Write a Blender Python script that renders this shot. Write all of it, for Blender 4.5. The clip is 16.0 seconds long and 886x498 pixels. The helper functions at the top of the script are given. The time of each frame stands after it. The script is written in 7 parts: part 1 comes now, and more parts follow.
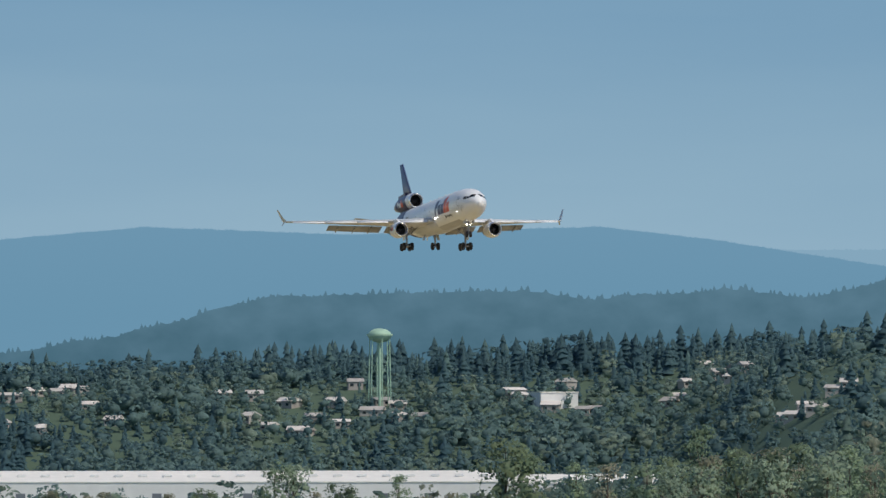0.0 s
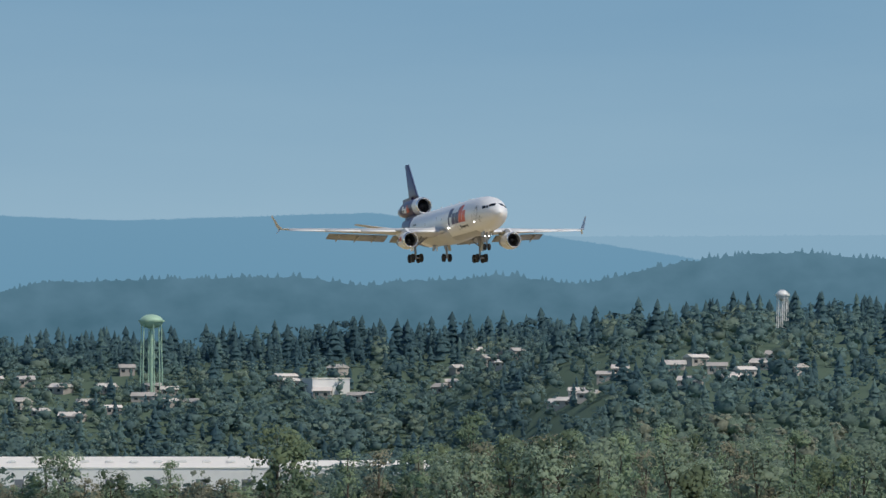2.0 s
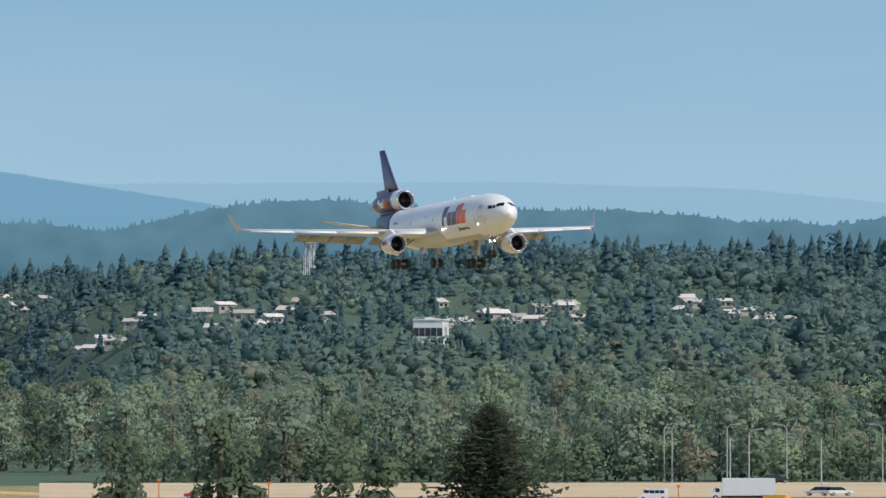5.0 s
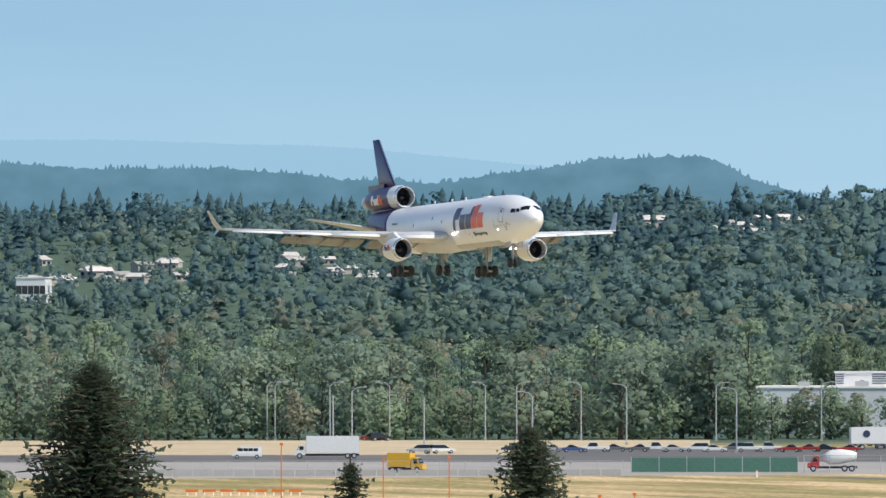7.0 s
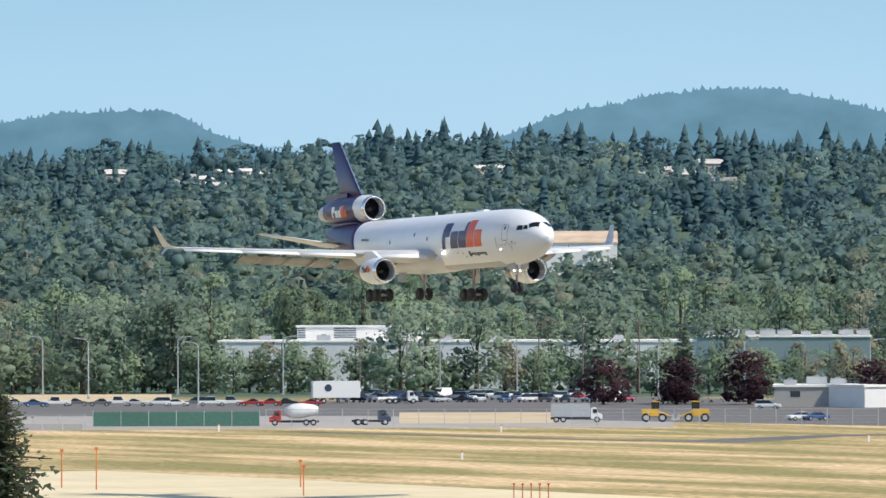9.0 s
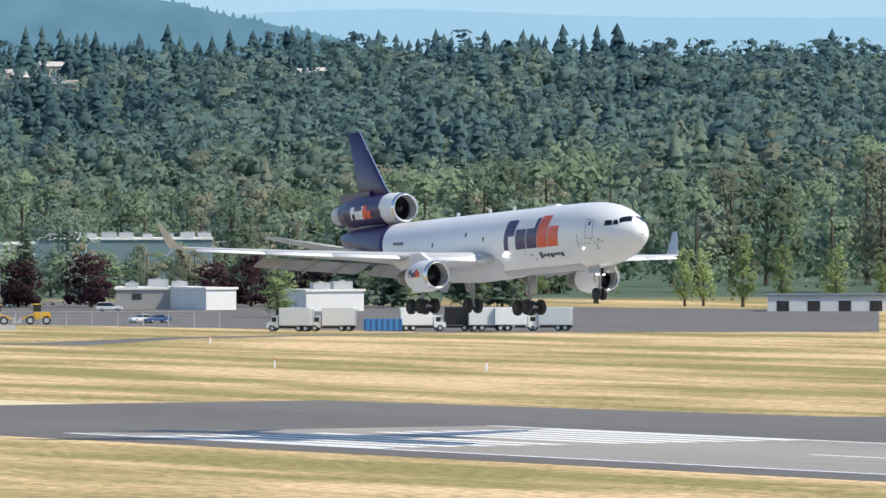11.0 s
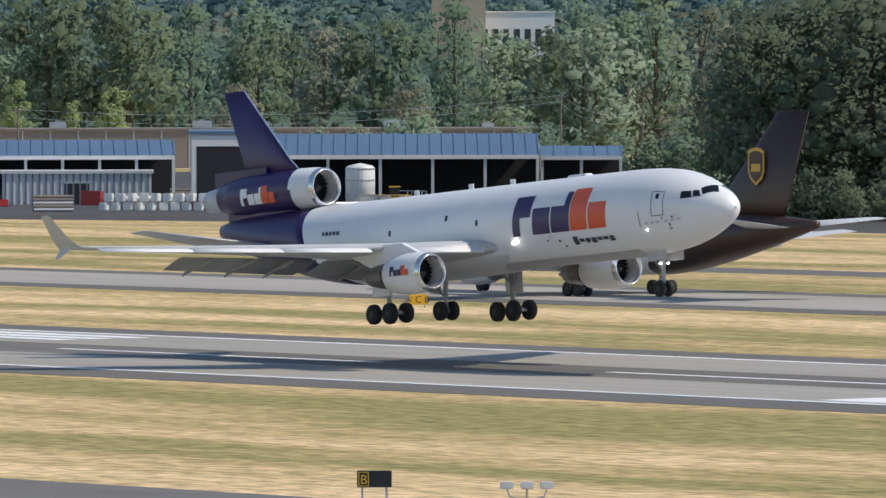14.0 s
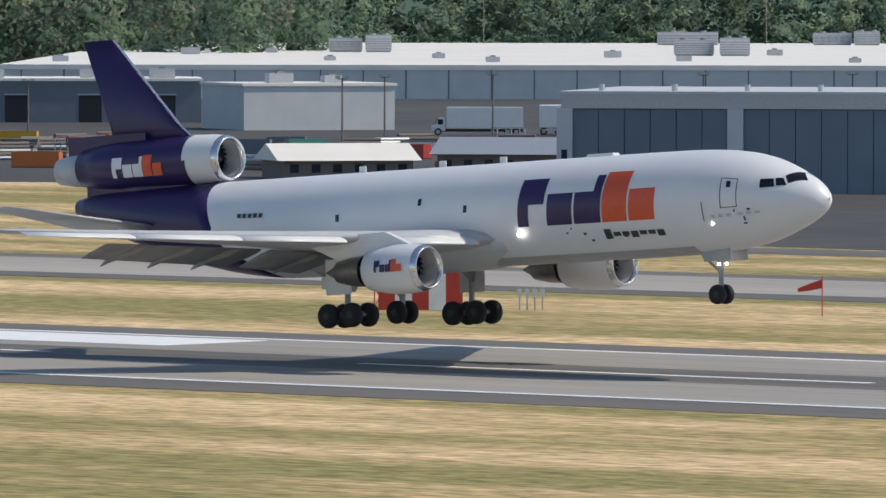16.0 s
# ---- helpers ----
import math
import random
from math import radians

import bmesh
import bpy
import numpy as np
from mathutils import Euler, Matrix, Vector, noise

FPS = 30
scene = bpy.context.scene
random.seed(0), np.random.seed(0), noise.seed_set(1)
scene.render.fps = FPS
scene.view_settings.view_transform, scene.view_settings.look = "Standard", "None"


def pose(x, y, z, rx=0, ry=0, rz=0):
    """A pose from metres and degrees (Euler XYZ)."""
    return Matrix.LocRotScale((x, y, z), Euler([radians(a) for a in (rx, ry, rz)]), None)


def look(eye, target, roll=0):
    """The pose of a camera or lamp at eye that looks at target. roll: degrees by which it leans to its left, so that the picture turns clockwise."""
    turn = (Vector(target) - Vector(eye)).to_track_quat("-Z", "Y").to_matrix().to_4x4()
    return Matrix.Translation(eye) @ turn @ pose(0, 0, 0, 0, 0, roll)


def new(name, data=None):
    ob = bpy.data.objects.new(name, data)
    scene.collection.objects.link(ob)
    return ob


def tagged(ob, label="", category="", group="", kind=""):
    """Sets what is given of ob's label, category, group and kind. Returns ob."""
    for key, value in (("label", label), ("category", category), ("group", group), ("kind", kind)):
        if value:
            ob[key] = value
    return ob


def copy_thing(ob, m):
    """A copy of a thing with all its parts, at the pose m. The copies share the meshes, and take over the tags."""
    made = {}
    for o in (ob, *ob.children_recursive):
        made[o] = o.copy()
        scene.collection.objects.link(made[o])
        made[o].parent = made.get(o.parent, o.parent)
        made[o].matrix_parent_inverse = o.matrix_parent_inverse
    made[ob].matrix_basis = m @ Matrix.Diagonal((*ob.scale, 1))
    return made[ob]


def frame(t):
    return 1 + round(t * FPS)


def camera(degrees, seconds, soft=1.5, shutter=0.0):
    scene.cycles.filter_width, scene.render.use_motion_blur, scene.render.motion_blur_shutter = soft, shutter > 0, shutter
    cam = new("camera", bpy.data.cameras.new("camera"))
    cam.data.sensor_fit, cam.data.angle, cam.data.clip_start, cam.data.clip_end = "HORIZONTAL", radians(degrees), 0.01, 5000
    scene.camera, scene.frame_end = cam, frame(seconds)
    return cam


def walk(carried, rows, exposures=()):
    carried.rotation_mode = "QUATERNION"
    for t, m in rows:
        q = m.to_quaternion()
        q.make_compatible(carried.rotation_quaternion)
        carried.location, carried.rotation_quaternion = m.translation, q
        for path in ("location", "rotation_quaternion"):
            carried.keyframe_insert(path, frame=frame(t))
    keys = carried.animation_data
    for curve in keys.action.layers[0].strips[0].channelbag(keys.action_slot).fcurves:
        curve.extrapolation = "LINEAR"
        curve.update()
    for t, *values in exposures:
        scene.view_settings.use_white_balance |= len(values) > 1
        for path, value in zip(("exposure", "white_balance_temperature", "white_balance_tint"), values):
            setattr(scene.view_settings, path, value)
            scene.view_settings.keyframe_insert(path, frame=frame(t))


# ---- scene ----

EYE = (0.0, 0.0, 22.17)
CAMERA_ROWS = [  # seconds, pan, tilt, roll
    (0, -75.896, 1.240, -0.063),
    (0.5, -75.534, 1.218, -0.037),
    (1, -75.174, 1.202, -0.026),
    (1.5, -74.831, 1.178, -0.060),
    (2, -74.442, 1.151, -0.012),
    (2.5, -73.942, 1.106, -0.046),
    (3, -73.465, 1.053, -0.078),
    (3.5, -72.980, 1.000, -0.097),
    (4, -72.490, 0.943, -0.094),
    (4.5, -71.979, 0.880, -0.080),
    (5, -71.428, 0.813, -0.063),
    (5.5, -70.820, 0.743, -0.052),
    (6, -70.188, 0.665, -0.045),
    (6.5, -69.536, 0.600, -0.044),
    (7, -68.899, 0.543, -0.040),
    (7.5, -68.159, 0.477, -0.040),
    (8, -67.391, 0.396, -0.077),
    (8.5, -66.445, 0.323, -0.061),
    (9, -65.470, 0.248, -0.074),
    (9.5, -64.581, 0.135, -0.095),
    (10, -63.588, -0.006, -0.123),
    (10.5, -62.535, -0.169, -0.140),
    (11, -61.276, -0.380, -0.145),
    (11.5, -59.836, -0.606, -0.143),
    (12, -58.239, -0.815, -0.140),
    (12.5, -56.513, -0.972, -0.139),
    (13, -54.801, -1.116, -0.207),
    (13.5, -52.945, -1.212, -0.143),
    (14, -50.893, -1.332, -0.085),
    (14.5, -48.620, -1.446, 0.007),
    (15, -46.189, -1.564, -0.072),
    (15.5, -43.461, -1.649, -0.025),
    (16, -40.457, -1.748, 0.079),
]
JET_ROWS = [  # seconds, x, z, pitch, bank, heading
    (0, -1509.67, 64.54, 3.94, 0.48, 0.41),
    (0.5, -1470.16, 62.64, 3.54, 0.45, 0.32),
    (1, -1430.74, 60.67, 3.23, 0.44, 0.28),
    (1.5, -1391.51, 58.70, 3.13, 0.39, 0.28),
    (2, -1352.43, 56.71, 3.13, 0.26, 0.21),
    (2.5, -1313.44, 54.67, 2.89, 0.19, 0.14),
    (3, -1274.56, 52.59, 2.62, 0.11, 0.09),
    (3.5, -1235.73, 50.51, 2.46, 0.16, 0.03),
    (4, -1197.10, 48.41, 2.43, 0.36, -0.03),
    (4.5, -1158.72, 46.30, 2.45, 0.60, -0.10),
    (5, -1120.58, 44.21, 2.42, 0.73, -0.18),
    (5.5, -1082.73, 42.16, 2.27, 0.62, -0.27),
    (6, -1044.92, 40.12, 2.00, 0.31, -0.37),
    (6.5, -1007.31, 38.14, 1.76, 0.09, -0.45),
    (7, -969.75, 36.14, 1.76, -0.03, -0.52),
    (7.5, -932.15, 34.12, 1.70, 0.17, -0.57),
    (8, -894.58, 32.07, 1.85, 0.45, -0.64),
    (8.5, -857.21, 29.97, 1.74, 0.58, -0.63),
    (9, -820.06, 27.85, 1.62, 0.28, -0.60),
    (9.5, -783.02, 25.64, 1.56, -0.11, -0.57),
    (10, -746.09, 23.42, 1.72, -0.40, -0.51),
    (10.5, -708.00, 21.15, 2.13, -0.75, -0.55),
    (11, -668.45, 18.89, 3.04, -1.08, -0.73),
    (11.5, -628.56, 16.81, 4.09, -1.31, -0.95),
    (12, -589.45, 15.09, 4.94, -1.38, -1.12),
    (12.5, -552.22, 13.90, 5.24, -1.20, -1.14),
    (13, -516.34, 12.89, 5.31, -0.97, -1.09),
    (13.5, -480.41, 12.14, 5.06, -0.56, -0.97),
    (14, -444.50, 11.76, 4.85, -0.08, -0.77),
    (14.5, -408.69, 11.48, 4.55, -0.01, -0.67),
    (15, -372.96, 11.12, 4.04, -0.43, -0.51),
    (15.5, -337.28, 10.81, 3.76, -0.76, -0.45),
    (16, -301.68, 10.53, 3.80, -0.77, -0.20),
]


def aim(pan, tilt):
    """A far point at that bearing (degrees clockwise from +y) and elevation."""
    p, e = radians(pan), radians(tilt)
    return (EYE[0] + 1000 * math.sin(p) * math.cos(e), EYE[1] + 1000 * math.cos(p) * math.cos(e), EYE[2] + 1000 * math.sin(e))


cam = camera(5.642, 16.0, soft=1.5)
walk(cam, [(t, look(EYE, aim(p, e), r)) for t, p, e, r in CAMERA_ROWS],
     exposures=[(0, -0.34), (3, -0.25), (5.5, 0.05), (7.5, 0.22), (8.5, 0.25), (9.5, 0.38), (10, 0.38), (12.5, 0.18), (13, 0.10), (14, 0.03), (15, -0.10), (16, -0.14)])

# ---- sky and sun ----
SUN = Vector((0.72, 0.56, 1.0)).normalized()
world = bpy.data.worlds.new("world")
scene.world = world
world.use_nodes = True
wn = world.node_tree.nodes
sky = wn.new("ShaderNodeTexSky")
sky.sky_type, sky.sun_disc = "NISHITA", False
sky.sun_elevation, sky.sun_rotation = math.asin(SUN.z), math.atan2(SUN.x, SUN.y)
sky.air_density, sky.dust_density, sky.ozone_density = 1.0, 0.2, 3.0
world.node_tree.links.new(sky.outputs[0], wn["Background"].inputs[0])
wn["Background"].inputs[1].default_value = 0.128
sun_data = bpy.data.lights.new("sun", "SUN")
sun_data.energy, sun_data.angle, sun_data.color = 3.45, radians(0.5), (1.0, 0.915, 0.775)
sun = new("sun", sun_data)
sun.matrix_world = look((0, 0, 300), tuple(Vector((0, 0, 300)) - SUN * 10))


# ---- materials ----
def material(name, color, rough=0.6, metal=0.0, vary=0.15, scale=3.0, bump=0.0, per="island", hue=0.0, big=0.05, spec=0.5, second=None, stretch=None):
    """A surface with grain at two scales, and a shade that differs from piece to piece."""
    m = bpy.data.materials.new(name)
    m.use_nodes = True
    nt = m.node_tree
    b = nt.nodes["Principled BSDF"]
    b.inputs["Roughness"].default_value, b.inputs["Metallic"].default_value = rough, metal
    b.inputs["Specular IOR Level"].default_value = spec
    tc = nt.nodes.new("ShaderNodeTexCoord")
    mp = nt.nodes.new("ShaderNodeMapping")
    nt.links.new(tc.outputs["Object"], mp.inputs["Vector"])
    if stretch:
        mp.inputs["Scale"].default_value = stretch
    n1 = nt.nodes.new("ShaderNodeTexNoise")
    n1.inputs["Scale"].default_value, n1.inputs["Detail"].default_value = scale, 5
    n2 = nt.nodes.new("ShaderNodeTexNoise")
    n2.inputs["Scale"].default_value, n2.inputs["Detail"].default_value = big, 4
    for n in (n1, n2):
        nt.links.new(mp.outputs[0], n.inputs["Vector"])
    add = nt.nodes.new("ShaderNodeMath")
    add.operation = "ADD"
    nt.links.new(n1.outputs["Fac"], add.inputs[0])
    nt.links.new(n2.outputs["Fac"], add.inputs[1])
    last = add.outputs[0]
    if per:
        src = nt.nodes.new("ShaderNodeNewGeometry").outputs["Random Per Island"] if per == "island" else nt.nodes.new("ShaderNodeObjectInfo").outputs["Random"]
        add2 = nt.nodes.new("ShaderNodeMath")
        add2.operation = "ADD"
        nt.links.new(last, add2.inputs[0])
        nt.links.new(src, add2.inputs[1])
        last = add2.outputs[0]
    ramp = nt.nodes.new("ShaderNodeMapRange")
    ramp.inputs["From Min"].default_value, ramp.inputs["From Max"].default_value = (0.6, 1.9) if per else (0.65, 1.35)
    nt.links.new(last, ramp.inputs["Value"])
    mix = nt.nodes.new("ShaderNodeMix")
    mix.data_type = "RGBA"
    c = Vector(color)
    lo = c * (1 - vary)
    hi = Vector(second) if second else c * (1 + vary)
    mix.inputs[6].default_value, mix.inputs[7].default_value = (*lo, 1), (*hi, 1)
    nt.links.new(ramp.outputs[0], mix.inputs["Factor"])
    nt.links.new(mix.outputs[2], b.inputs["Base Color"])
    if bump:
        bp = nt.nodes.new("ShaderNodeBump")
        bp.inputs["Strength"].default_value, bp.inputs["Distance"].default_value = bump, 0.05
        nt.links.new(n1.outputs["Fac"], bp.inputs["Height"])
        nt.links.new(bp.outputs[0], b.inputs["Normal"])
    return m


def glowing(name, color, strength):
    m = bpy.data.materials.new(name)
    m.use_nodes = True
    b = m.node_tree.nodes["Principled BSDF"]
    b.inputs["Base Color"].default_value = (*color, 1)
    b.inputs["Emission Color"].default_value, b.inputs["Emission Strength"].default_value = (*color, 1), strength
    return m


WHITE = material("white_aircraft_paint", (0.80, 0.80, 0.80), 0.35, vary=0.04, scale=0.5, per=None)
BELLY = material("grey_belly_paint", (0.42, 0.42, 0.43), 0.45, vary=0.15, scale=0.8, per=None)
WINGGREY = material("light_grey_wing_paint", (0.55, 0.56, 0.57), 0.4, vary=0.08, scale=0.7, per=None)
FLAPGREY = material("mottled_grey_flap_paint", (0.30, 0.30, 0.30), 0.5, vary=0.25, scale=0.8, per=None)
PURPLE = material("deep_purple_paint", (0.027, 0.0115, 0.084), 0.35, vary=0.06, scale=0.5, per=None)
ORANGE = material("orange_red_paint", (0.75, 0.10, 0.03), 0.4, vary=0.05, per=None)
DARKTEXT = material("charcoal_lettering", (0.05, 0.05, 0.06), 0.5, per=None)
STEEL = material("bare_polished_metal", (0.75, 0.75, 0.76), 0.22, 0.9, vary=0.06, per=None)
HOTMETAL = material("heat_stained_metal", (0.25, 0.23, 0.22), 0.4, 0.8, vary=0.2, per=None)
FAN = material("dark_titanium_fan", (0.06, 0.06, 0.07), 0.4, 0.6, per=None)
TYRE = material("black_tyre_rubber", (0.018, 0.018, 0.02), 0.8, vary=0.2, per=None)
GEARGREY = material("grey_gear_strut", (0.30, 0.30, 0.31), 0.45, 0.3, per=None)
DARKHUB = material("dark_wheel_hub", (0.045, 0.043, 0.042), 0.6, 0.3, per=None)
GLASSDARK = material("dark_cockpit_glass", (0.01, 0.012, 0.015), 0.08, per=None)
LIGHT = glowing("landing_light_glow", (1.0, 0.97, 0.9), 14)


# ---- builders ----
def part(name, bm, mat, parent=None, label="", smooth=False):
    me = bpy.data.meshes.new(name)
    if smooth:
        for f in bm.faces:
            f.smooth = True
    bm.normal_update()
    bm.to_mesh(me)
    bm.free()
    me.materials.append(mat)
    ob = new(name, me)
    if parent:
        ob.parent = parent
    if label:
        tagged(ob, label)
    return ob


def empty(name, m=None):
    ob = new(name)
    if m is not None:
        ob.matrix_basis = m
    return ob


def box(bm, x0, y0, z0, x1, y1, z1, bevel=0.0):
    r = bmesh.ops.create_cube(bm, size=1, matrix=Matrix.Translation(((x0 + x1) / 2, (y0 + y1) / 2, (z0 + z1) / 2)) @ Matrix.Diagonal((x1 - x0, y1 - y0, z1 - z0, 1)))
    if bevel:
        es = list({e for v in r["verts"] for e in v.link_edges})
        bmesh.ops.bevel(bm, geom=es, offset=bevel, segments=2, affect="EDGES")


def tube(bm, a, b, r0, r1=None, n=10):
    """A tapered round bar from a to b."""
    a, b = Vector(a), Vector(b)
    d = b - a
    m = Matrix.Translation((a + b) / 2) @ d.to_track_quat("Z", "Y").to_matrix().to_4x4()
    bmesh.ops.create_cone(bm, cap_ends=True, segments=n, radius1=r0, radius2=r0 if r1 is None else r1, depth=d.length, matrix=m)


def loft(bm, rings, closed=True, caps=True):
    vs = [[bm.verts.new(p) for p in r] for r in rings]
    n = len(rings[0])
    for a, b in zip(vs, vs[1:]):
        for i in range(n if closed else n - 1):
            j = (i + 1) % n
            bm.faces.new((a[i], a[j], b[j], b[i]))
    if caps:
        bm.faces.new(vs[0][::-1])
        bm.faces.new(vs[-1])
    bmesh.ops.recalc_face_normals(bm, faces=bm.faces)
    return vs


def lathe_x(bm, profile, n=36, y=0, z=0, caps=False):
    """A body of revolution about the x axis: profile of (x, radius)."""
    rings = [[(x, y + r * math.cos(2 * math.pi * i / n), z + r * math.sin(2 * math.pi * i / n)) for i in range(n)] for x, r in profile]
    loft(bm, rings, caps=caps)


def slab(bm, pts, z0, z1):
    """An upright prism over a flat outline."""
    loft(bm, [[(x, y, z0) for x, y in pts], [(x, y, z1) for x, y in pts]])


def airfoil(le, chord, thick, twist=0.0, n=9):
    """A wing section in the xz plane through the leading edge le; x runs aft as -x."""
    up, dn = [], []
    for i in range(n + 1):
        s = (1 - math.cos(math.pi * i / n)) / 2
        h = thick * chord * (1.48 * math.sqrt(s) - 0.63 * s - 1.76 * s * s + 1.42 * s ** 3 - 0.51 * s ** 4)
        up.append((s, h * 1.05))
        dn.append((s, -h * 0.75))
    loop = up + dn[-2:0:-1]
    c, sn = math.cos(radians(twist)), math.sin(radians(twist))
    return [(le[0] - (s * chord * c + h * sn), le[1], le[2] + h * c - s * chord * sn) for s, h in loop]


def polar(bearing, dist, z=0.0):
    b = radians(bearing)
    return Vector((dist * math.sin(b), dist * math.cos(b), z))



# ---- the landing three-engined cargo jet ----
HULL = [(0.35, -0.55, 0.06, 0.06), (0.12, -0.54, 0.54, 0.52), (-0.45, -0.50, 1.02, 1.00), (-1.4, -0.43, 1.53, 1.51), (-2.8, -0.36, 2.10, 2.08), (-4.2, -0.32, 2.48, 2.47),
        (-6.0, -0.30, 2.74, 2.74), (-8.0, -0.30, 2.86, 2.86), (-10.0, -0.30, 2.90, 2.90), (-25.0, -0.30, 2.90, 2.90), (-38.0, -0.30, 2.90, 2.90), (-41.5, -0.16, 2.80, 2.76),
        (-45.0, 0.16, 2.52, 2.42), (-48.5, 0.62, 2.05, 1.95), (-51.5, 1.05, 1.50, 1.44), (-54.0, 1.40, 0.92, 0.92), (-55.3, 1.6, 0.45, 0.5)]


def hull_at(x, hull=HULL):
    """Centre height, half width and half height of a fuselage at station x (smooth between the stations)."""
    xs = [-h[0] for h in hull]
    u = min(max(-x, xs[0]), xs[-1])
    i = max(k for k in range(len(xs) - 1) if xs[k] <= u)
    s = (u - xs[i]) / (xs[i + 1] - xs[i])
    out = []
    for c in (1, 2, 3):
        p1, p2 = hull[i][c], hull[i + 1][c]
        h = xs[i + 1] - xs[i]
        m1 = (p2 - hull[i - 1][c]) / (xs[i + 1] - xs[i - 1]) * h if i else (p2 - p1)
        m2 = (hull[i + 2][c] - p1) / (xs[i + 2] - xs[i]) * h if i + 2 < len(xs) else (p2 - p1)
        out.append((2 * s ** 3 - 3 * s * s + 1) * p1 + (s ** 3 - 2 * s * s + s) * m1 + (-2 * s ** 3 + 3 * s * s) * p2 + (s ** 3 - s * s) * m2)
    return out


def skin(x, a, lift=0.0, hull=HULL):
    """A point of the skin at station x; a: degrees round the hull, 0 at the right side (-y), 90 on top."""
    zc, w, h = hull_at(x, hull)
    a = radians(a)
    return (x, -(w + lift) * math.cos(a), zc + (h + lift) * math.sin(a))


def skin_patch(bm, corners, lift=0.012, nx=4, na=4, hull=HULL):
    """A thin plate that follows the skin, between four corners (station, degrees), bottom edge first."""
    (xa, aa), (xb, ab), (xc, ac), (xd, ad) = corners
    grid = []
    for i in range(nx + 1):
        s = i / nx
        row = []
        for j in range(na + 1):
            t = j / na
            x = (xa * (1 - s) + xb * s) * (1 - t) + (xd * (1 - s) + xc * s) * t
            a = (aa * (1 - s) + ab * s) * (1 - t) + (ad * (1 - s) + ac * s) * t
            row.append(bm.verts.new(skin(x, a, lift, hull)))
        grid.append(row)
    for i in range(nx):
        for j in range(na):
            bm.faces.new((grid[i][j], grid[i + 1][j], grid[i + 1][j + 1], grid[i][j + 1]))


def wheel(parent, x, y, z, r, w):
    bm = bmesh.new()
    prof = [(-w / 2, r * 0.62), (-w / 2, r * 0.86), (-w * 0.36, r * 0.97), (-w * 0.15, r), (w * 0.15, r), (w * 0.36, r * 0.97), (w / 2, r * 0.86), (w / 2, r * 0.62)]
    loft(bm, [[(x + q * math.cos(k * math.pi / 12), y + o, z + q * math.sin(k * math.pi / 12)) for k in range(24)] for o, q in prof])
    t = part("wheel", bm, TYRE, parent, smooth=True)
    bm = bmesh.new()
    for s in (-1, 1):
        tube(bm, (x, y + s * w * 0.30, z), (x, y + s * w * 0.52, z), r * 0.6, r * 0.3, 16)
    part("hub", bm, DARKHUB, t, "dark wheel hub")
    return t


def nacelle(parent, x, y, z, r, length, tail, name="engine", body=None):
    """A turbofan: lip, cowl, fan, spinner and nozzle; x is its front."""
    bm = bmesh.new()
    if tail:
        prof = [(x - 0.45, r * 1.04), (x - 1.2, r * 1.10), (x - 2.6, r * 1.13)]
    else:
        prof = [(x - 0.4, r * 1.05), (x - 1.2, r * 1.13), (x - 2.3, r * 1.14), (x - 3.2, r * 1.06), (x - 4.1, r * 0.93), (x - 4.2, r * 0.85)]
    lathe_x(bm, prof, y=y, z=z)
    eng = part(name, bm, WHITE, parent, "white engine cowl with a bare metal lip", smooth=True)
    bm = bmesh.new()
    lathe_x(bm, [(x - 0.42, r * 1.045), (x - 0.15, r * 1.0), (x - 0.02, r * 0.95), (x, r * 0.91), (x - 0.05, r * 0.87), (x - 0.3, r * 0.83)], y=y, z=z)
    part("lip", bm, STEEL, eng, "polished metal intake lip", smooth=True)
    bm = bmesh.new()
    lathe_x(bm, [(x - 0.3, r * 0.83), (x - 0.8, r * 0.85), (x - 1.5, r * 0.87)], y=y, z=z)
    part("intake_duct", bm, BELLY, eng, smooth=True)
    bm = bmesh.new()
    for k in range(22):
        a0 = 2 * math.pi * k / 22
        p = []
        for rr, da, dx in ((0.28, -0.11, -1.35), (0.28, 0.10, -1.55), (0.86, 0.17, -1.62), (0.86, -0.05, -1.30)):
            p.append(bm.verts.new((x + dx, y + r * rr * math.cos(a0 + da), z + r * rr * math.sin(a0 + da))))
        bm.faces.new(p)
    part("fan", bm, FAN, eng, "dark fan blades")
    bm = bmesh.new()
    lathe_x(bm, [(x - 0.75, 0.02), (x - 0.85, r * 0.10), (x - 1.1, r * 0.22), (x - 1.45, r * 0.3)], n=20, y=y, z=z)
    lathe_x(bm, [(x - 1.66, 0.01), (x - 1.66, r * 0.9)], n=20, y=y, z=z)
    part("spinner", bm, FAN, eng, smooth=True)
    if not tail:
        bm = bmesh.new()
        lathe_x(bm, [(x - 4.6, r * 0.72), (x - 5.6, r * 0.66), (x - 6.6, r * 0.5), (x - 6.62, r * 0.4), (x - 7.6, 0.05)], n=28, y=y, z=z)
        part("exhaust_nozzle", bm, HOTMETAL, eng, "heat-stained exhaust nozzle", smooth=True)
    return eng


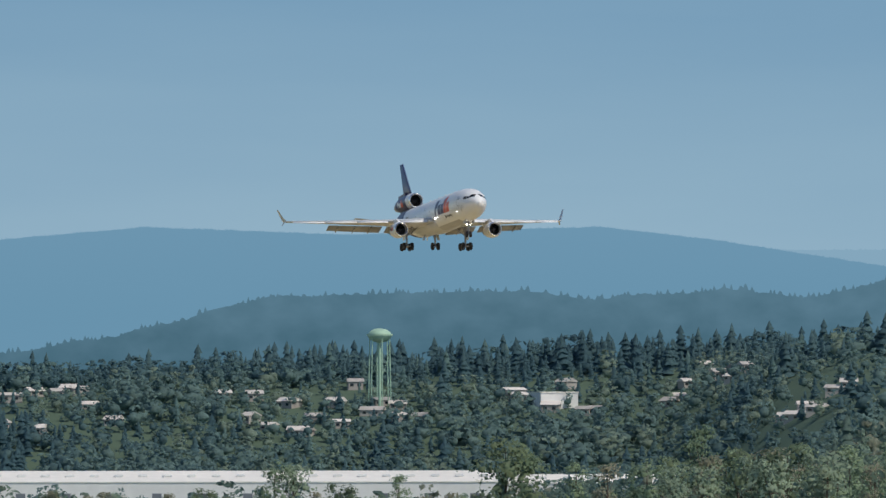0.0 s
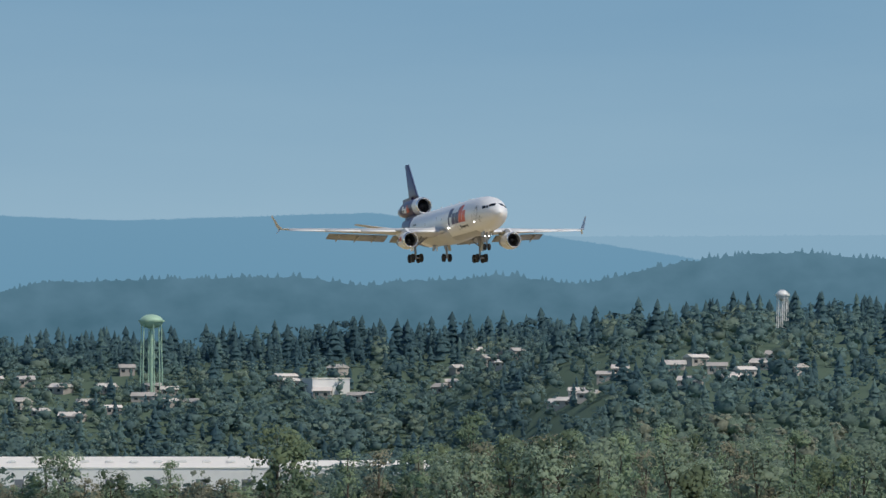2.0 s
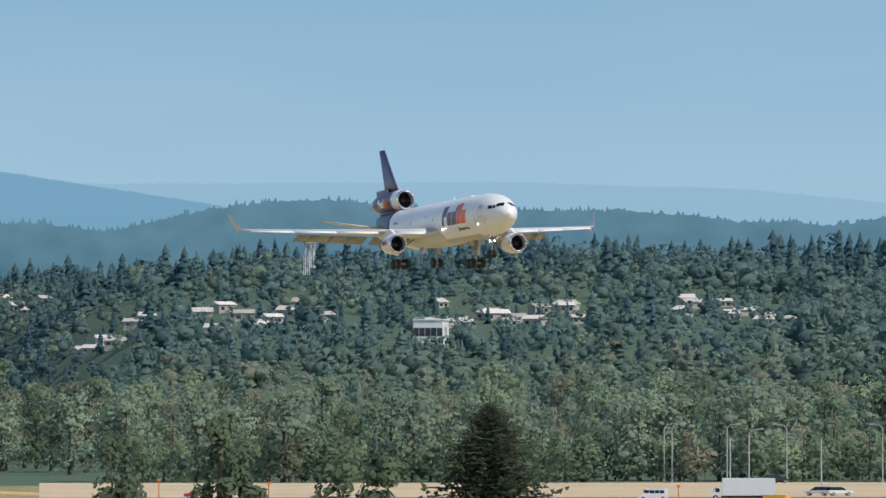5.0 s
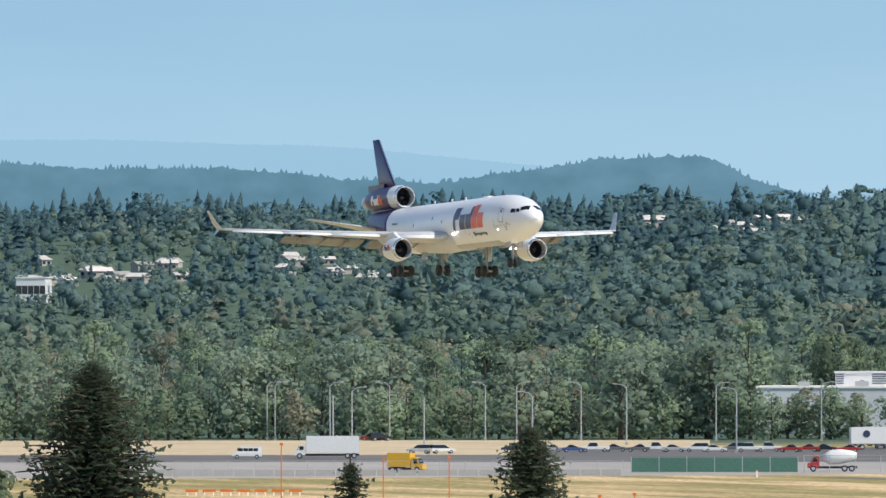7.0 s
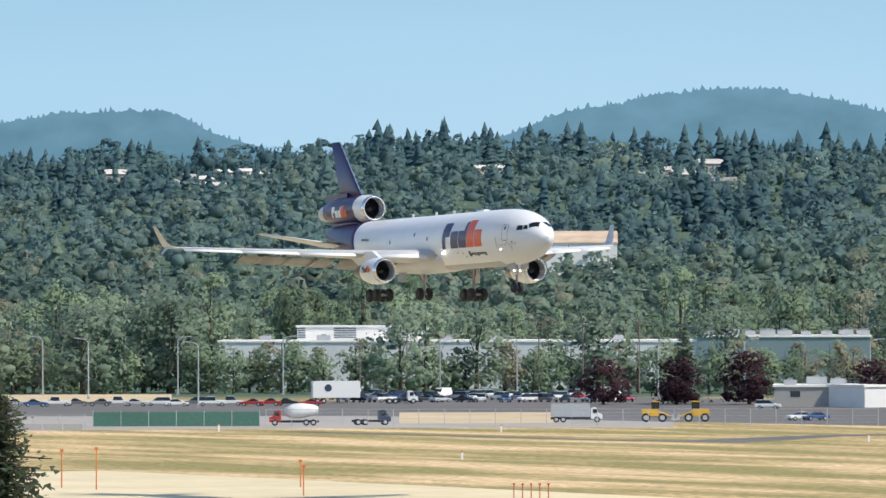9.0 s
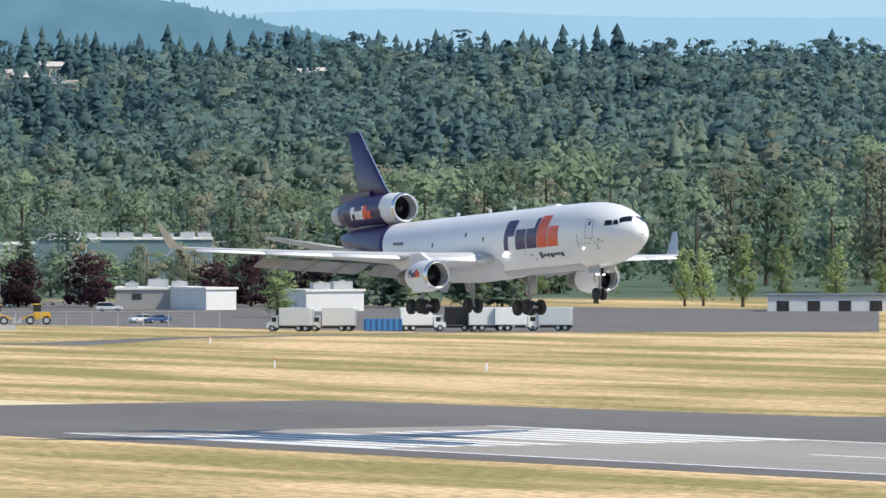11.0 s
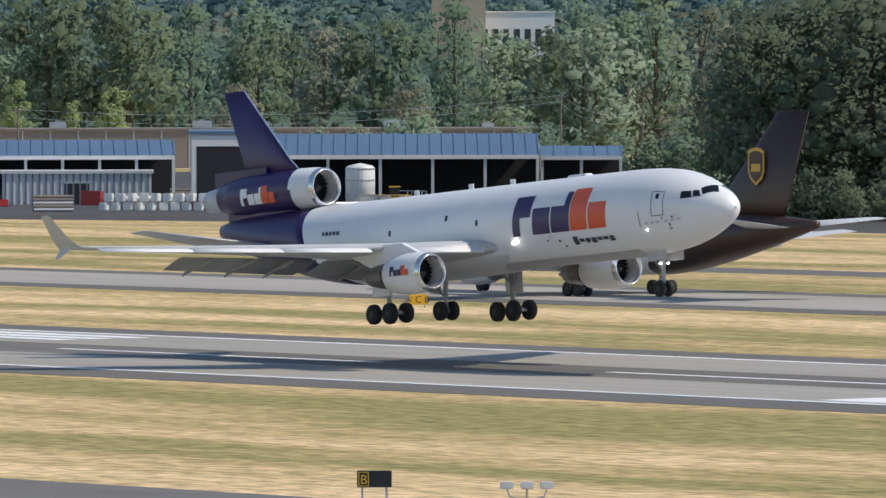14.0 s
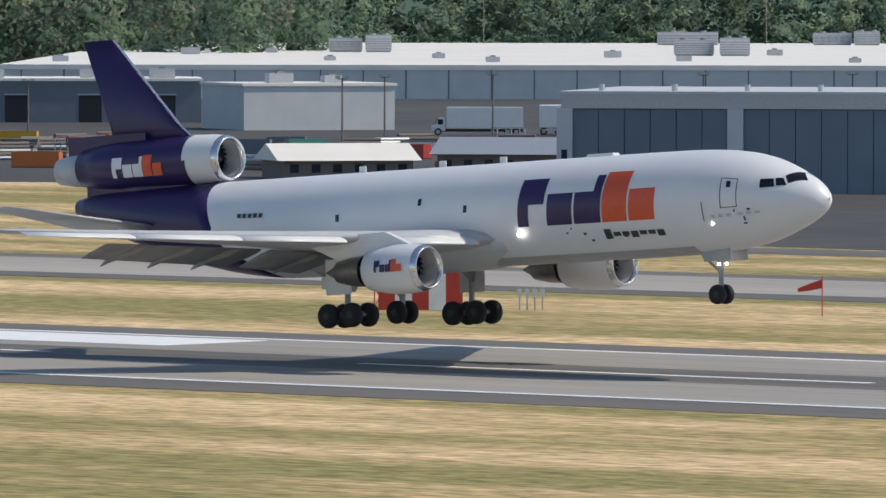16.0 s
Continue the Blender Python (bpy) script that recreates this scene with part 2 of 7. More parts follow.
def wordmark(parent, x0, a0, length, height, place=None, pale=False):
    """The carrier's mark as plain blocks, purple then orange: along the right side of the hull, or on another surface by place()."""
    L = length
    purple = [(0.0, 0.08, 0, 1), (0.08, 0.20, 0.44, 1), (0.215, 0.40, 0, 0.64), (0.415, 0.55, 0, 0.64), (0.55, 0.61, 0, 1)]
    orange = [(0.62, 0.80, 0, 1.06), (0.815, 1.0, 0, 0.64)]
    for name, mat, rects in (("mark_block", WHITE if pale else PURPLE, purple), ("mark_block", ORANGE, orange)):
        for a, b, c, d in rects:
            bm = bmesh.new()
            if place:
                n = 5
                cols = [[bm.verts.new(place(s * L, (c + (d - c) * k / n) * height, 0)) for k in range(n + 1)] for s in (a, b)]
                for k in range(n):
                    bm.faces.new((cols[0][k], cols[1][k], cols[1][k + 1], cols[0][k + 1]))
            else:
                deg = [a0 + math.degrees(h * height / 2.9) for h in (c, d)]
                skin_patch(bm, [(x0 + a * L, deg[0]), (x0 + b * L, deg[0]), (x0 + b * L + 0.2 * (d - c), deg[1]), (x0 + a * L + 0.2 * (d - c), deg[1])], 0.022, 2, 10)
            part(name, bm, mat, parent)


def cargo_jet():
    jet = empty("cargo_jet")
    tagged(jet, "white cargo jet with purple tail, wheels down above the runway", "airplane")
    N = 48
    edge = lambda a: -42.6 - 1.2 * max(math.sin(radians(a)), 0) + 5.0 * max(-math.sin(radians(a)) - 0.25, 0)
    angs = [360 * i / N for i in range(N)]
    bm = bmesh.new()
    xs = [0.35, 0.27, 0.12, -0.15, -0.45, -0.8, -1.2, -1.6, -2.2, -2.8, -3.5, -4.2, -5, -6, -7, -8, -9, -10] + list(range(-12, -37, -2))
    loft(bm, [[skin(x, a) for a in angs] for x in xs] + [[skin(edge(a), a) for a in angs]], caps=False)
    body = part("fuselage", bm, WHITE, jet, "glossy white fuselage", smooth=True)
    bm = bmesh.new()
    loft(bm, [[skin(edge(a) * (1 - s) + -55.3 * s, a) for a in angs] for s in [i / 12 for i in range(13)]])
    part("tail_cone", bm, PURPLE, jet, "deep purple rear fuselage", smooth=True)
    bm = bmesh.new()
    for x in range(-36, -9, 2):
        skin_patch(bm, [(x, -118), (x + 2, -118), (x + 2, -58), (x, -58)], 0.01, 2, 8)
    bmesh.ops.remove_doubles(bm, verts=bm.verts, dist=0.001)
    part("belly", bm, BELLY, jet, "grey belly")
    bm = bmesh.new()
    rings = []
    for x, w, h, zc in ((-19.5, 0.6, 0.3, -1.9), (-21, 2.4, 0.9, -1.9), (-24, 3.2, 1.5, -1.85), (-30, 3.35, 1.6, -1.85), (-35, 3.1, 1.4, -1.8), (-38.5, 2.0, 0.8, -1.9), (-40, 0.6, 0.3, -2.2)):
        rings.append([(x, w * math.cos(2 * math.pi * i / 32), zc + h * math.sin(2 * math.pi * i / 32)) for i in range(32)])
    loft(bm, rings)
    part("wing_fairing", bm, WINGGREY, jet, "grey wing root fairing", smooth=True)
    # cockpit windows: three a side
    for side in (0, 1):
        for c in (((-1.40, 33), (-0.62, 62), (-1.16, 86), (-1.72, 48)), ((-1.98, 23), (-1.46, 28), (-1.76, 42), (-2.12, 37)), ((-2.85, 16), (-2.06, 21), (-2.22, 35), (-2.90, 30))):
            bm = bmesh.new()
            cc = [(x, a if not side else 180 - a) for x, a in c]
            skin_patch(bm, cc, 0.02, 3, 3)
            part("cockpit_window", bm, GLASSDARK, jet, "dark cockpit window")
    # door outlines and small windows on both sides
    for side in (1, -1):
        f = (lambda a: a) if side > 0 else (lambda a: 180 - a)
        bm = bmesh.new()
        for x0, x1, a0, a1 in ((-5.2, -5.15, -9, 26), (-4.2, -4.15, -9, 26), (-5.2, -4.15, 26, 27), (-5.2, -4.15, -10, -9)):
            skin_patch(bm, [(x0, f(a0)), (x1, f(a0)), (x1, f(a1)), (x0, f(a1))], 0.012, 1, 4)
        part("cabin_door_seam", bm, DARKTEXT, jet)
        for x, a in ((-4.7, 19), (-23.3, 7), (-26.7, 18), (-32.8, 6)):
            bm = bmesh.new()
            skin_patch(bm, [(x - 0.13, f(a - 4)), (x + 0.13, f(a - 4)), (x + 0.13, f(a + 4)), (x - 0.13, f(a + 4))], 0.016, 1, 2)
            part("cabin_window", bm, GLASSDARK, jet, "small dark window")
        for x, a, l, h in ((-6.4, -13, 0.06, 22), (-4.4, -14, 0.08, 4), (-3.6, -14, 0.2, 2.5), (-3.9, -26, 0.1, 6), (-4.0, -33, 0.22, 2), (-15.0, -29, 0.22, 3), (-15.8, -22, 0.12, 2), (-13.5, -36, 0.3, 3), (-14.6, -38, 0.2, 3), (-16.2, -27, 0.16, 2), (-12.2, -35, 0.3, 2)):
            bm = bmesh.new()
            skin_patch(bm, [(x, f(a - h / 2)), (x + l, f(a - h / 2)), (x + l, f(a + h / 2)), (x, f(a + h / 2))], 0.03, 1, 3)
            part("skin_vent", bm, DARKTEXT, jet)
    # marks on the right side
    wordmark(jet, -19.5, -17.0, 9.8, 2.75)
    bm = bmesh.new()
    for k in range(7):
        x = -13.5 + k * 0.62
        skin_patch(bm, [(x, -37 + (3 if k % 3 else 0)), (x + 0.5, -37 + (3 if k % 3 else 0)), (x + 0.5, -25 - (4 if k else 0)), (x, -25 - (4 if k else 0))], 0.03, 1, 3)
    part("sub_mark_bars", bm, DARKTEXT, jet, "charcoal bars under the mark")
    for k, x in enumerate((-5.9, -5.4, -4.9, -4.2, -3.7, -3.2)):
        bm = bmesh.new()
        skin_patch(bm, [(x, -21), (x + 0.3, -21), (x + 0.3, -17), (x, -17)], 0.03, 1, 2)
        part("slogan_bar", bm, WINGGREY, jet, "faint grey slogan bar")
    bm = bmesh.new()
    for k in range(5):
        skin_patch(bm, [(-40.5 + k * 0.42, 12), (-40.22 + k * 0.42, 12), (-40.22 + k * 0.42, 17), (-40.5 + k * 0.42, 17)], 0.03, 1, 2)
    part("registration_bars", bm, DARKTEXT, jet)
    # roof aerials
    bm = bmesh.new()
    box(bm, -16.5, -0.35, 2.5, -14.5, 0.35, 2.75, 0.08)
    part("aerial_fairing", bm, WHITE, jet)
    for x in (-22.5, -27.0, -33.0):
        bm = bmesh.new()
        slab(bm, [(x, -0.03), (x - 0.5, -0.03), (x - 0.5, 0.03), (x, 0.03)], 2.5, 2.95)
        part("aerial", bm, WHITE, jet)
    bm = bmesh.new()
    slab(bm, [(-36.0, -0.03), (-36.7, -0.03), (-36.7, 0.03), (-36, 0.03)], -3.9, -3.0)
    part("belly_aerial", bm, WHITE, jet)
    # wings
    for s in (-1, 1):
        secs = [(2.2, -21.2, 13.0, 0.12, -1.75), (6.0, -24.0, 10.2, 0.115, -1.55), (9.0, -26.3, 8.4, 0.11, -1.35), (17.0, -32.1, 5.4, 0.10, -0.85), (24.8, -37.6, 2.9, 0.09, -0.32)]
        bm = bmesh.new()
        rings = [airfoil((x, s * y, z), c, t, 1.5 - y * 0.1) for y, x, c, t, z in secs]
        rings.append(airfoil((-38.0, s * 25.2, -0.27), 2.4, 0.07))
        loft(bm, rings)
        w = part("wing", bm, WINGGREY, jet, "light grey swept wing", smooth=True)
        bm = bmesh.new()
        loft(bm, [airfoil((-37.9, s * 25.1, -0.3), 2.5, 0.07), airfoil((-38.7, s * 25.5, 0.3), 1.9, 0.07), airfoil((-40.0, s * 26.2, 2.0), 0.9, 0.07)])
        part("winglet", bm, WINGGREY, w, "upswept grey winglet")
        bm = bmesh.new()
        loft(bm, [airfoil((-39.0, s * 25.2, -0.3), 1.3, 0.07), airfoil((-39.9, s * 25.5, -0.9), 0.6, 0.07)])
        part("lower_winglet", bm, WINGGREY, w)
        # slats in three pieces, drooped before the leading edge
        for y0, y1 in ((3.6, 7.6), (9.6, 14.3), (14.4, 19.2), (19.3, 24.3)):
            bm = bmesh.new()
            pr = []
            for y in (y0, y1):
                k = np.interp(y, [q[0] for q in secs], range(5))
                x, z, c = (float(np.interp(y, [q[0] for q in secs], [q[i] for q in secs])) for i in (1, 4, 2))
                pr.append(airfoil((x + 0.55, s * y, z - 0.32), 0.5 + 0.11 * c, 0.16, -22))
            loft(bm, pr)
            part("slat", bm, WHITE, w, "pale drooped slat", smooth=True)
        # flaps, two vanes each
        for y0, y1, ch in ((3.1, 8.1, 3.4), (9.0, 17.8, 2.9)):
            for k, (dx, dz, tw, f) in enumerate(((1.1, 0.06, 17, 1.0),)):
                bm = bmesh.new()
                pr = []
                for y in (y0, y1):
                    x, z, c = (float(np.interp(y, [q[0] for q in secs], [q[i] for q in secs])) for i in (1, 4, 2))
                    g = ch * (1 if y == y0 else 0.85)
                    pr.append(airfoil((x - c + dx * g / 2.4 + 0.2, s * y, z - 0.42 + dz * g / 2.4), g * f, 0.09, tw))
                loft(bm, pr)
                part("flap", bm, FLAPGREY if k == 0 else WINGGREY, w, "lowered mottled grey flap", smooth=True)
        for y in (5.2, 10.8, 13.4, 16.2):
            x, z, c = (float(np.interp(y, [q[0] for q in secs], [q[i] for q in secs])) for i in (1, 4, 2))
            bm = bmesh.new()
            rings = []
            for u, rr, dz in ((0, 0.05, -0.5), (0.8, 0.2, -0.6), (2.0, 0.24, -0.75), (3.0, 0.16, -1.1), (3.6, 0.04, -1.4)):
                rings.append([(x - c + 2.0 - u, s * y + 0.7 * rr * math.cos(a), z + dz + 1.2 * rr * math.sin(a)) for a in [2 * math.pi * i / 10 for i in range(10)]])
            loft(bm, rings)
            part("flap_fairing", bm, FLAPGREY, w, smooth=True)
        # engines under the wings
        eng = nacelle(jet, -21.2, s * 8.5, -3.24, 1.22, 5.0, False)
        bm = bmesh.new()
        loft(bm, [[(-22.3, s * 8.5 + d, -1.95) for d in (-0.2, 0.2)] + [(-27.8, s * 8.5 + d, -2.6) for d in (0.15, -0.15)],
                  [(-24.2, s * 8.5 + d, -1.15) for d in (-0.2, 0.2)] + [(-31.0, s * 8.5 + d, -1.25) for d in (0.12, -0.12)]])
        part("pylon", bm, WHITE, eng, "white engine pylon")
        if s < 0:
            wordmark(eng, 0, 0, 2.0, 0.66, place=lambda u, h, e: (-24.1 + u, -8.5 - 1.385 * math.cos((h - 0.15) / 1.39) - e - 0.03, -3.24 + 1.39 * math.sin((h - 0.15) / 1.39)))
        # tailplane
        bm = bmesh.new()
        loft(bm, [airfoil((-47.2, s * 1.5, 0.1), 6.0, 0.08), airfoil((-52.4, s * 8.8, 1.6), 2.2, 0.07)])
        part("tailplane", bm, WINGGREY, jet, "grey swept tailplane", smooth=True)
    # tail engine through the fin root
    eng = nacelle(jet, -43.25, 0, 3.95, 1.30, 4.0, True)
    bm = bmesh.new()
    lathe_x(bm, [(-45.6, 1.465), (-47.6, 1.49), (-49.5, 1.49), (-51.5, 1.45), (-53.0, 1.32), (-54.6, 1.1), (-54.6, 0.95)], z=3.9)
    part("tail_cowl", bm, PURPLE, eng, "deep purple tail engine cowl", smooth=True)
    bm = bmesh.new()
    lathe_x(bm, [(-54.4, 1.02), (-55.6, 0.92), (-56.6, 0.78), (-56.6, 0.6)], z=3.8, caps=True)
    part("exhaust_nozzle", bm, WINGGREY, eng, "pale metal tail nozzle", smooth=True)
    bm = bmesh.new()
    loft(bm, [[(x, w, z) for x, w in ((-44.6, 0.05), (-46.5, 0.62), (-50, 0.75), (-54.6, 0.1), (-54.6, -0.1), (-50, -0.75), (-46.5, -0.62), (-44.6, -0.05))] for z in (1.2, 2.9)])
    part("tail_pylon", bm, PURPLE, jet, "deep purple tail pylon")
    wordmark(eng, 0, 0, 3.9, 1.2, pale=True, place=lambda u, h, e: (-51.3 + u, -1.49 * math.cos((h - 0.7) / 1.48) - e - 0.03, 3.85 + 1.49 * math.sin((h - 0.7) / 1.49)))
    bm = bmesh.new()
    fin = [(-45.9, 4.9, 6.5, 0.09), (-47.3, 6.1, 5.3, 0.09), (-52.2, 11.3, 2.3, 0.08)]
    loft(bm, [[(x, p[2] - z, z) for p, (x) in [(q, q[0]) for q in airfoil((le, 0, z), c, t)]] for le, z, c, t in fin])
    fn = part("fin", bm, PURPLE, jet, "tall deep purple tail fin", smooth=True)
    bm = bmesh.new()
    for a, b in (((-45.85, 4.95), (-47.22, 6.12)), ((-47.22, 6.12), (-52.12, 11.28))):
        tube(bm, (a[0], 0, a[1]), (b[0], 0, b[1]), 0.07, 0.06, 8)
    part("leading_edge", bm, STEEL, fn, "bright metal leading edge")
    bm = bmesh.new()
    slab(bm, [(-49.5, -0.45), (-52.2, -0.4), (-56.0, -0.06), (-56.0, 0.06), (-52.2, 0.4), (-49.5, 0.45)], 4.3, 5.75)
    part("rudder", bm, PURPLE, fn, "purple rudder")
    # undercarriage
    for y, name in ((-5.35, "main_gear"), (5.35, "main_gear")):
        bm = bmesh.new()
        tube(bm, (-29.9, y, -1.2), (-30.05, y, -3.6), 0.27, 0.25)
        tube(bm, (-30.05, y, -3.6), (-30.1, y, -5.5), 0.17, 0.17)
        tube(bm, (-29.0, y, -5.55), (-31.1, y, -5.55), 0.14)
        tube(bm, (-28.4, y * 0.8, -1.4), (-29.9, y, -3.8), 0.10)
        tube(bm, (-30.0, y * 0.55, -1.9), (-30.05, y, -3.7), 0.10)
        for x in (-29.2, -30.95):
            tube(bm, (x, y - 0.75, -5.58), (x, y + 0.75, -5.58), 0.10)
        g = part(name, bm, GEARGREY, jet, "grey main gear leg with four wheels")
        for x in (-29.2, -30.95):
            for o in (-0.69, 0.69):
                wheel(g, x, y + o, -5.58, 0.69, 0.50)
        bm = bmesh.new()
        box(bm, -31.3, y - math.copysign(0.42, -y) - 0.03, -4.4, -29.4, y - math.copysign(0.42, -y) + 0.03, -2.4, 0.03)
        part("gear_door", bm, WHITE, g, "white gear door")
    bm = bmesh.new()
    tube(bm, (-30.6, 0, -2.8), (-30.7, 0, -5.45), 0.2, 0.16)
    tube(bm, (-30.7, -0.62, -5.45), (-30.7, 0.62, -5.45), 0.1)
    tube(bm, (-32.4, 0, -3.1), (-30.7, 0, -4.6), 0.09)
    g = part("centre_gear", bm, GEARGREY, jet, "grey centre gear leg")
    for o in (-0.5, 0.5):
        wheel(g, -30.7, o, -5.45, 0.66, 0.46)
    for y in (-1.0, 1.0):
        bm = bmesh.new()
        loft(bm, [[(-32.4, y, -2.8), (-34.6, y, -2.8), (-34.6, y + 0.05, -2.8), (-32.4, y + 0.05, -2.8)], [(-33.0, y * 1.4, -4.2), (-34.4, y * 1.4, -4.0), (-34.4, y * 1.4 + 0.05, -4.0), (-33.0, y * 1.4 + 0.05, -4.2)]])
        part("gear_door", bm, BELLY, jet, "open grey gear door")
    bm = bmesh.new()
    tube(bm, (-7.35, 0, -2.4), (-7.45, 0, -5.4), 0.17, 0.13)
    tube(bm, (-7.45, -0.42, -5.42), (-7.45, 0.42, -5.42), 0.08)
    tube(bm, (-9.05, 0, -2.9), (-7.45, 0, -4.2), 0.07)
    tube(bm, (-7.4, -0.45, -3.75), (-7.4, 0.45, -3.75), 0.05)
    g = part("nose_gear", bm, GEARGREY, jet, "grey nose gear leg")
    for o in (-0.34, 0.34):
        wheel(g, -7.45, o, -5.42, 0.55, 0.36)
    for y in (-0.75, 0.75):
        bm = bmesh.new()
        box(bm, -8.0, y - 0.03, -3.6, -6.1, y + 0.03, -2.85, 0.02)
        part("gear_door", bm, BELLY, jet, "open grey nose gear door")
    for p, r in (((-7.27, -0.34, -3.75), 0.08), ((-7.27, 0.34, -3.75), 0.08), ((-19.4, -2.86, -1.55), 0.13), ((-19.4, 2.86, -1.55), 0.13), ((-5.9, -2.42, -1.6), 0.07)):
        bm = bmesh.new()
        bmesh.ops.create_uvsphere(bm, u_segments=12, v_segments=8, radius=r, matrix=Matrix.Translation(p))
        part("landing_light", bm, LIGHT, jet, "lit landing light", smooth=True)
    return jet


jet = cargo_jet()

# ---- ground, runway and taxiways ----
def slope(bearing):
    return float(np.interp(bearing, [-80, -78.7, -76.9, -75.5, -74.0, -73.1, -72.5, -70.6, -68.9, -67.6, -66.3, -65.3, -63.6, -61.9, -60, -50, -36],
                           [44, 45, 48, 51, 55.5, 60, 64, 66, 63, 67, 69, 72, 68, 71, 68, 50, 50]))


def height(x, y):
    """The land is flat at the airfield and climbs to wooded slopes far behind it."""
    r = math.hypot(x, y)
    b = math.degrees(math.atan2(x, y))
    foot = float(np.interp(b, [-80, -74.4, -73.2], [3290, 3290, 2250]))
    s = min(max((r - foot) / (3700 - foot), 0), 1)
    return slope(min(max(b, -80), -36)) * s * s * (3 - 2 * s) + 2.5 * min(max((r - 2100) / 500, 0), 1) * noise.noise((x / 260, y / 260, 0))


def ground_material():
    m = bpy.data.materials.new("dry_summer_grass")
    m.use_nodes = True
    nt = m.node_tree
    b = nt.nodes["Principled BSDF"]
    b.inputs["Roughness"].default_value, b.inputs["Specular IOR Level"].default_value = 0.95, 0.1
    tc = nt.nodes.new("ShaderNodeTexCoord")
    def tex(scale, sx, sy, detail=6):
        mp = nt.nodes.new("ShaderNodeMapping")
        mp.inputs["Scale"].default_value = (sx, sy, 1)
        n = nt.nodes.new("ShaderNodeTexNoise")
        n.inputs["Scale"].default_value, n.inputs["Detail"].default_value, n.inputs["Roughness"].default_value = scale, detail, 0.62
        nt.links.new(tc.outputs["Object"], mp.inputs[0])
        nt.links.new(mp.outputs[0], n.inputs["Vector"])
        return n.outputs["Fac"]
    def ramp(fac, stops):
        r = nt.nodes.new("ShaderNodeValToRGB")
        els = r.color_ramp.elements
        for k, (p, c) in enumerate(stops):
            e = els[k] if k < 2 else els.new(p)
            e.position, e.color = p, (*c, 1)
        nt.links.new(fac, r.inputs[0])
        return r.outputs[0]
    big = ramp(tex(0.022, 0.42, 2.2), [(0.43, (0.33, 0.29, 0.125)), (0.515, (0.55, 0.415, 0.215)), (0.60, (0.76, 0.57, 0.34))])
    fine = ramp(tex(1.1, 0.45, 1.0, 12), [(0.36, (0.42, 0.44, 0.38)), (0.62, (1.36, 1.3, 1.25))])
    mul = nt.nodes.new("ShaderNodeMix")
    mul.data_type, mul.blend_type = "RGBA", "MULTIPLY"
    mul.inputs["Factor"].default_value = 0.8
    nt.links.new(big, mul.inputs[6])
    nt.links.new(fine, mul.inputs[7])
    ln = nt.nodes.new("ShaderNodeVectorMath")
    ln.operation = "LENGTH"
    nt.links.new(tc.outputs["Object"], ln.inputs[0])
    mr = nt.nodes.new("ShaderNodeMapRange")
    mr.inputs["From Min"].default_value, mr.inputs["From Max"].default_value = 1780, 1850
    nt.links.new(ln.outputs["Value"], mr.inputs["Value"])
    wood = nt.nodes.new("ShaderNodeMix")
    wood.data_type = "RGBA"
    wood.inputs[7].default_value = (0.10, 0.145, 0.10, 1)
    nt.links.new(mr.outputs[0], wood.inputs["Factor"])
    nt.links.new(mul.outputs[2], wood.inputs[6])
    nt.links.new(wood.outputs[2], b.inputs["Base Color"])
    return m


def ground():
    bm = bmesh.new()
    rs = [0, 150, 300, 500, 800, 1200, 1600, 2000] + list(range(2150, 4000, 75)) + [4100, 4300, 4600, 4950]
    bs = [-180 + k * 6 for k in range(16)] + [-84 + k * 0.25 for k in range(205)] + [-30 + k * 6 for k in range(35)]
    rows = []
    for r in rs[1:]:
        row = []
        for b in bs:
            p = polar(b, r)
            row.append(bm.verts.new((p.x, p.y, height(p.x, p.y) if b > -90 and b < -28 else 0)))
        rows.append(row)
    c = bm.verts.new((0, 0, 0))
    n = len(bs)
    for i in range(n):
        bm.faces.new((c, rows[0][(i + 1) % n], rows[0][i]))
    for a, b in zip(rows, rows[1:]):
        for i in range(n):
            j = (i + 1) % n
            bm.faces.new((a[i], a[j], b[j], b[i]))
    bmesh.ops.recalc_face_normals(bm, faces=bm.faces)
    ob = part("ground", bm, ground_material(), smooth=True)
    tagged(ob, "mown airfield grass dried to straw and green streaks", "ground", kind="structure")


ground()
ASPHALT = material("worn_grey_asphalt", (0.155, 0.142, 0.128), 0.85, vary=0.2, scale=0.6, big=0.03, per=None, stretch=(0.15, 1, 1))
RUNWAY = material("pale_grooved_runway", (0.345, 0.315, 0.275), 0.8, vary=0.18, scale=0.5, big=0.05, per=None, stretch=(0.06, 1, 1))
RUBBER = material("rubber_stained_runway", (0.17, 0.154, 0.134), 0.8, vary=0.3, scale=0.5, big=0.05, per=None, stretch=(0.04, 1, 1))
TAXI = material("weathered_concrete_taxiway", (0.40, 0.362, 0.315), 0.85, vary=0.15, scale=0.4, per=None, stretch=(0.1, 1, 1))
PAINT = material("white_runway_paint", (0.90, 0.90, 0.89), 0.7, vary=0.1, scale=0.8, per=None)
YELLOWPAINT = material("yellow_sign_paint", (0.75, 0.42, 0.02), 0.5, vary=0.05, per=None)
BLACK = material("black_sign_paint", (0.015, 0.015, 0.017), 0.5, per=None)
REDPAINT = material("red_paint", (0.50, 0.045, 0.03), 0.5, vary=0.1, per=None)


def sheet(name, pts, z, mat, label, category, kind="structure", parent=None):
    """A thin paved or painted sheet with real thickness, over a flat outline."""
    bm = bmesh.new()
    slab(bm, pts, z - 0.03, z)
    ob = part(name, bm, mat, parent)
    return tagged(ob, label, category, kind=kind) if category else ob


